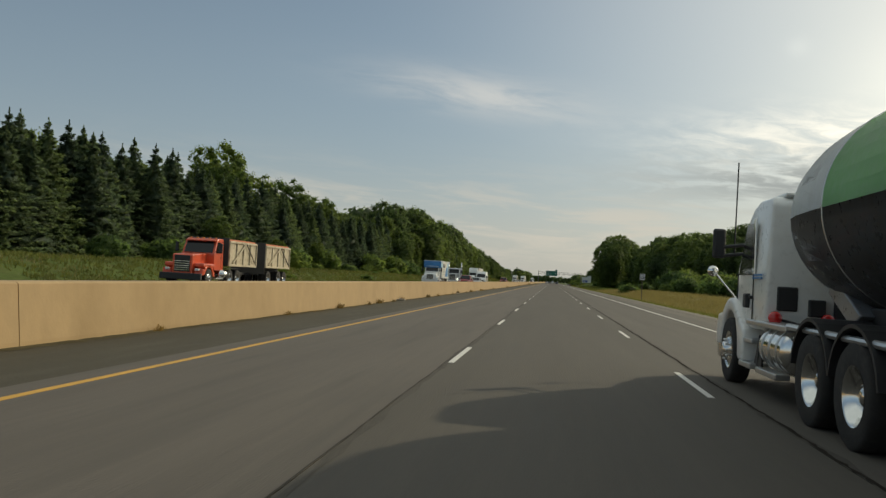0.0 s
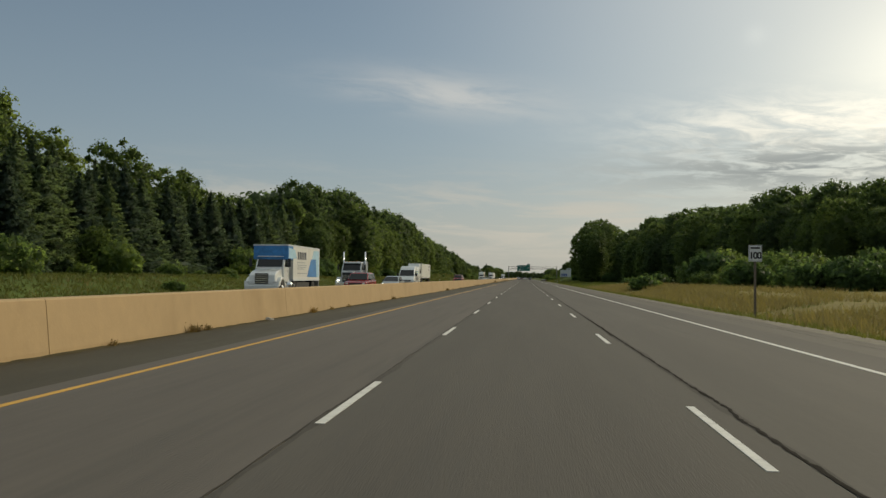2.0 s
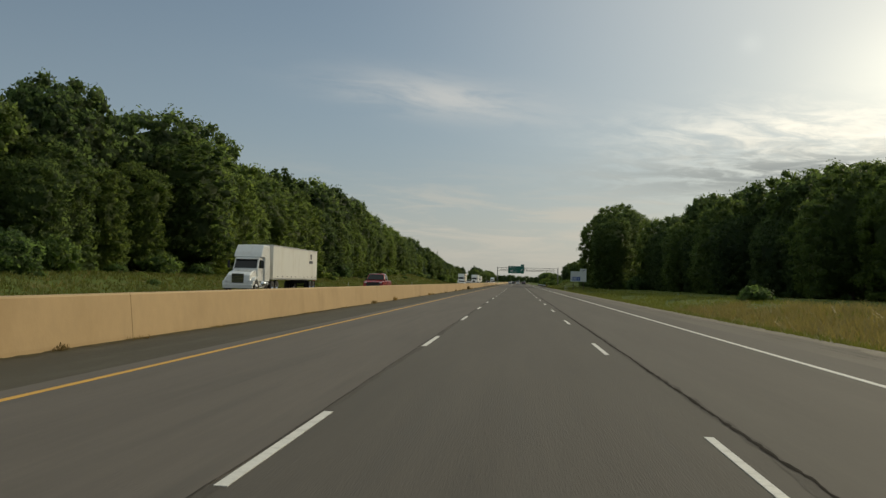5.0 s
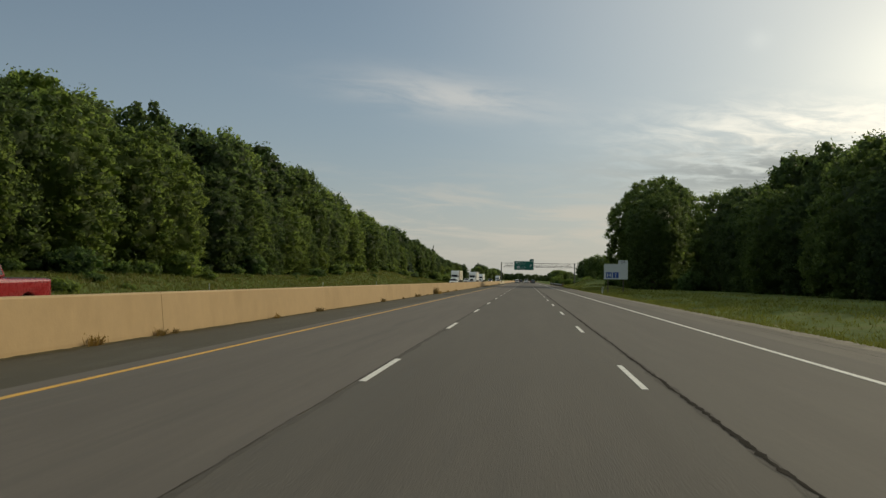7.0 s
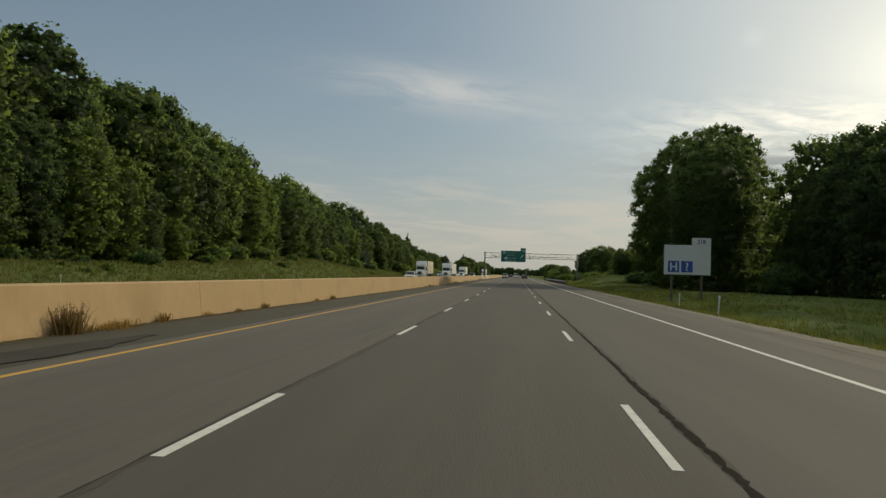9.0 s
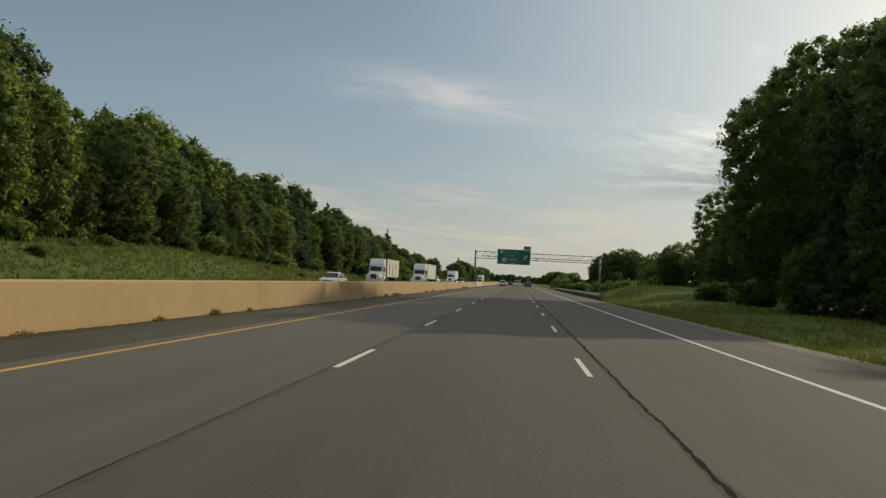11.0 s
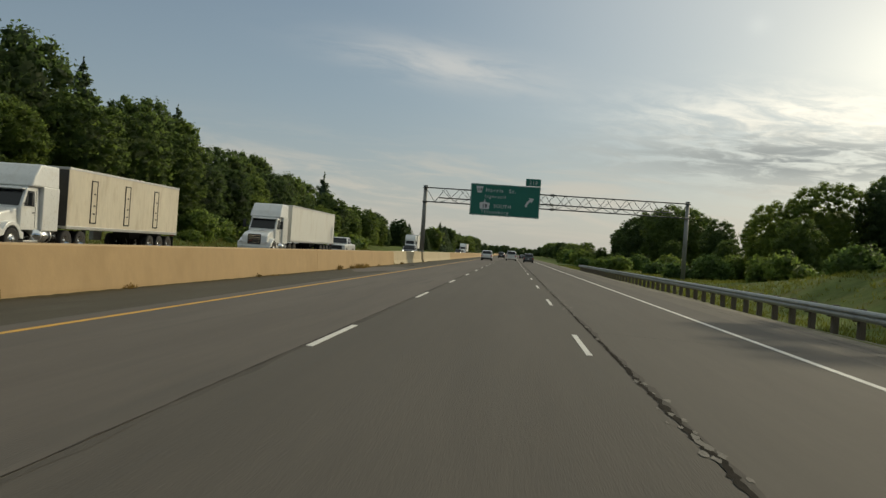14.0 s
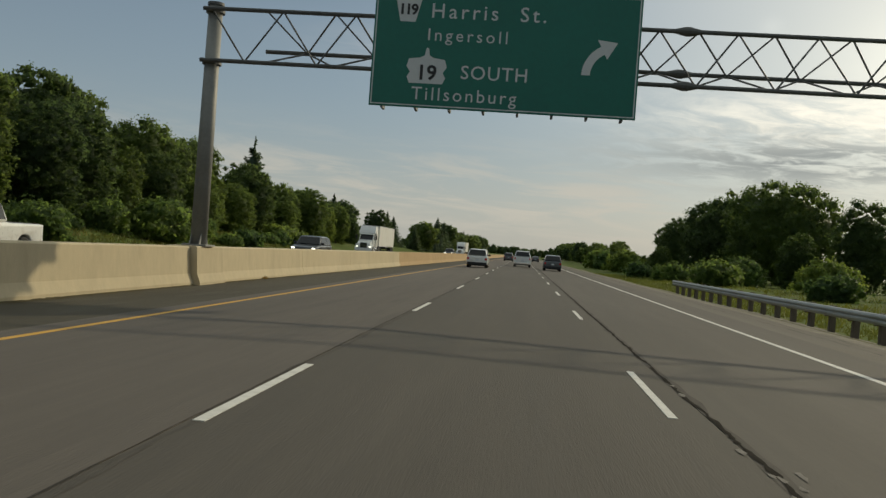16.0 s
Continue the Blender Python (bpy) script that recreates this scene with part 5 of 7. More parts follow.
def plant_right_side():
    rng = random.Random(17)
    # woods set back from the road
    y = 168.0
    while y < 412:
        front = float(np.interp(y, (150, 200, 260, 330, 400), (60, 53, 45, 40, 40)))
        h = float(np.interp(y, (150, 200, 240, 300, 345, 375, 400), (15, 17, 19.5, 20, 22, 24.5, 23)))
        plant(rng.choice(("oak0", "oak1", "oak2", "oak3", "oak4")), front + rng.uniform(-1, 2), y, h * rng.uniform(0.62, 0.95) / 20, rng=rng)
        plant("back%d" % rng.choice((0, 1, 2, 4)), front + rng.uniform(8, 11), y + rng.uniform(2, 5), h * rng.uniform(0.92, 1.10) / 20, rng=rng)
        y += rng.uniform(8.0, 11.0)
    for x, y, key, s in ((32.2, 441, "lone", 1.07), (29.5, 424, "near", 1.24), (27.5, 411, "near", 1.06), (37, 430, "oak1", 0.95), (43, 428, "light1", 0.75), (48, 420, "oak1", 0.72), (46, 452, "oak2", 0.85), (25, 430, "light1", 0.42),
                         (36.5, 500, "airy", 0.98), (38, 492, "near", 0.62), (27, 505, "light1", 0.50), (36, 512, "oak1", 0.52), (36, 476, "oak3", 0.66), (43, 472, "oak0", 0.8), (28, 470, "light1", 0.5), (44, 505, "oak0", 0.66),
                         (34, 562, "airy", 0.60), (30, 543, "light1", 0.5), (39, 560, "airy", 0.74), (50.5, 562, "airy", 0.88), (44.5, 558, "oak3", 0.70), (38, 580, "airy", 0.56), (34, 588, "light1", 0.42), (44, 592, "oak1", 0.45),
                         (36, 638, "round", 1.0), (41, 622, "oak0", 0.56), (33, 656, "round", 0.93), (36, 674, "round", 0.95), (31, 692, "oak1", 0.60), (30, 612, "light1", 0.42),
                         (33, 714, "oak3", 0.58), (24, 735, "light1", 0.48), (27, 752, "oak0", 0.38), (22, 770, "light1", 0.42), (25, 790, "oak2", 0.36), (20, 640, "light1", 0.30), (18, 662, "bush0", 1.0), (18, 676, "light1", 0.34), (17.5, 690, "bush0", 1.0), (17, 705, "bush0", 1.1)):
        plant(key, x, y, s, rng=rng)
    y = 800.0
    while y < 1300:
        plant("far", float(np.interp(y, (800, 1000, 1300), (26, 30, 34))) + rng.uniform(-3, 5), y, float(np.interp(y, (800, 1000, 1200), (0.40, 0.52, 0.75))) * rng.uniform(0.8, 1.15), rng=rng)
        y += rng.uniform(9, 16)
    # shrubs in the rough grass
    for x, y, k, s in ((26, 181, 0, 1.25), (29.5, 186, 0, 1.35), (27, 170, 0, 0.95), (32, 176, 0, 1.2), (30, 160, 0, 0.95), (34, 165, 0, 1.1), (24.5, 156, 0, 0.85), (28, 150, 1, 1.2), (32, 150, 0, 0.9), (36, 180, 0, 1.3), (24, 176, 1, 0.9), (15, 171, 1, 0.8), (16.6, 173, 2, 0.9), (22, 205, 1, 0.9), (30, 196, 0, 0.9), (35, 205, 0, 1.1), (33, 220, 0, 1.0), (38, 232, 0, 1.1), (33, 148, 1, 1.3), (38, 150, 0, 1.0), (40, 160, 0, 1.2), (36, 138, 1, 1.1), (41, 140, 0, 0.9), (21, 236, 2, 1.0),
                       (21, 520, 1, 1.0), (24, 526, 1, 0.9), (19, 548, 1, 0.8), (24, 556, 0, 0.8), (27, 520, 0, 0.9), (21, 575, 1, 0.8), (19, 600, 1, 1.1), (17, 615, 1, 0.9), (24, 610, 0, 0.8), (15.5, 628, 1, 0.9), (30, 566, 0, 0.9), (26, 590, 0, 0.8), (27, 452, 0, 0.8), (24, 458, 1, 1.0), (34, 420, 0, 1.0), (37, 412, 0, 1.1), (33, 398, 0, 1.0), (36, 404, 0, 1.1), (31, 408, 0, 0.9)):
        plant("bush%d" % k, x, y, s, rng=rng)


def build_forest_depths():
    """What stands deeper in the woods, seen only between the front trees."""
    rng = np.random.default_rng(15)
    blobs = []
    for y in np.arange(112, 700, 8.5):
        h = left_height(y) * (0.66 if y < 240 else 0.86)
        x = -64 + rng.uniform(-3, 3)
        z = ground_z(x, y)
        for f in (0.18, 0.5, 0.8):
            blobs.append((x + rng.uniform(-2, 2), y + rng.uniform(-2, 2), z + h * f, 5.2 * (1.1 - 0.4 * f), h * 0.22))
    for y in np.arange(165, 420, 8.5):
        x = float(np.interp(y, (150, 200, 260, 330, 400), (78, 72, 64, 59, 58))) + rng.uniform(-3, 3)
        for f in (0.18, 0.5, 0.82):
            blobs.append((x + rng.uniform(-2, 2), y + rng.uniform(-2, 2), 19.5 * f, 5.4 * (1.1 - 0.4 * f), 4.4))
    me = crown_from_blobs("forest_depths", rng, blobs, 26000, 1.2, M["leaf"], 0.9, spread=False)
    tagged(new("forest_depths", me), "dark green trees deeper in the woods", "woods", kind="stuff")


def build_far_woods():
    """The last line of trees where road and sky meet."""
    rng = np.random.default_rng(5)
    blobs = []
    for x in np.arange(-420, 420, 7.0):
        h = 14 + 6 * noise.noise((x * 0.02, 0, 4)) + rng.uniform(-1.5, 2.5)
        y = 1960 + rng.uniform(-20, 20)
        blobs.append((x, y, h * 0.45, 6.5, h * 0.6))
        blobs.append((x + rng.uniform(-3, 3), y, h * 0.8, 4.5, h * 0.3))
    me = crown_from_blobs("far_woods", rng, blobs, 5200, 2.6, M["leaf"], 0.95, spread=False)
    tagged(new("far_woods", me), "distant belt of dark green trees", "woods", kind="stuff")


def grass_mesh(name, rng, spots, height, width, mat):
    """Upright blades, three to a tuft, on the ground."""
    n = len(spots)
    k = 4
    base = np.repeat(spots, k, 0) + np.concatenate([rng.normal(size=(n * k, 2)) * 0.10, np.zeros((n * k, 1))], 1)
    a = rng.uniform(0, 6.28, n * k)
    h = height * rng.uniform(0.4, 1.25, n * k)
    w = width * rng.uniform(0.6, 1.4, n * k)
    lean = rng.normal(size=(n * k, 2)) * 0.5
    left = base + np.stack([np.cos(a) * w, np.sin(a) * w, np.zeros(n * k) - 0.04], 1)
    right = base - np.stack([np.cos(a) * w, np.sin(a) * w, np.zeros(n * k) + 0.04], 1)
    tip = base + np.stack([lean[:, 0] * h, lean[:, 1] * h, h], 1)
    verts = np.stack([left, right, tip], 1).reshape(-1, 3)
    me = bpy.data.meshes.new(name)
    me.from_pydata(verts, [], [tuple(t) for t in np.arange(3 * n * k).reshape(-1, 3)])
    me.materials.append(mat)
    me.update()
    return me


def build_grass():
    rng = np.random.default_rng(9)

    def spots(n, x_of, y0, y1, keep=None, past=0.0):
        ys = rng.uniform(y0, y1, n)
        xs = x_of(n)
        pts = []
        for x, y in zip(xs, ys):
            if past and y > 440:
                x += past
            if keep and noise.noise((x * 0.25, y * 0.09, 2.0)) < keep:
                continue
            pts.append((x, y, ground_z(x, y)))
        return np.array(pts)

    tagged(new("verge_grass", grass_mesh("verge_grass", rng, spots(15000, lambda n: 9.2 + rng.exponential(3.0, n), 20, 640, None, 1.5), 0.20, 0.03, M["grass"])), "green grass along the road's edge", "grass", kind="stuff")
    tagged(new("tall_dry_grass", grass_mesh("tall_dry_grass", rng, spots(13000, lambda n: 10.6 + rng.gamma(2.0, 3.2, n), 40, 222, -0.2), 0.50, 0.035, M["dry"])), "tall dry straw-coloured grass on the verge", "grass", kind="stuff")
    tagged(new("field_grass", grass_mesh("field_grass", rng, spots(14000, lambda n: 11.0 + rng.gamma(2.0, 4.0, n), 200, 640, -0.1), 0.26, 0.035, M["grass"])), "rough green grass on the bank", "grass", kind="stuff")
    tagged(new("median_side_grass", grass_mesh("median_side_grass", rng, spots(34000, lambda n: -27.4 - rng.uniform(0, 1, n) ** 1.1 * 14, 40, 640), 0.30, 0.055, M["grass"])), "long green grass below the forest", "grass", kind="stuff")
    tagged(new("seeding_grass", grass_mesh("seeding_grass", rng, spots(2800, lambda n: -29 - rng.uniform(0, 1, n) * 10, 30, 640, 0.05), 0.46, 0.03, M["dry"])), "dry seeding grass below the forest", "grass", kind="stuff")


def weed_mesh(seed, h, r, count):
    """A dry tuft: many thin bent blades with small leaves on them."""
    rng = np.random.default_rng(seed)
    blades = int(count * 0.7)
    verts, faces, tips = [], [], []
    for k in range(blades):
        b = np.array([rng.normal() * r * 0.22, rng.normal() * r * 0.55, -0.04])
        ln = h * rng.uniform(0.45, 1.1)
        lean = np.array([rng.normal() * 0.25, rng.normal() * 0.35, 1.0]) * ln
        w = np.array([rng.normal(), rng.normal(), 0.0]) * 0.006
        o = len(verts)
        m = b + lean * 0.55 + np.array([0, 0, 0.05 * ln])
        verts += [b + w, b - w, m - w * 0.8, m + w * 0.8, b + lean]
        faces += [(o, o + 1, o + 2, o + 3), (o + 3, o + 2, o + 4)]
        tips.append(b + lean * rng.uniform(0.35, 1.0))
    leaves = tips if h > 0.25 else tips[::2]
    pts = np.array(leaves) + rng.normal(size=(len(leaves), 3)) * 0.012
    v, f = cards(rng, pts, rand_dirs(rng, len(pts)), 0.034 + 0.022 * h)
    o = len(verts)
    me = bpy.data.meshes.new("weed")
    me.from_pydata(np.concatenate([np.array(verts), v]), [], faces + [tuple(int(i) + o for i in q) for q in f])
    me.materials.append(M["weed"])
    return me


def build_weeds():
    rng = random.Random(3)
    kinds = [weed_mesh(s, h, r, n) for s, h, r, n in ((1, 0.16, 0.25, 110), (2, 0.28, 0.30, 150), (3, 0.10, 0.5, 130), (4, 0.72, 0.38, 420), (5, 0.30, 0.9, 420))]
    fixed = [(242.4, 1), (246.4, 0), (255, 2), (261.5, 1), (154.8, 1), (82.2, 1), (51.6, 1), (41.5, 1), (294, 1), (308.2, 3), (310.2, 4), (313, 1), (319, 0), (322, 1), (415, 1), (410.7, 0), (419, 4), (483, 0), (501, 1), (503, 4), (506, 1), (511, 0), (24, 2), (33, 0), (66, 0), (98, 0)]
    y = 12.0
    while y < 560:
        fixed.append((y, rng.choice((0, 0, 2, 2, 1))))
        y += rng.uniform(3, 13) if y < 520 else rng.uniform(14, 30)
    for y, k in fixed:
        x = BARRIER_X + 0.34 + 0.10 + (0.1 if k in (3, 4) else 0.03)
        ob = tagged(new("weed_clump", kinds[k]), ("tall dried weed at the barrier's foot" if k == 3 else "dry weeds growing along the barrier's foot"), "weeds", "weeds along the barrier", "stuff")
        ob.matrix_basis = pose(x, y, -0.095, 0, 0, rng.uniform(-12, 12)) @ Matrix.Diagonal((1, 1, rng.uniform(0.8, 1.25), 1))


def build_litter():
    """Crumpled pale wrappers blown against the barrier."""
    for seed, x, y, r in ((1, -8.56, 40.6, 0.16), (2, -8.50, 41.3, 0.11), (3, -8.55, 69.5, 0.08), (4, -8.52, 88.4, 0.10), (5, -8.54, 234.0, 0.09)):
        rng = np.random.default_rng(seed)
        v, f = egg(2)
        q = v * (1 + 0.35 * rng.normal(size=(len(v), 1)).clip(-1.2, 1.2)) * np.array([0.7, 1.3, 0.55]) * r
        ob = thing("litter", "crumpled pale paper litter at the barrier's foot", "litter", "litter along the barrier")
        part("wrapper", mesh_from("wrapper", q, f, M["paper"]), None, ob)
        ob.matrix_basis = pose(x, y, road_z(x) + 0.36 * r, 0, 0, rng.uniform(0, 360))


def build_tyre_scrap():
    """A curled strip of torn tyre tread lying on the shoulder."""
    x, y = -7.17, 518.1
    ob = thing("tyre_scrap", "torn strip of black tyre tread on the shoulder", "debris")
    bm = bmesh.new()
    rows = []
    for t in np.linspace(0, 1, 9):
        w, lift = 0.07 + 0.03 * math.sin(9 * t), 0.012 + 0.05 * (t - 0.4) ** 2
        rows.append([bm.verts.new(v) for v in ((-w, 0.55 * (t - 0.5), lift), (w, 0.55 * (t - 0.5), lift + 0.015), (w, 0.55 * (t - 0.5), lift + 0.035), (-w, 0.55 * (t - 0.5), lift + 0.02))])
    for a, b in zip(rows, rows[1:]):
        for i in range(4):
            bm.faces.new((a[i], a[(i + 1) % 4], b[(i + 1) % 4], b[i]))
    bm.faces.new(rows[0][::-1])
    bm.faces.new(rows[-1])
    part("tread", bm, M["rubber"], ob)
    ob.matrix_basis = pose(x, y, road_z(x) + 0.004, 0, 0, 62)


plant_left_side()
plant_right_side()
build_litter()
build_tyre_scrap()
build_forest_depths()
build_far_woods()
build_grass()
build_weeds()

# ---- vehicles ----
WHEELS = {}


def wheel_meshes(r, w, style):
    key = (round(r, 3), round(w, 3), style)
    if key in WHEELS:
        return WHEELS[key]
    ir = r * (0.62 if style == "car" else 0.56)
    tyre = lathe([(ir, -w * 0.42), (r * 0.93, -w * 0.5), (r * 0.985, -w * 0.42), (r, -w * 0.25), (r * 0.985, -w * 0.03), (r, 0), (r, w * 0.25), (r * 0.985, w * 0.42), (r * 0.93, w * 0.5), (ir, w * 0.42)], (0, 0, 0), "x", 28)
    if style == "dish":
        prof = [(ir * 1.02, w * 0.44), (ir * 0.95, w * 0.40), (ir * 0.86, w * 0.05), (ir * 0.70, -w * 0.18), (ir * 0.40, -w * 0.18), (ir * 0.36, w * 0.12), (ir * 0.18, w * 0.20), (0.0, w * 0.20)]
    elif style == "steer":
        prof = [(ir * 1.02, w * 0.44), (ir * 0.94, w * 0.42), (ir * 0.80, w * 0.26), (ir * 0.62, w * 0.52), (ir * 0.45, w * 0.54), (ir * 0.42, w * 0.72), (ir * 0.2, w * 0.80), (0.0, w * 0.80)]
    else:
        prof = [(ir * 1.02, w * 0.44), (ir * 0.92, w * 0.36), (ir * 0.75, w * 0.20), (ir * 0.35, w * 0.34), (0.0, w * 0.36)]
    rim = lathe(prof, (0, 0, 0), "x", 24)
    nuts = bmesh.new()
    if style != "car":
        for k in range(10):
            a = 6.283 * k / 10
            rr = ir * (0.55 if style == "steer" else 0.52)
            x = w * (0.52 if style == "steer" else -0.18)
            rod((x, rr * math.cos(a), rr * math.sin(a)), (x + 0.05, rr * math.cos(a), rr * math.sin(a)), 0.018, 6, None, nuts)
    else:
        for k in range(5):
            a = 6.283 * k / 5
            rod((w * 0.22, ir * 0.3 * math.cos(a), ir * 0.3 * math.sin(a)), (w * 0.33, ir * 0.88 * math.cos(a), ir * 0.88 * math.sin(a)), 0.035, 6, None, nuts)
    out = []
    for n, bm, m in (("tyre", tyre, "rubber"), ("rim", rim, "alu" if style == "car" else "chrome"), ("wheel_nuts", nuts, "alu")):
        me = bpy.data.meshes.new(n)
        bmesh.ops.recalc_face_normals(bm, faces=bm.faces)
        bm.to_mesh(me)
        bm.free()
        me.materials.append(M[m])
        me.shade_smooth()
        out.append(me)
    WHEELS[key] = out
    return out


def wheel(parent, x, y, r, w, style="car"):
    """A wheel whose outer face looks away from the vehicle's middle."""
    tyre, rim, nuts = wheel_meshes(r, w, style)
    t = part("wheel", tyre, None, parent, at=pose(x, y, r, 0, 0, 0 if x > 0 else 180))
    part("rim", rim, None, t)
    part("spokes" if style == "car" else "wheel_nuts", nuts, None, t)
    return t


def axle(parent, half, y, r, w, style, dual=False):
    for s in (-1, 1):
        wheel(parent, s * (half - w / 2), y, r, w, style)
        if dual:
            wheel(parent, s * (half - w * 1.55), y, r, w, style)


def pane(parent, name, corners, mat="glass", label=""):
    """A glass or lens plate set just proud of the surface it lies on."""
    return part(name, slab(corners, 0.02), M[mat], parent, label)


def pillow(profile, half, shrink, rnd):
    """A side outline drawn out across the car, its edges rounded off towards both sides."""
    n = len(profile)
    area = sum(profile[i][0] * profile[(i + 1) % n][1] - profile[(i + 1) % n][0] * profile[i][1] for i in range(n))
    turn = 1 if area > 0 else -1
    inward = []
    for i in range(n):
        (ay, az), (by, bz), (cy, cz) = profile[i - 1], profile[i], profile[(i + 1) % n]
        e1, e2 = Vector((by - ay, bz - az)).normalized(), Vector((cy - by, cz - bz)).normalized()
        m = Vector((-(e1.y + e2.y), e1.x + e2.x)) * turn
        inward.append(m.normalized() if m.length > 1e-6 else Vector((0, 0)))
    bm = bmesh.new()
    rows = []
    steps = ((1.0, 1.0), (0.985, 0.55), (0.955, 0.25), (0.90, 0.08), (0.80, 0.0))
    for f, k in [(-f, k) for f, k in steps] + [(f, k) for f, k in steps[::-1]]:
        rows.append([bm.verts.new((f * half * shrink(z), y + inward[i].x * rnd * k, z + inward[i].y * rnd * k)) for i, (y, z) in enumerate(profile)])
    bm.faces.new(rows[0])
    bm.faces.new(rows[-1][::-1])
    for a, b in zip(rows, rows[1:]):
        for i in range(n):
            j = (i + 1) % n
            bm.faces.new((a[i], b[i], b[j], a[j]))
    return bm


def eased(profile, cut=0.13, passes=2):
    """The outline with its corners cut twice, so that they read as curves."""
    for _ in range(passes):
        out = []
        n = len(profile)
        for i in range(n):
            (ay, az), (by, bz) = profile[i], profile[(i + 1) % n]
            k = min(cut, 0.12 / max(1e-6, math.hypot(by - ay, bz - az)))
            out += [(ay + (by - ay) * k, az + (bz - az) * k), (by + (ay - by) * k, bz + (az - bz) * k)]
        profile = out
    return profile


def smooth_part(name, bm, mat, parent, label="", angle=38):
    ob = part(name, bm, mat, parent, label, True)
    ob.data.set_sharp_from_angle(angle=radians(angle))
    return ob


def passenger_car(name, label, category, paint, dims, nose, cabin, lit=False, at=None, bed=None, group=""):
    """A car, SUV or pickup. dims: length, width, height, ground clearance. nose: bonnet height at the front
    and at the windscreen, as shares. cabin: where windscreen and back start and end along the roof, as shares from the front."""
    L, W, H, gc = dims
    c = thing(name, label, category, group)
    h0, h1 = nose
    ws_b, ws_t, rb_t, rb_b, belt, tail = cabin
    fy = L / 2

    def Y(f):
        return fy - f * L

    zb = belt * H
    body = [(fy - 0.02, gc + 0.10), (fy, gc + 0.28), (fy - 0.03, h0 * H), (fy - 0.20, h0 * H + 0.07), (Y(ws_b) + 0.05, h1 * H), (Y(ws_b), zb)]
    if bed:
        body += [(Y(rb_b), zb), (Y(rb_b) - 0.02, zb - 0.02), (-fy + 0.02, zb - 0.01), (-fy, zb - 0.10)]
    else:
        body += [(Y(min(1, rb_b)) if rb_b < 0.985 else -fy + 0.10, zb), (-fy + 0.03, tail * H), (-fy, tail * H - 0.12)]
    body += [(-fy, gc + 0.30), (-fy + 0.04, gc + 0.10)]
    # wheel arches cut into the lower edge
    r = 0.37 if H > 1.6 else 0.33
    yr, yf = Y(0.80), Y(0.185)
    for yc in (yr, yf):
        for k in range(9):
            a = math.pi - math.pi * k / 8
            body.append((yc - (r + 0.07) * -math.cos(a), max(gc + 0.10, r + (r + 0.07) * math.sin(a))))
    b = smooth_part("body", pillow(eased(body, 0.12, 1), W / 2, lambda z: 1.0 - 0.05 * max(0, (z - 0.55 * zb) / zb), 0.07), M[paint], c)
    arc = [(Y(ws_t + (rb_t - ws_t) * k / 6), H - (0.11 if H < 1.5 else 0.05) * (2 * k / 6 - 0.85) ** 2) for k in range(7)]
    roof = [(Y(ws_b), zb - 0.02)] + arc + [(Y(rb_b) if rb_b < 0.985 else -fy + 0.10, zb - 0.02)]

    def lean(z):
        return 0.95 - 0.17 * max(0, (z - zb) / (H - zb))

    smooth_part("cabin", pillow(eased(roof), W / 2, lean, 0.075), M[paint], c)

    def side(y, z, out=0.004):
        return W / 2 * lean(z) + out

    def at_edge(f_top, f_bot, k):
        return Y(f_bot) + (Y(f_top) - Y(f_bot)) * k

    lo, hi = 0.10, 0.86
    zl, zh = zb + (H - zb) * lo, zb + (H - zb) * hi
    # windscreen and rear window
    for nm, ft, fb, sgn in (("windscreen", ws_t, ws_b, 1), ("rear_window", rb_t, min(rb_b, 0.98), -1)):
        yl, yh = at_edge(ft, fb, lo), at_edge(ft, fb, hi)
        xl, xh = W / 2 * lean(zl) * 0.90, W / 2 * lean(zh) * 0.88
        o = 0.014 * sgn
        pane(c, nm, [(-xl, yl + o, zl), (xl, yl + o, zl), (xh, yh + o, zh), (-xh, yh + o, zh)])
    # side windows, split by a post
    mid = (ws_t + rb_t) / 2 + 0.02
    for s in (-1, 1):
        for a in ("front", "rear"):
            if a == "front":
                y0l, y0h, y1l, y1h = at_edge(ws_t, ws_b, lo) - 0.14, at_edge(ws_t, ws_b, hi) - 0.12, Y(mid) + 0.04, Y(mid) + 0.04
            else:
                y0l, y0h, y1l, y1h = Y(mid) - 0.05, Y(mid) - 0.05, at_edge(rb_t, min(rb_b, 0.97), lo) + 0.16, at_edge(rb_t, min(rb_b, 0.97), hi) + 0.12
            if y0h - y1h < 0.15:
                continue
            pane(c, "side_window", [(s * side(0, zl), y0l, zl), (s * side(0, zl), y1l, zl), (s * side(0, zh), y1h, zh), (s * side(0, zh), y0h, zh)])
        part("mirror", box(s * W / 2 * 0.93 + (0 if s > 0 else -0.20), s * W / 2 * 0.93 + (0.20 if s > 0 else 0), at_edge(ws_t, ws_b, 0.1) - 0.30, at_edge(ws_t, ws_b, 0.1) - 0.18, zb + 0.02, zb + 0.18, 0.03), M["black"], c)
        part("headlight", box(s * W * 0.38 - 0.12, s * W * 0.38 + 0.12, fy - 0.12, fy + 0.012, h0 * H - 0.13, h0 * H - 0.03, 0.02), M["head_lit" if lit else "head_lens"], c)
        part("tail_light", box(s * W * 0.42 - 0.10, s * W * 0.42 + 0.09, -fy - 0.012, -fy + 0.12, tail * H - 0.34, tail * H - 0.14, 0.02), M["red_lens"], c)
    gw, gh = (0.34, 0.46) if bed else (0.26, 0.30)
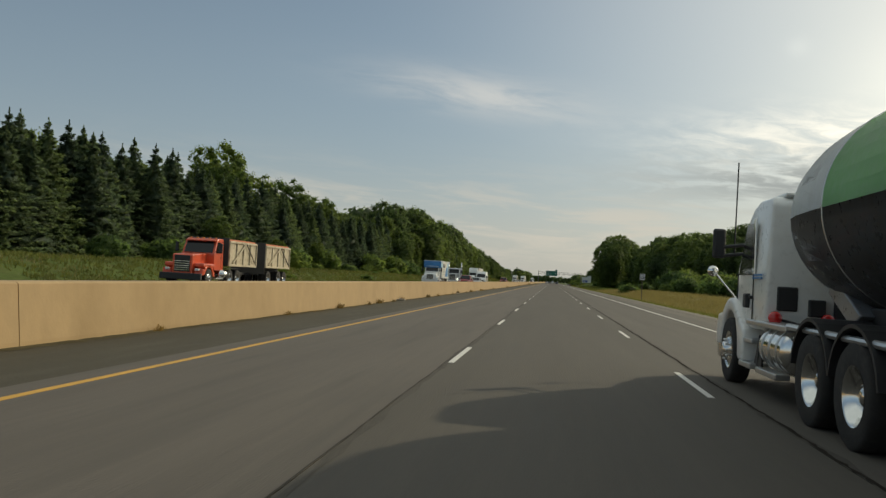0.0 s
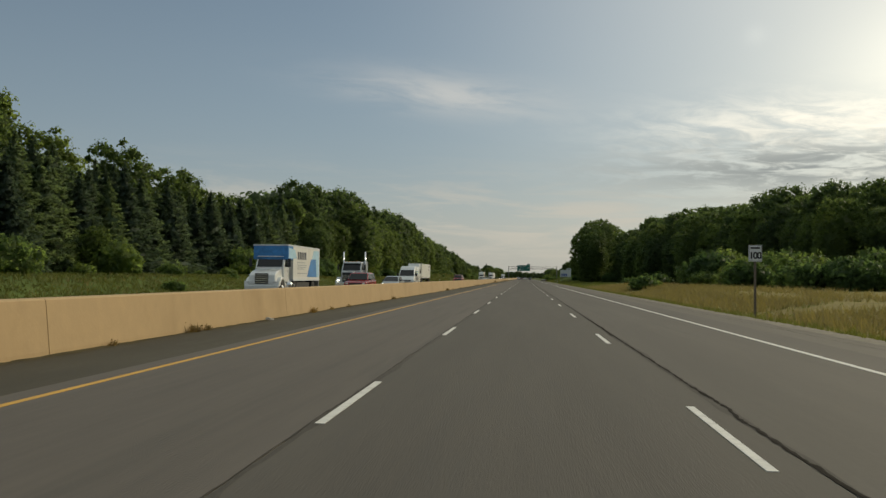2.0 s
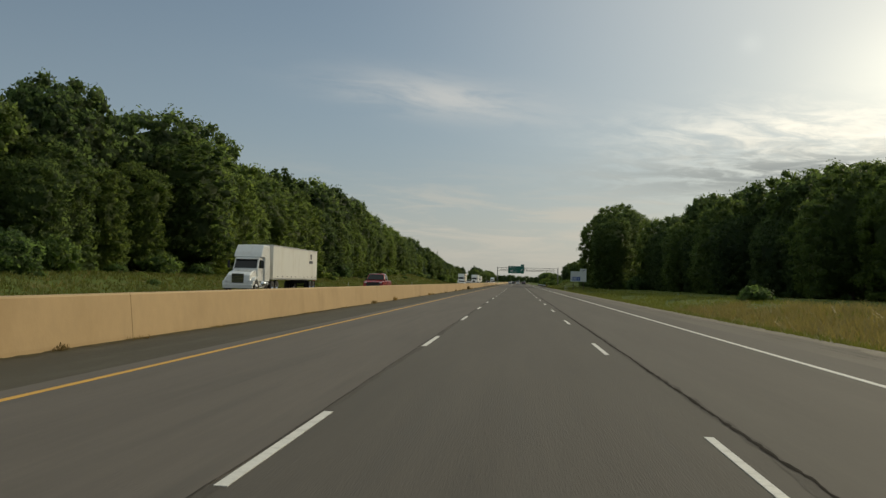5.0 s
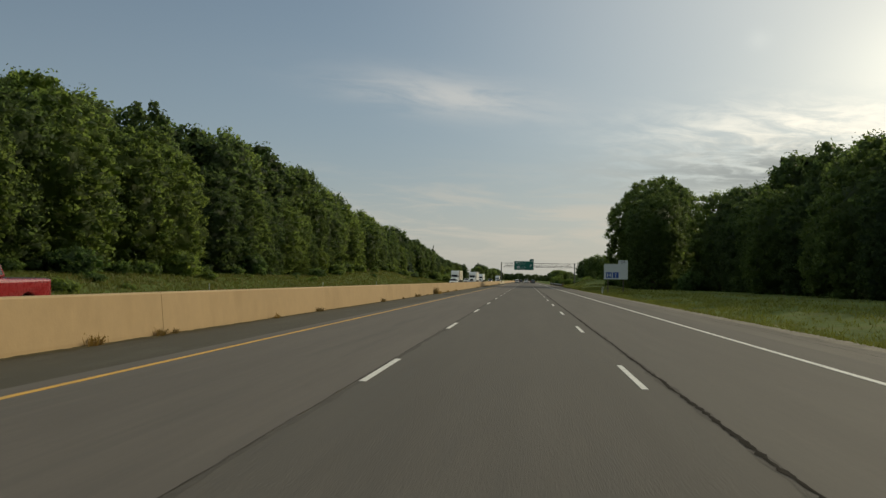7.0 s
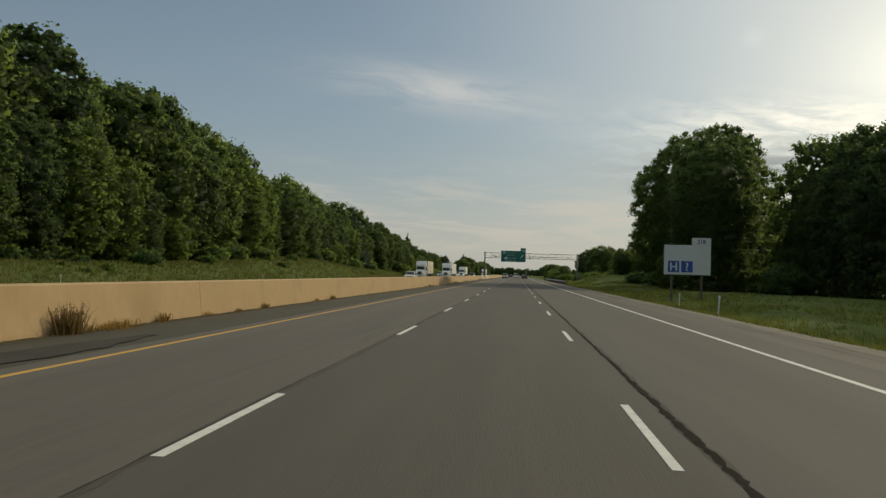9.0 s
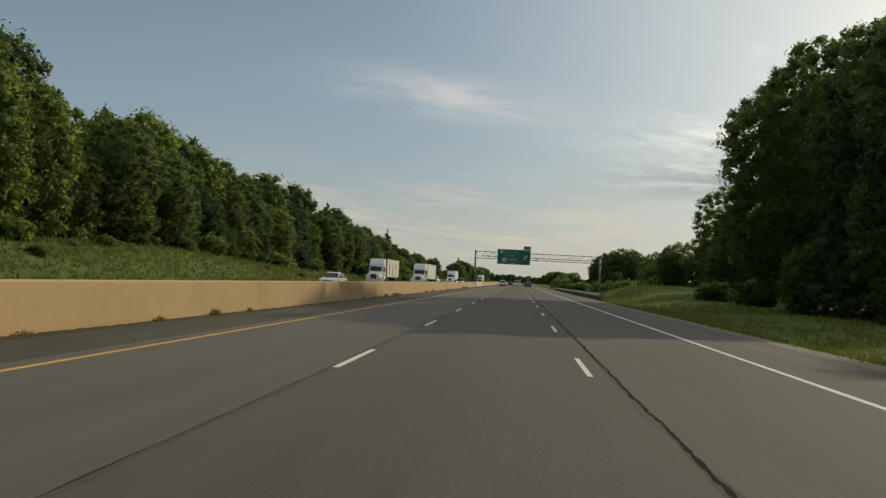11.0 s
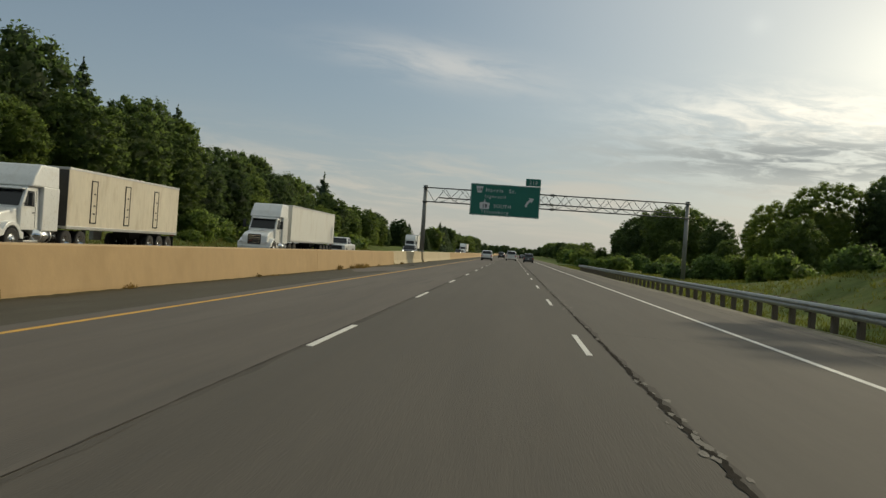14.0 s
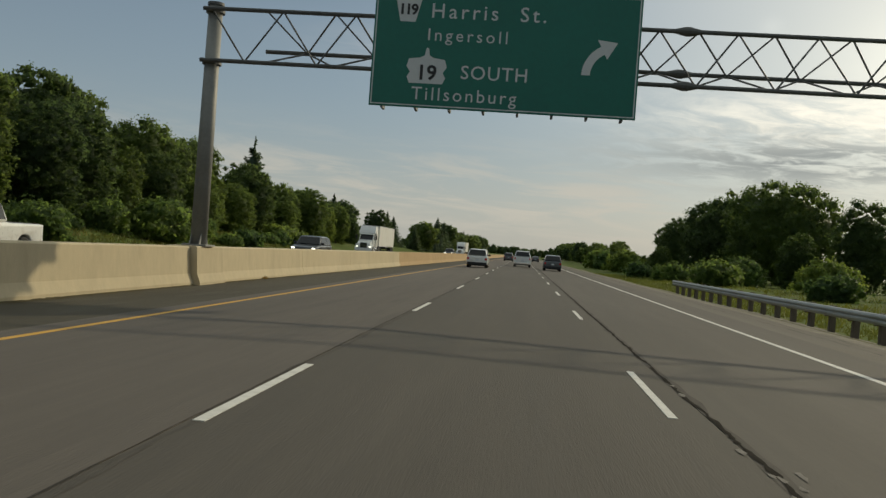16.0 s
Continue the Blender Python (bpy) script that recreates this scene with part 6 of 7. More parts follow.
    part("grille", box(-W * gw, W * gw, fy - 0.05, fy + 0.010, h0 * H - gh, h0 * H - 0.06, 0.03), M["black"], c)
    part("front_bumper", box(-W * 0.47, W * 0.47, fy - 0.10, fy + 0.03, gc + 0.08, gc + 0.26, 0.03), M["black"], c)
    part("rear_bumper", box(-W * 0.47, W * 0.47, -fy - 0.04, -fy + 0.10, gc + 0.10, gc + 0.32, 0.03), M["black" if bed is None else "chrome"], c)
    part("number_plate", box(-0.15, 0.15, -fy - 0.018, -fy + 0.01, gc + 0.46, gc + 0.60), M["sign_white"], c)
    part("underbody", box(-W * 0.40, W * 0.40, -fy + 0.3, fy - 0.3, gc, gc + 0.25), M["black"], c)
    if bed:
        y0, y1 = -fy + 0.08, Y(rb_b) - 0.06
        part("bed_floor", box(-W * 0.42, W * 0.42, y0, y1, zb - 0.012, zb + 0.004), M["black"], c, "dark open load bed")
    for yc in (yr, yf):
        axle(c, W / 2 - 0.01, yc, r, 0.235, "car")
    for s in (-1, 1):
        xs = s * W / 2
        for f in (mid, ws_b + 0.02):
            part("door_seam", box(xs * 0.985 - 0.006, xs * 0.985 + 0.006, Y(f) - 0.008, Y(f) + 0.008, gc + 0.3, zb - 0.06), M["black"], c)
        part("door_handle", box(xs * 0.985 - 0.02, xs * 0.985 + 0.02, Y(mid) + 0.08, Y(mid) + 0.26, zb - 0.16, zb - 0.12, 0.01), M["black"], c)
        part("sill", box(xs - s * 0.06 - 0.03, xs - s * 0.06 + 0.05, yr + r + 0.1, yf - r - 0.1, gc + 0.02, gc + 0.18, 0.02), M["black"], c)
    if at is not None:
        c.matrix_basis = at
    return c


CAR_SHAPES = dict(
    suv=((4.65, 1.86, 1.68, 0.18), (0.52, 0.61), (0.26, 0.40, 0.90, 0.985, 0.63, 0.62)),
    sedan=((4.85, 1.86, 1.46, 0.14), (0.47, 0.59), (0.21, 0.41, 0.70, 0.95, 0.61, 0.66)),
    minivan=((4.95, 1.96, 1.74, 0.16), (0.50, 0.60), (0.22, 0.38, 0.93, 0.985, 0.60, 0.60)),
    pickup=((5.75, 2.03, 1.93, 0.24), (0.56, 0.63), (0.24, 0.35, 0.60, 0.64, 0.64, 0.64)),
)


def car(shape, name, label, category, paint, x, y, away=True, lit=False, group=""):
    """A car whose middle stands at (x, y) on its lane, seen from behind or coming on."""
    d, n, cab = CAR_SHAPES[shape]
    z = road_z(x) if x > -8 else 0.0
    return passenger_car(name, label, category, paint, d, n, cab, lit, pose(x, y, z, 0, 0, 0 if away else 180), True if shape == "pickup" else None, group)


def build_panel_van(x, y):
    """A long high-roof van with a short sloping nose and a printed mark on its sides."""
    c = thing("panel_van", "white high-roof panel van with a blue and green side mark", "van", "oncoming cars")
    L, W, H, r = 6.36, 2.05, 2.72, 0.37
    fy = L / 2
    yf, yr = fy - 1.0, -fy + 1.30
    body = [(fy - 0.03, 0.34), (fy, 0.58), (fy - 0.03, 0.98), (fy - 0.26, 1.20), (fy - 0.86, 1.44), (fy - 1.72, 2.24), (fy - 2.15, 2.60), (fy - 2.62, H), (-fy + 0.30, H - 0.03), (-fy + 0.07, H - 0.16), (-fy, 0.70), (-fy + 0.03, 0.34)]
    for yc in (yr, yf):
        for k in range(9):
            a = math.pi - math.pi * k / 8
            body.append((yc + (r + 0.08) * math.cos(a), max(0.34, r + (r + 0.08) * math.sin(a))))

    def lean(z):
        return 1.0 - 0.13 * max(0.0, (z - 1.25) / 1.45)

    smooth_part("body", pillow(eased(body, 0.12, 1), W / 2, lean, 0.10), M["white_paint"], c)

    def side(z, out=0.005):
        return W / 2 * lean(z) + out

    pane(c, "windscreen", [(-0.90, fy - 0.90, 1.51), (0.90, fy - 0.90, 1.51), (0.80, fy - 1.66, 2.22), (-0.80, fy - 1.66, 2.22)])
    part("front_bumper", box(-W * 0.49, W * 0.49, fy - 0.42, fy + 0.03, 0.30, 0.76, 0.10, 3), M["black"], c, "tall unpainted black bumper")
    g = part("grille", box(-0.62, 0.62, fy - 0.10, fy + 0.012, 0.82, 1.02, 0.03), M["black"], c)
    part("grille_bar", box(-0.56, 0.56, fy + 0.012, fy + 0.024, 0.90, 0.94), M["chrome"], g)
    for k in (-1, 1):
        part("headlight", slab([(k * 0.66, fy - 0.10, 1.06), (k * 0.98, fy - 0.42, 1.08), (k * 0.96, fy - 0.58, 1.34), (k * 0.80, fy - 0.36, 1.24)], 0.03), M["head_lens"], c)
        pane(c, "side_window", [(k * side(1.50), fy - 1.18, 1.50), (k * side(1.50), fy - 2.16, 1.50), (k * side(2.12), fy - 2.16, 2.12), (k * side(2.12), fy - 1.80, 2.12)])
        part("mirror", box(k * 1.17 - 0.11, k * 1.17 + 0.11, fy - 1.36, fy - 1.22, 1.46, 1.86, 0.04), M["black"], c)
        part("door_seam", box(k * side(1.2) - 0.006, k * side(1.2), fy - 2.30, fy - 2.28, 0.50, 2.10), M["black"], c)
        part("door_handle", box(k * side(1.2) - 0.02, k * side(1.2) + 0.02, fy - 2.24, fy - 2.08, 1.22, 1.28, 0.01), M["black"], c)
        part("rub_strip", box(k * side(0.6) - 0.03, k * side(0.6) + 0.012, yr + r + 0.1, yf - r - 0.1, 0.46, 0.64, 0.01), M["white_paint"], c)
        for yc in (yr, yf):
            ring = [(yc + (r + 0.15) * math.cos(a), r + (r + 0.15) * math.sin(a)) for a in np.linspace(0.05, math.pi - 0.05, 12)] + [(yc + (r + 0.07) * math.cos(a), r + (r + 0.07) * math.sin(a)) for a in np.linspace(math.pi - 0.05, 0.05, 12)]
            part("arch_trim", prism(ring, k * side(0.7) - 0.03, k * side(0.7) + 0.012), M["black"], c)
        # the printed mark: blue field with a white bar between green end blocks
        y0, z0, z1 = fy - 2.95, 1.70, 2.10
        for a, b, m, lo, hi in ((0.0, 0.22, "tank_green", z0, z1), (0.26, 1.42, "blue_print", z0, z1), (1.46, 1.68, "tank_green", z0, z1), (0.36, 1.34, "sign_white", z0 + 0.13, z1 - 0.08)):
            o = 0.010 if m == "sign_white" else 0.005
            part("printed_mark", slab([(k * side(lo, o), y0 - a, lo), (k * side(lo, o), y0 - b, lo), (k * side(hi, o), y0 - b, hi), (k * side(hi, o), y0 - a, hi)], 0.006), M[m], c)
        for lift, m in ((0.0, "dark_print"), (0.16, "silver_paint")):
            bm = bmesh.new()
            prev = None
            for t in np.linspace(0, 1, 12):
                yy, zz, w = fy - 2.5 - 3.7 * t, 0.98 + lift + 0.36 * math.sin(t * 1.5), 0.05 * math.sin(math.pi * min(1, t + 0.15)) + 0.008
                cur = [bm.verts.new((k * side(q, 0.006), yy, q)) for q in (zz - w, zz + w)]
                if prev:
                    bm.faces.new((prev[0], prev[1], cur[1], cur[0]))
                prev = cur
            part("stripe", bm, M[m], c)
        part("tail_light", box(k * W * 0.44 - 0.06, k * W * 0.44 + 0.06, -fy - 0.02, -fy + 0.05, 1.0, 1.6, 0.02), M["red_lens"], c)
    part("rear_bumper", box(-W * 0.46, W * 0.46, -fy - 0.05, -fy + 0.12, 0.40, 0.62, 0.03), M["black"], c)
    part("underbody", box(-W * 0.40, W * 0.40, -fy + 0.3, fy - 0.4, 0.22, 0.50), M["black"], c)
    for yc in (yr, yf):
        axle(c, W / 2 - 0.02, yc, r, 0.24, "car")
    c.matrix_basis = pose(x, y, 0, 0, 0, 180)


def tractor(c, paint, x=0.0, fy=0.0, style="aero", roof=3.9, sleeper=1.3, stacks=False, fairing=True, lit=False, drives=2):
    """A lorry's front end: bonnet, cab, sleeper, lamps, tanks and wheels. fy is the bumper's front; it looks along +y."""
    W = 2.44
    hood = 1.75 if style == "aero" else 2.1
    cab_y = fy - hood - 0.05
    back = cab_y - 1.45 - sleeper
    if style == "aero":
        prof = [(fy, 0.55), (fy + 0.02, 0.95), (fy - 0.12, 1.45), (fy - 0.55, 1.68), (cab_y, 1.92), (cab_y - 0.02, 0.55)]
        part("bonnet", prism(prof, -0.98, 0.98, 0.08, 3, lambda z: 1.0 - 0.12 * max(0, z - 1.2)), M[paint], c)
    else:
        prof = [(fy, 0.60), (fy, 1.80), (fy - 0.10, 1.86), (cab_y, 1.98), (cab_y, 0.60)]
        part("bonnet", prism(prof, -0.62, 0.62, 0.05, 2), M[paint], c)
    ay = fy - (0.95 if style == "aero" else 1.05)
    for s in (-1, 1):
        arch = [(ay + 0.98, 0.62), (ay + 0.90, 1.02)] + [(ay + 0.74 * math.cos(a), 0.60 + 0.72 * math.sin(a)) for a in np.linspace(0.5, 2.7, 8)] + [(ay - 0.86, 0.85), (ay - 0.86, 0.55), (ay - 0.62, 0.58)] + [(ay + 0.58 * math.cos(a), 0.55 + 0.58 * math.sin(a)) for a in np.linspace(2.9, 0.25, 9)]
        part("mudguard", prism(arch, s * 0.98 - 0.26, s * 0.98 + 0.26, 0.03), M[paint], c)
        part("headlight", box(s * 0.92 - 0.12, s * 0.92 + 0.12, fy - 0.16, fy + 0.03, 0.90, 1.04, 0.03), M["head_lit" if lit else "head_lens"], c)
        part("step", box(s * 1.02 - 0.18, s * 1.02 + 0.18, cab_y - 1.2, cab_y - 0.05, 0.42, 0.50, 0.01), M["alu"], c)
        tank = part("fuel_tank", rod((s * 0.92, cab_y - 2.6, 0.72), (s * 0.92, cab_y - 1.0, 0.72), 0.31, 24), M["chrome"], c, "", True)
        for k in (0.25, 0.75):
            part("strap", rod((s * 0.92, cab_y - 2.6 + 1.6 * k - 0.03, 0.72), (s * 0.92, cab_y - 2.6 + 1.6 * k + 0.03, 0.72), 0.318, 24), M["alu"], tank)
    part("front_bumper", box(-1.2, 1.2, fy - 0.12, fy + 0.10, 0.38, 0.72, 0.04), M["chrome" if style != "aero" else paint], c)
    g = part("grille", box(-0.48, 0.48, fy - 0.03, fy + 0.045, 0.82, 1.55 if style == "aero" else 1.78, 0.02), M["black"], c)
    for k in range(5):
        part("grille_bar", box(-0.46, 0.46, fy + 0.045, fy + 0.06, 0.90 + k * 0.13, 0.93 + k * 0.13), M["chrome"], g)
    roof_z = 2.92
    cabp = [(cab_y, 0.95), (cab_y + 0.02, 1.95), (cab_y - 0.42, 2.78), (cab_y - 0.60, roof_z), (cab_y - 1.45, roof_z), (cab_y - 1.45, 0.95)]
    part("cab", prism(cabp, -1.06, 1.06, 0.05, 2, lambda z: 1.0 - 0.05 * max(0, z - 1.9)), M[paint], c)
    if sleeper > 0.05:
        part("sleeper", box(-1.2, 1.2, back, cab_y - 1.44, 0.95, roof_z + 0.04, 0.05), M[paint], c)
    if fairing:
        f = [(cab_y - 0.50, roof_z - 0.02), (cab_y - 0.75, roof_z + 0.45), (cab_y - 1.25, roof), (back + 0.02, roof), (back + 0.02, roof_z - 0.02)]
        part("roof_fairing", prism(f, -1.18, 1.18, 0.09, 3, lambda z: 1.0 - 0.06 * max(0, z - 3.2)), M[paint], c)
    wl, wh = 2.02, 2.72
    y_at = lambda z: cab_y + 0.02 - 0.42 * (z - 1.95) / 0.83
    pane(c, "windscreen", [(-0.92, y_at(wl) + 0.016, wl), (0.92, y_at(wl) + 0.016, wl), (0.88, y_at(wh) + 0.016, wh), (-0.88, y_at(wh) + 0.016, wh)])
    for s in (-1, 1):
        x1, x2 = s * 1.062, s * 1.022
        pane(c, "side_window", [(x1, cab_y - 0.20, 2.02), (x1, cab_y - 0.98, 2.02), (x2, cab_y - 0.98, 2.70), (x2, cab_y - 0.50, 2.70)])
        d = part("door_line", box(s * 1.062 - 0.004, s * 1.062 + 0.004, cab_y - 1.10, cab_y - 1.08, 1.05, 2.75), M["black"], c)
        part("door_handle", box(s * 1.07 - 0.015, s * 1.07 + 0.02, cab_y - 1.04, cab_y - 0.90, 1.72, 1.76), M["black"], c)
        part("mirror", box(s * 1.42 - 0.10, s * 1.42 + 0.10, cab_y - 0.15, cab_y - 0.02, 2.02, 2.62, 0.04), M["black"], c)
        part("mirror_arm", rod((s * 1.04, cab_y - 0.2, 2.14), (s * 1.42, cab_y - 0.09, 2.10), 0.025, 6), M["black"], c)
        if stacks:
            part("exhaust_stack", rod((s * 1.16, cab_y - 1.62, 1.1), (s * 1.16, cab_y - 1.62, 4.0), 0.085, 14), M["chrome"], c, "tall chrome exhaust stack", True)
    part("sun_visor", box(-0.95, 0.95, cab_y - 0.42, cab_y - 0.16, 2.74, 2.80, 0.015), M[paint], c)
    for k in range(5):
        part("marker_lamp", box(-0.8 + 0.4 * k - 0.06, -0.8 + 0.4 * k + 0.06, cab_y - 0.74, cab_y - 0.62, roof_z, roof_z + 0.06, 0.015), M["amber_lens"], c)
    end = back - 3.0
    part("chassis_rails", box(-0.45, 0.45, end, fy - 0.4, 0.62, 0.92, 0.01), M["black"], c)
    axle(c, 1.24, ay, 0.52, 0.29, "steer")
    ys = [back - 0.75 - 1.34 * k for k in range(drives)]
    for y in ys:
        axle(c, 1.24, y, 0.52, 0.28, "dish", True)
    for s in (-1, 1):
        part("rear_mudguard", box(s * 0.95 - 0.28, s * 0.95 + 0.28, ys[-1] - 0.5, ys[0] + 0.5, 1.10, 1.13, 0.01), M["black"], c)
    return back, ys


def trailer_van(c, front, length, top, mat, axles=2, ribs=0, rails=True):
    """A box trailer behind a tractor, with rails, doors, wheels and landing legs."""
    y0, y1 = front - length, front
    b = part("trailer_body", box(-1.30, 1.30, y0, y1, 1.18, top, 0.02), M[mat], c)
    part("top_rail", box(-1.315, 1.315, y0 - 0.005, y1 + 0.005, top - 0.10, top + 0.012, 0.01), M["alu"], b)
    part("bottom_rail", box(-1.315, 1.315, y0 - 0.005, y1 + 0.005, 1.10, 1.26, 0.01), M["alu"], b)
    n = int(length / 1.22)
    for k in range(1, n):
        y = y0 + length * k / n
        for s in (-1, 1):
            part("panel_joint", box(s * 1.3004 - 0.001, s * 1.3004 + 0.001, y - 0.006, y + 0.006, 1.26, top - 0.10), M[mat], b)
    for s in (-1, 1):
        part("rear_door", box(s * 0.64 - 0.60, s * 0.64 + 0.60, y0 - 0.03, y0, 1.26, top - 0.10, 0.008), M[mat], b)
        part("landing_leg", box(s * 0.8 - 0.07, s * 0.8 + 0.07, y1 - 2.7, y1 - 2.5, 0.35, 1.15, 0.01), M["black"], b)
        part("mud_flap", box(s * 0.95 - 0.3, s * 0.95 + 0.3, y0 + 0.32, y0 + 0.34, 0.25, 1.0), M["black"], b)
        part("tail_light", box(s * 1.0 - 0.12, s * 1.0 + 0.12, y0 - 0.04, y0, 1.02, 1.12), M["red_lens"], b)
    part("bogie", box(-0.5, 0.5, y0 + 0.5, y0 + 1.4 * axles + 0.6, 0.75, 1.18), M["black"], c)
    part("bumper_bar", box(-1.1, 1.1, y0 - 0.02, y0 + 0.08, 0.45, 0.58, 0.01), M["black"], c)
    for k in range(axles):
        axle(c, 1.28, y0 + 1.15 + 1.3 * k, 0.50, 0.27, "dish", True)
    return b


def semi_truck(x, y, label, paint, trailer, top=4.1, length=16.0, lit=False, axles=2, details=None, style="aero", roof=3.95):
    c = thing("semi_truck", label, "truck", "oncoming trucks")
    back, ys = tractor(c, paint, 0, 0, style, roof, 1.35, False, style == "aero", lit)
    b = trailer_van(c, back - 0.55, length, top, trailer, axles)
    if details:
        details(c, b, back - 0.55, length, top)
    c.matrix_basis = pose(x, y, 0.0, 0, 0, 180)
    return c


def side_doors(c, b, front, length, top):
    """Framed side doors along the box, with a ridge and a worn dark front wall."""
    for k in (0.12, 0.40, 0.68):
        for s in (-1, 1):
            y = front - length * k - 0.9
            d = part("side_door", box(s * 1.304 - 0.014, s * 1.304 + 0.014, y - 0.28, y + 0.28, 1.5, top - 0.50, 0.006), M["trailer_cream"], b)
            fr = bmesh.new()
            for a in (-0.30, 0.26):
                box(s * 1.315 - 0.02, s * 1.315 + 0.02, y + a, y + a + 0.05, 1.46, top - 0.46, bm=fr)
            for z in (1.44, top - 0.50):
                box(s * 1.315 - 0.02, s * 1.315 + 0.02, y - 0.30, y + 0.31, z, z + 0.05, bm=fr)
            part("door_frame", fr, M["tarp"], d)
            for z in (1.9, 2.3, 2.9):
                part("latch", box(s * 1.33 - 0.02, s * 1.33 + 0.02, y - 0.10, y + 0.04, z, z + 0.07), M["black"], d)
    part("front_wall", box(-1.28, 1.28, front + 0.003, front + 0.03, 1.25, top - 0.12), M["tarp"], b, "dark weathered front wall")
    part("side_box", box(1.05, 1.32, front - length * 0.62, front - length * 0.55, 0.55, 1.05, 0.02), M["sign_white"], b)


def logo_bars(c, b, front, length, top):
    """A dark mark of two rows of plain bars near the trailer's back."""
    y = front - length + 2.2
    for s in (-1, 1):
        for dy, w, z, h in ((0.55, 0.22, 3.15, 0.5), (0.15, 0.3, 3.15, 0.5)):
            part("mark_bar", box(s * 1.306 - 0.004, s * 1.306 + 0.004, y + dy - w / 2, y + dy + w / 2, z, z + h), M["dark_print"], b)
        part("mark_bar", box(s * 1.306 - 0.004, s * 1.306 + 0.004, y - 0.35, y + 1.05, 2.72, 3.0), M["dark_print"], b)
        for k in range(10):
            part("side_lamp", box(s * 1.32 - 0.01, s * 1.32 + 0.01, front - length + 0.6 + k * 1.5, front - length + 0.85 + k * 1.5, 1.36, 1.42), M["dark_print"], b)


def build_dump_truck(x, y):
    c = thing("dump_truck", "orange dump truck with a worn cream box, pulling a trailer", "truck", "oncoming trucks")
    back, ys = tractor(c, "orange_paint", 0, 0, "long", 3.0, 0.0, False, False, False, 2)
    part("wing", box(-1.24, 1.24, -1.9, -0.25, 1.10, 1.36, 0.10, 3), M["orange_paint"], c, "broad orange front wings")
    part("front_bumper", box(-1.28, 1.28, 0.02, 0.24, 0.35, 0.74, 0.04), M["black"], c, "heavy black front bumper")

    def tipper(y1, y0, z0, z1, parent):
        t = part("tipper_box", box(-1.26, 1.26, y0, y1, z0, z1, 0.03), M["dirty_cream"], parent, "worn cream steel tipper box")
        n = 4
        for s in (-1, 1):
            part("top_rail", box(s * 1.29 - 0.05, s * 1.29 + 0.05, y0, y1, z1 - 0.12, z1 + 0.02, 0.02), M["dirty_cream"], t)
            part("bottom_rail", box(s * 1.29 - 0.05, s * 1.29 + 0.05, y0, y1, z0, z0 + 0.14, 0.02), M["dirty_cream"], t)
            for k in range(n + 1):
                yy = y0 + (y1 - y0) * k / n
                part("rib", box(s * 1.29 - 0.05, s * 1.29 + 0.05, yy - 0.05, yy + 0.05, z0, z1, 0.01), M["dirty_cream"], t)
            part("tarp_strap", rod((s * 1.36, y1 - 0.5, z0 + 0.2), (s * 1.36, (y0 + y1) / 2 - 0.3, z1 - 0.05), 0.05, 6), M["dirty_cream"], t)
            part("tarp_strap", rod((s * 1.36, y0 + 0.4, z0 + 0.3), (s * 1.36, (y0 + y1) / 2 - 0.3, z1 - 0.05), 0.035, 6), M["tarp"], t)
        part("tarp", box(-1.22, 1.22, y0 + 0.05, y1 - 0.05, z1 - 0.02, z1 + 0.12, 0.05), M["orange_tarp"], t, "orange tarpaulin roll")
        part("front_wall", box(-1.24, 1.24, y1, y1 + 0.05, z0, z1 + 0.18, 0.02), M["tarp"], t, "dark front board")
        return t

    tipper(back - 0.35, back - 5.2, 1.25, 2.85, c)
    part("draw_bar", box(-0.12, 0.12, back - 7.4, back - 4.2, 0.70, 0.86), M["black"], c)
    t0 = back - 7.2
    part("trailer_front", box(-1.24, 1.24, t0 + 0.0, t0 + 0.06, 0.8, 3.0), M["tarp"], c)
    tipper(t0, t0 - 5.4, 1.25, 2.85, c)
    part("chassis_rails", box(-0.45, 0.45, t0 - 5.3, t0, 0.7, 1.25), M["black"], c)
    for k in (0.9, 3.2, 4.5):
        axle(c, 1.25, t0 - k, 0.52, 0.28, "dish", True)
    c.matrix_basis = pose(x, y, 0, 0, 0, 180)
    return c


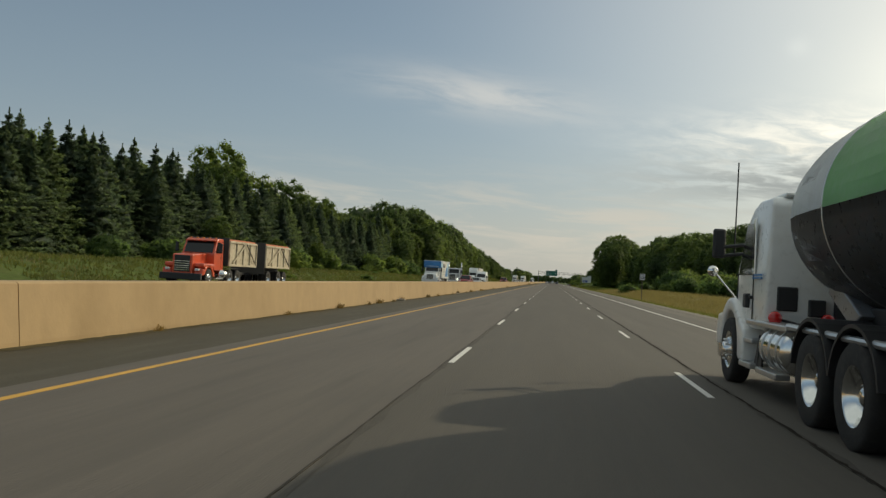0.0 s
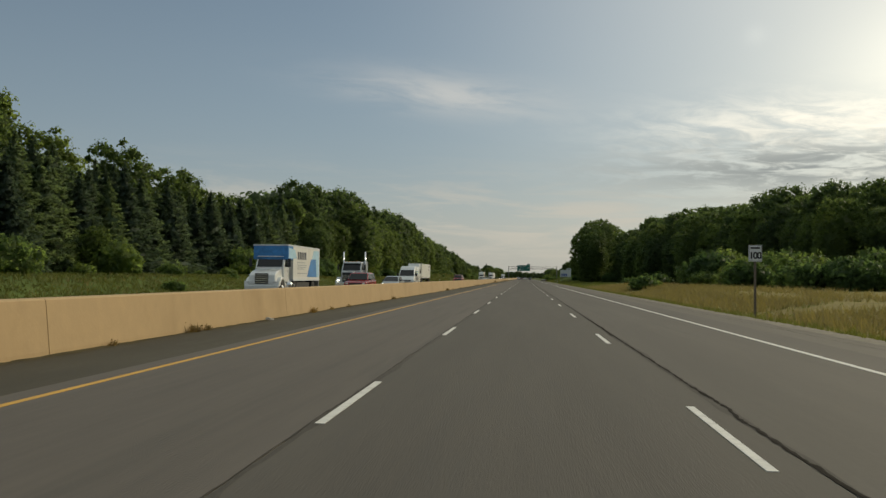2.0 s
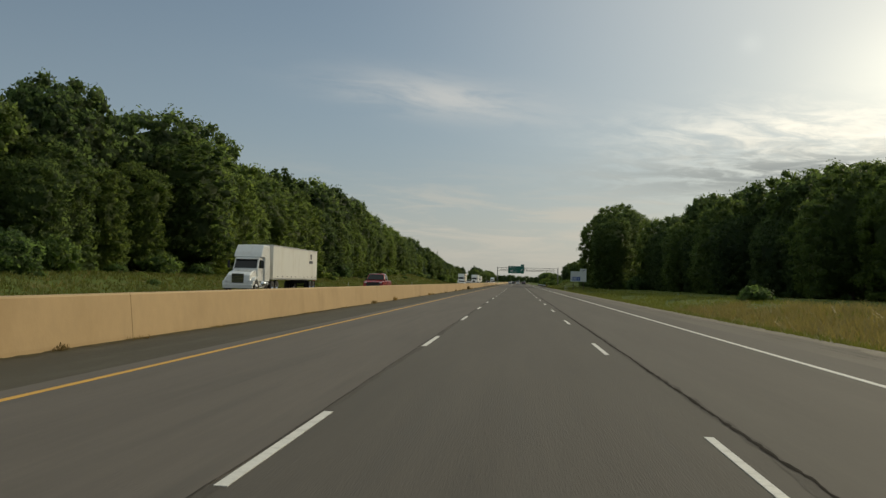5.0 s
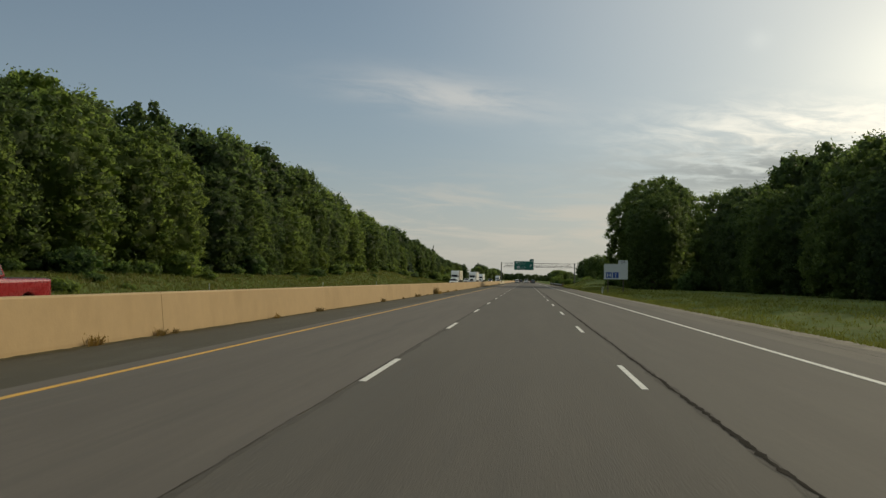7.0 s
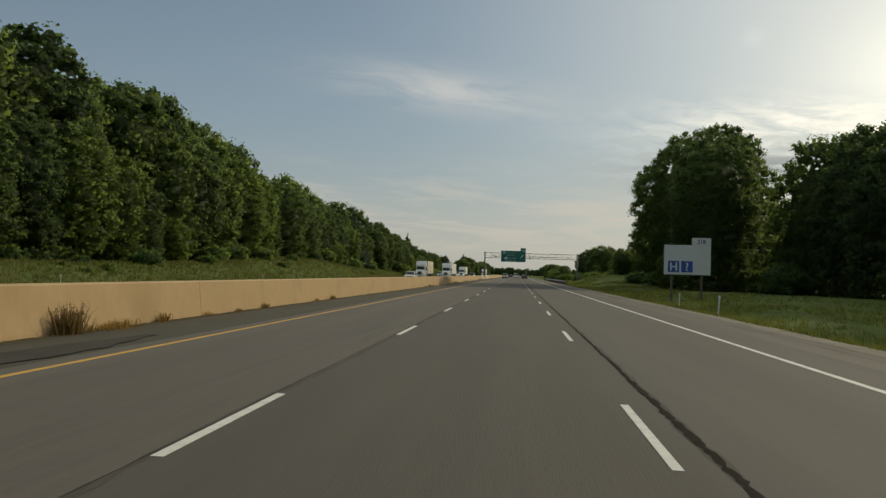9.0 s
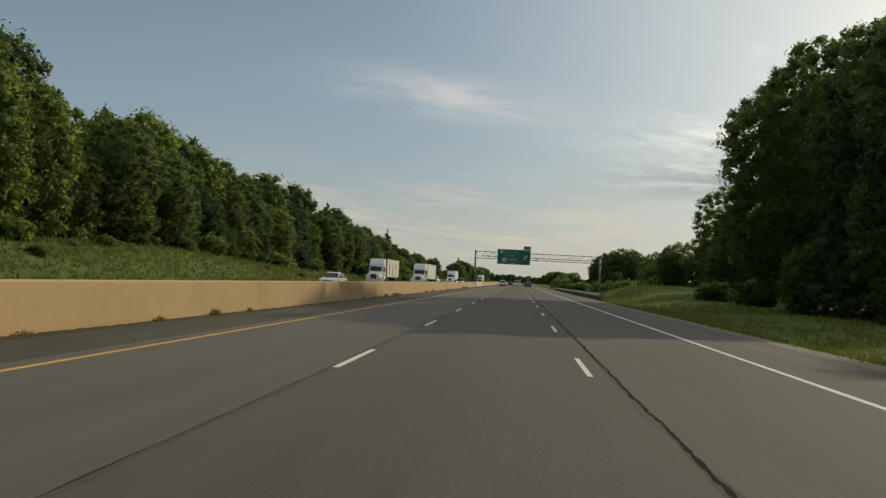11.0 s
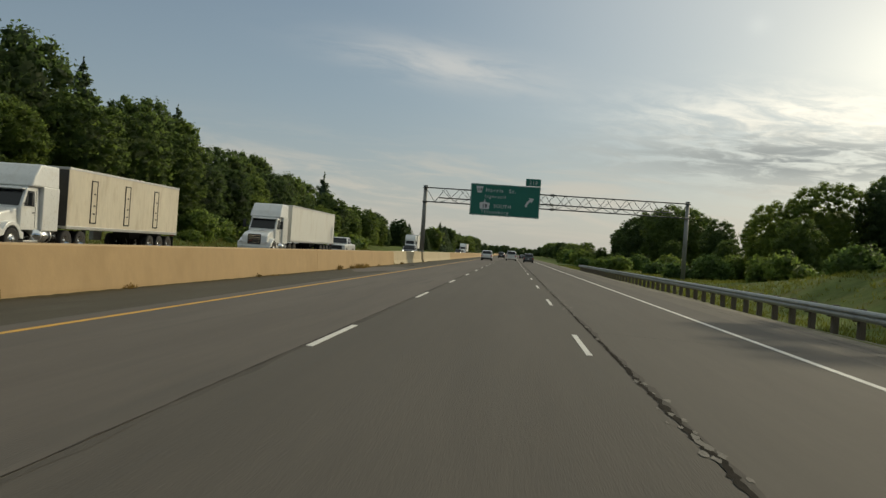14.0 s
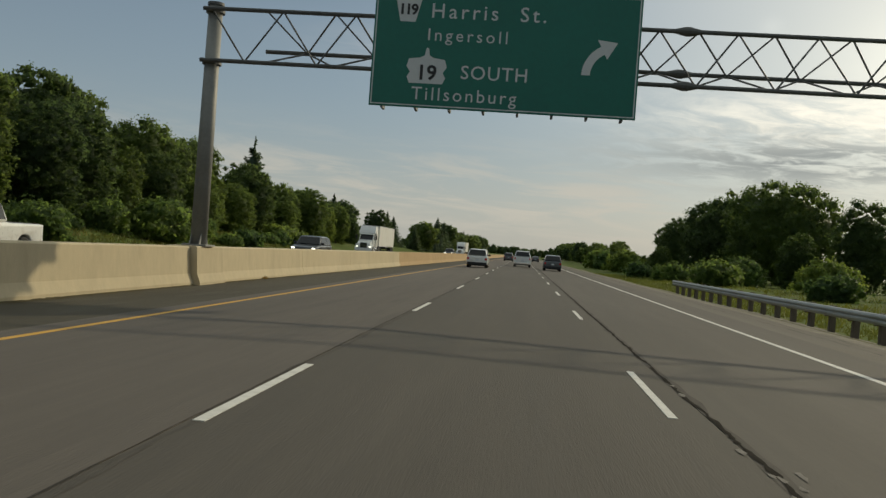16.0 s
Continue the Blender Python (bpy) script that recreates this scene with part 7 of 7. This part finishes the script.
def build_box_truck(x, y):
    c = thing("box_truck", "white box truck with blue printed sides", "truck", "oncoming trucks")
    back, ys = tractor(c, "white_paint", 0, 0, "aero", 2.9, 0.0, False, False, False, 1)
    f, L, top = back - 0.15, 7.9, 3.62
    b = part("cargo_box", box(-1.28, 1.28, f - L, f, 1.10, top, 0.03), M["trailer_white"], c)
    part("overhang", box(-1.28, 1.28, f, f + 1.35, 2.55, top, 0.05), M["blue_print"], b, "blue printed overhang above the cab")
    part("rail", box(-1.30, 1.30, f - L, f + 1.36, top - 0.09, top + 0.015, 0.01), M["sign_white"], b)
    part("rail", box(-1.30, 1.30, f - L, f, 1.02, 1.16, 0.01), M["sign_white"], b)
    for s in (-1, 1):
        xs = s * 1.286
        part("print", slab([(xs, f - L + 0.25, 1.3), (xs, f - 4.6, 1.3), (xs, f - 5.9, 3.4), (xs, f - L + 0.25, 3.4)], 0.008), M["pale_blue"], b, "pale blue printed landscape")
        part("print", slab([(xs + s * 0.004, f - 6.9, 1.3), (xs + s * 0.004, f - 3.9, 1.3), (xs + s * 0.004, f - 5.1, 2.7), (xs + s * 0.004, f - 6.6, 2.7)], 0.008), M["blue_print"], b)
        part("print", slab([(xs, f + 1.2, 2.66), (xs, f - 0.9, 2.66), (xs, f - 0.4, 3.3), (xs, f + 1.2, 3.4)], 0.008), M["pale_blue"], b)
        for k in range(5):
            yy = f - 1.35 - 0.52 * k
            part("mark_bar", box(xs - 0.006, xs + 0.006, yy - 0.19, yy + 0.17, 2.62, 3.18), M["dark_print"], b)
        for k, (w, z) in enumerate(((2.2, 2.36), (2.7, 2.16), (2.4, 2.02), (1.9, 1.88), (2.9, 1.55))):
            part("text_bar", box(xs - 0.005, xs + 0.005, f - 1.1 - w, f - 1.1, z, z + 0.055), M["silver_paint"], b)
    part("tail_lift", box(-1.2, 1.2, f - L - 0.25, f - L - 0.02, 0.55, 1.05, 0.02), M["alu"], c)
    part("chassis_rails", box(-0.45, 0.45, f - L + 0.2, f, 0.70, 1.05), M["black"], c)
    part("side_guard", box(-1.1, 1.1, f - L + 2.6, f - 1.6, 0.45, 0.9, 0.02), M["black"], c)
    axle(c, 1.22, f - L + 1.9, 0.50, 0.27, "dish", True)
    c.matrix_basis = pose(x, y, 0, 0, 0, 180)


def build_bobtail(x, y):
    c = thing("tractor_unit", "pale long-nosed tractor unit with two chrome stacks", "truck", "oncoming trucks")
    tractor(c, "silver_paint", 0, 0, "long", 3.1, 1.5, True, False, True)
    part("deck_plate", box(-0.5, 0.5, -8.0, -6.0, 0.93, 0.97), M["alu"], c)
    c.matrix_basis = pose(x, y, 0, 0, 0, 180)
    return c


def build_tanker(x, y):
    """The tank lorry in the slow lane; y is its front bumper."""
    c = thing("tank_truck", "white tractor with a white, green and dark tank trailer", "truck")
    cab_y, low_y = -1.10, -1.85
    # bonnet, wings and cab
    prof = [(0.0, 0.50), (0.03, 0.95), (-0.08, 1.32), (-0.35, 1.58), (cab_y, 1.80), (cab_y, 0.55)]
    part("bonnet", prism(prof, -1.0, 1.0, 0.12, 4, lambda z: 1.0 - 0.22 * max(0, z - 0.95)), M["white_paint"], c, "", True)
    ay = -0.98
    for s in (-1, 1):
        arch = [(ay + 1.00, 0.55), (ay + 1.02, 0.80), (ay + 0.92, 1.08)] + [(ay + 0.80 * math.cos(a), 0.56 + 0.80 * math.sin(a)) for a in np.linspace(0.75, 2.35, 9)] + [(ay - 0.80, 1.00), (ay - 0.98, 0.90), (ay - 0.98, 0.42), (ay - 0.70, 0.42)] + [(ay + 0.62 * math.cos(a), 0.53 + 0.62 * math.sin(a)) for a in np.linspace(3.25, 0.05, 14)]
        w = part("mudguard", prism(arch, s * 0.97 - 0.27, s * 0.97 + 0.27, 0.05, 3), M["white_paint"], c, "rounded white front wing", True)
        part("vent", box(s * 1.13 - 0.08, s * 1.13 + 0.075, ay - 0.96, ay - 0.74, 1.22, 1.44, 0.03), M["black"], c)
        part("headlight", box(s * 0.92 - 0.16, s * 0.92 + 0.20, -0.20, 0.01, 0.86, 1.10, 0.05), M["head_lens"], c)
        wheel(c, s * (1.25 - 0.14), ay, 0.52, 0.28, "steer")
    part("front_bumper", box(-1.2, 1.2, -0.15, 0.12, 0.32, 0.62, 0.06), M["chrome"], c)
    part("grille", box(-0.5, 0.5, -0.06, 0.04, 0.70, 1.40, 0.03), M["black"], c)
    cab_back = cab_y - 1.70
    cabp = [(cab_y + 0.10, 0.92), (cab_y + 0.08, 1.82), (cab_y - 0.40, 2.58), (cab_y - 0.58, 2.76), (cab_y - 0.85, 2.86), (cab_back + 0.12, 2.84), (cab_back, 2.74), (cab_back, 0.92)]
    part("cab", prism(cabp, -1.15, 1.15, 0.07, 3, lambda z: 1.0 - 0.03 * max(0, z - 1.7) - 0.5 * max(0, z - 2.72)), M["white_paint"], c, "white day cab", True)
    part("roof_cap", box(-0.90, 0.90, cab_back + 0.05, cab_y - 0.75, 2.83, 2.90, 0.03), M["white_paint"], c)
    y_at = lambda z: cab_y + 0.08 - 0.54 * (z - 1.82) / 0.76
    pane(c, "windscreen", [(-0.90, y_at(1.88) + 0.02, 1.88), (0.90, y_at(1.88) + 0.02, 1.88), (0.86, y_at(2.52) + 0.02, 2.52), (-0.86, y_at(2.52) + 0.02, 2.52)])
    for s in (-1, 1):
        def sx(z):
            return s * (1.15 * (1 - 0.03 * max(0, z - 1.7)) + 0.006)
        pane(c, "side_window", [(sx(1.72), cab_y - 0.10, 1.72), (sx(1.72), cab_y - 0.92, 1.72), (sx(2.5), cab_y - 0.92, 2.5), (sx(2.5), cab_y - 0.46, 2.5)])
        for yy in (cab_y - 0.02, cab_y - 1.05):
            part("door_seam", box(sx(1.5) - 0.006, sx(1.5) + 0.006, yy - 0.012, yy + 0.012, 0.98, 1.75), M["black"], c)
        part("window_trim", box(sx(2.1) - 0.02, sx(2.1) + 0.006, cab_y - 1.08, cab_y - 0.94, 1.72, 2.56, 0.006), M["chrome"], c)
        for dz in (0.0, 0.045):
            part("blue_stripe", box(sx(1.6) - 0.004, sx(1.6) + 0.006, cab_back + 0.16, cab_y - 0.98, 1.66 + dz, 1.685 + dz), M["blue_print"], c)
        part("door_handle", box(sx(1.4) - 0.02, sx(1.4) + 0.03, cab_y - 0.98, cab_y - 0.78, 1.36, 1.41, 0.01), M["black"], c)
        # twin mirrors on arms
        part("mirror", box(s * 1.46 - 0.10, s * 1.46 + 0.10, cab_y + 0.02, cab_y + 0.12, 1.98, 2.46, 0.04), M["black"], c, "tall black door mirror")
        for z in (2.16, 2.02):
            part("mirror_arm", rod((s * 1.06, cab_y - 0.12, z + 0.05), (s * 1.44, cab_y + 0.08, z), 0.028, 8), M["black"], c)
        part("spot_mirror", lathe([(0, -0.06), (0.05, -0.05), (0.085, -0.02), (0.09, 0.0), (0, 0.0)], (s * 1.46, cab_y + 0.50, 1.78), "y", 18), M["chrome"], c, "round chrome spot mirror", True)
        part("spot_mirror_arm", rod((s * 1.44, cab_y + 0.52, 1.78), (s * 1.06, cab_y + 0.36, 1.30), 0.016, 8), M["chrome"], c)
        # steps and tanks under the cab
        part("step", box(s * 1.10 - 0.16, s * 1.10 + 0.13, low_y - 0.72, low_y - 0.02, 0.36, 0.44, 0.015), M["alu"], c)
        part("step", box(s * 1.08 - 0.14, s * 1.08 + 0.12, low_y - 0.60, low_y - 0.06, 0.72, 0.78, 0.015), M["alu"], c)
        part("step", box(s * 1.12 - 0.10, s * 1.12 + 0.10, low_y - 1.95, low_y - 0.90, 0.34, 0.42, 0.015), M["alu"], c)
        for yy in (low_y - 0.78, low_y - 1.0):
            part("step_gusset", prism([(yy, 0.40), (yy + 0.22, 0.40), (yy - 0.06, 0.86)], s * 1.15 - 0.015, s * 1.15 + 0.015), M["black"], c)
        tank = part("fuel_tank", lathe([(0, -0.60), (0.27, -0.60), (0.305, -0.56), (0.31, -0.5), (0.31, 0.5), (0.305, 0.56), (0.27, 0.60), (0, 0.60)], (s * 0.92, low_y - 1.62, 0.72), "y", 28), M["chrome"], c, "polished round fuel tank", True)
        for k in (-0.36, 0.0, 0.36):
            part("strap", lathe([(0.312, -0.03), (0.320, -0.025), (0.320, 0.025), (0.312, 0.03)], (s * 0.92, low_y - 1.62 + k, 0.72), "y", 28), M["alu"], tank)
        part("side_skirt", box(s * 1.0 - 0.2, s * 1.0 + 0.1, low_y - 2.3, low_y - 0.1, 0.98, 1.06, 0.02), M["alu"], c)
    part("aerial", rod((-1.22, cab_y + 0.05, 2.05), (-1.20, cab_y + 0.10, 3.55), 0.012, 6), M["black"], c)
    # fittings on the cab's back wall
    part("back_panel", box(-0.98, -0.70, cab_back - 0.03, cab_back + 0.004, 1.22, 1.56, 0.02), M["black"], c)
    part("back_box", box(-0.56, -0.34, cab_back - 0.10, cab_back, 1.16, 1.40, 0.02), M["black"], c)
    part("back_box", box(-0.22, -0.02, cab_back - 0.12, cab_back, 1.14, 1.42, 0.02), M["black"], c)
    for xx in (-1.02, -0.32):
        part("air_coupling", lathe([(0, -0.06), (0.08, -0.06), (0.095, 0.0), (0.08, 0.06), (0, 0.06)], (xx, cab_back - 0.12, 1.12), "y", 14), M["red_lens"], c, "red air coupling", True)
    part("air_hose", rod((-0.95, cab_back - 0.06, 1.10), (-0.3, cab_back - 0.9, 0.94), 0.02, 6), M["black"], c)
    part("roof_horn", lathe([(0.03, -0.2), (0.035, 0.1), (0.07, 0.2)], (0.3, cab_back + 0.5, 2.98), "y", 12), M["chrome"], c, "", True)
    part("roof_horn_bracket", box(0.22, 0.38, cab_back + 0.36, cab_back + 0.44, 2.88, 2.99), M["chrome"], c)
    part("roof_lamp", box(-0.2, 0.0, cab_back + 0.25, cab_back + 0.45, 2.88, 3.0, 0.02), M["alu"], c)
    # chassis, drive axles and guards
    part("chassis_rails", box(-0.45, 0.45, -8.6, -0.6, 0.60, 0.90, 0.01), M["black"], c)
    part("deck", box(-0.55, 0.55, -5.4, cab_back - 0.05, 0.90, 0.94), M["black"], c, "dark deck behind the cab")
    for yy in (-5.30, -6.66):
        axle(c, 1.25, yy, 0.52, 0.28, "dish", True)
        for s in (-1, 1):
            g = [(yy + 0.70 * math.cos(a), 0.55 + 0.66 * math.sin(a)) for a in np.linspace(0.15, 3.0, 12)] + [(yy + 0.66 * math.cos(a), 0.55 + 0.62 * math.sin(a)) for a in np.linspace(3.0, 0.15, 12)]
            part("rear_mudguard", prism(g, s * 0.95 - 0.31, s * 0.95 + 0.31), M["black"], c)
    # the tank, in painted rings; the lower halves have shade and reflection painted in
    z, r = 2.45, 1.20
    rings = ((-3.32, -3.42, 0.35, 0.62, "tank_white"), (-3.42, -3.60, 0.62, 0.79, "tank_white"), (-3.60, -3.94, 0.79, 0.90, "tank_white"), (-3.94, -4.50, 0.90, 0.968, "tank_white"), (-4.50, -5.2, 0.968, 0.996, "tank_white"), (-5.2, -5.62, 0.996, 1.0, "tank_white"), (-5.62, -9.5, 1.0, 1.0, "tank_green"), (-9.5, -13.6, 1.0, 1.0, "tank_white"))

    def ring_part(y0, y1, r0, r1, a0, a1, mat, n=18, name="tank_shell", label=""):
        bm = bmesh.new()
        rows = []
        for yy, rr in ((y0, r0), (y1, r1)):
            rows.append([bm.verts.new((1.06 * r * rr * math.cos(a), yy, z + r * rr * math.sin(a))) for a in np.linspace(a0, a1, n)])
        for i in range(n - 1):
            bm.faces.new((rows[0][i], rows[1][i], rows[1][i + 1], rows[0][i + 1]))
        bmesh.ops.solidify(bm, geom=bm.faces[:], thickness=0.02)
        return part(name, bm, M[mat], c, label, True)

    part("tank_core", lathe([(0, -13.7), (0.9, -13.6), (1.05, -13.3), (1.10, -5.7), (1.06, -5.1), (0.95, -4.68), (0.78, -4.40), (0.40, -4.10), (0, -4.02)], (0, 0, z), "y", 32), M["tank_white"], c, "", True)
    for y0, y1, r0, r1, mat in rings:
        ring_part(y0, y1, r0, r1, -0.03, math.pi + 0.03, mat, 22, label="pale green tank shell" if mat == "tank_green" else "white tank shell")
        ring_part(y0, y1, r0, r1, math.pi + 0.03, 2 * math.pi - 0.03, "tank_shade_and_plate", 26, label="lower half of the tank, painted dark for shade and reflection")
    for yy in (-5.62, -7.6, -9.5, -11.5):
        part("tank_band", lathe([(1.002, -0.012), (1.008, -0.009), (1.008, 0.009), (1.002, 0.012)], (0, 0, 0), "y", 48), M["alu"], c, at=Matrix.Translation((0, yy, z)) @ Matrix.Diagonal((1.06 * r, 1, r, 1)))
    part("side_rail", rod((-1.18, -4.2, 1.06), (-1.24, -13.0, 1.02), 0.04, 8), M["alu"], c, "pale pipe rail along the tank's foot")
    part("side_rail", rod((1.18, -4.2, 1.06), (1.24, -13.0, 1.02), 0.04, 8), M["alu"], c)
    part("tank_support", box(-0.6, 0.6, -9.0, -5.2, 1.04, 1.36, 0.03), M["black"], c)
    part("kingpin_plate", prism([(-4.25, 1.50), (-4.40, 1.72), (-5.4, 1.26), (-5.1, 1.12)], -0.75, 0.75, 0.02), M["tank_shade_and_plate"], c, "dark angled plate under the tank's nose")
    part("tank_frame", box(-0.5, 0.5, -13.4, -5.0, 0.92, 1.05), M["black"], c)
    part("sub_frame", box(-1.15, 1.15, -8.4, -5.0, 0.98, 1.04), M["black"], c)
    part("manway", lathe([(0, 0), (0.5, 0), (0.5, 0.2), (0.4, 0.26), (0, 0.26)], (0, -7.3, z + r - 0.02), "z", 20), M["alu"], c)
    for s in (-1, 1):
        part("walkway_rail", rod((s * 0.55, -6.4, z + r + 0.42), (s * 0.55, -10.5, z + r + 0.42), 0.03, 8), M["alu"], c)
        part("walkway_leg", rod((s * 0.55, -6.4, z + r + 0.42), (s * 0.55, -6.15, z + r - 0.16), 0.03, 8), M["alu"], c)
        part("walkway_leg", rod((s * 0.55, -10.5, z + r + 0.42), (s * 0.55, -10.5, z + r - 0.16), 0.03, 8), M["alu"], c)
        part("hose_tube", rod((s * 1.1, -7.6, 0.85), (s * 1.1, -12.0, 0.85), 0.10, 12), M["alu"], c)
        part("warning_placard", slab([(s * 1.2, -8.0, 0.62), (s * 1.2, -8.2, 0.82), (s * 1.2, -8.0, 1.02), (s * 1.2, -7.8, 0.82)], 0.02), M["red_lens"], c)
    for yy in (-11.9, -13.2):
        axle(c, 1.25, yy, 0.52, 0.28, "dish", True)
    part("bogie", box(-0.5, 0.5, -13.6, -11.2, 0.6, 0.95), M["black"], c)
    c.matrix_basis = pose(x, y, road_z(x), 0, 0, 0)
    return c


# coming the other way, behind the barrier
build_dump_truck(-21.9, 42.0)
build_box_truck(-18.1, 117.6)
car("minivan", "car", "red people carrier with dark windows", "car", "red_paint", -14.4, 134.2, False, False, "oncoming cars")
build_bobtail(-18.1, 145.8)
car("sedan", "car", "silver saloon car with lit lamps", "car", "silver_paint", -14.4, 152.6, False, True, "oncoming cars")
build_panel_van(-14.4, 165.6)
semi_truck(-21.9, 224.0, "white semi-trailer truck with small dark marks", "white_paint", "trailer_white", 4.05, 15.6, False, 2, logo_bars)
car("pickup", "pickup_truck", "red crew-cab pickup truck", "pickup", "red_paint", -14.4, 246.0, False, False, "oncoming cars")
car("sedan", "car", "white saloon car with a low roof", "car", "white_paint", -18.1, 440.2, False, False, "oncoming cars")
semi_truck(-21.9, 486.0, "white tractor with a worn cream box trailer and side doors", "white_paint", "trailer_cream", 4.05, 13.2, False, 3, side_doors)
semi_truck(-18.1, 512.5, "white semi-trailer truck with a plain white box", "white_paint", "trailer_white", 4.0, 15.8, False, 4)
car("pickup", "pickup_truck", "white crew-cab pickup truck", "pickup", "white_paint", -18.1, 543.8, False, False, "oncoming cars")
car("suv", "car", "white sport utility car", "car", "white_paint", -21.9, 540.0, False, False, "oncoming cars")
car("suv", "car", "dark grey sport utility car with lit lamps", "car", "grey_paint", -14.4, 575.5, False, True, "oncoming cars")
semi_truck(-21.9, 634.0, "white semi-trailer truck with a tall white box", "white_paint", "trailer_white", 4.1, 14.0, True, 2)
car("suv", "car", "dark grey sport utility car with lit lamps", "car", "grey_paint", -14.4, 688.0, False, True, "oncoming cars")
semi_truck(-18.1, 766.0, "white semi-trailer truck far down the road", "white_paint", "trailer_white", 4.0, 12.0, False, 2)
# going the same way
build_tanker(3.78, 9.98)
car("suv", "car", "white sport utility car seen from behind", "car", "white_paint", -3.6, 594.0, True, False, "traffic ahead")
car("pickup", "pickup_truck", "white pickup truck seen from behind", "pickup", "white_paint", 0.40, 620.0, True, False, "traffic ahead")
car("suv", "car", "dark grey estate car seen from behind", "car", "grey_paint", 3.6, 609.0, True, False, "traffic ahead")
car("suv", "car", "dark grey sport utility car far ahead", "car", "grey_paint", -2.4, 690.0, True, False, "traffic ahead")
car("sedan", "car", "dark grey car far ahead in the slow lane", "car", "grey_paint", 3.8, 738.0, True, False, "traffic ahead")
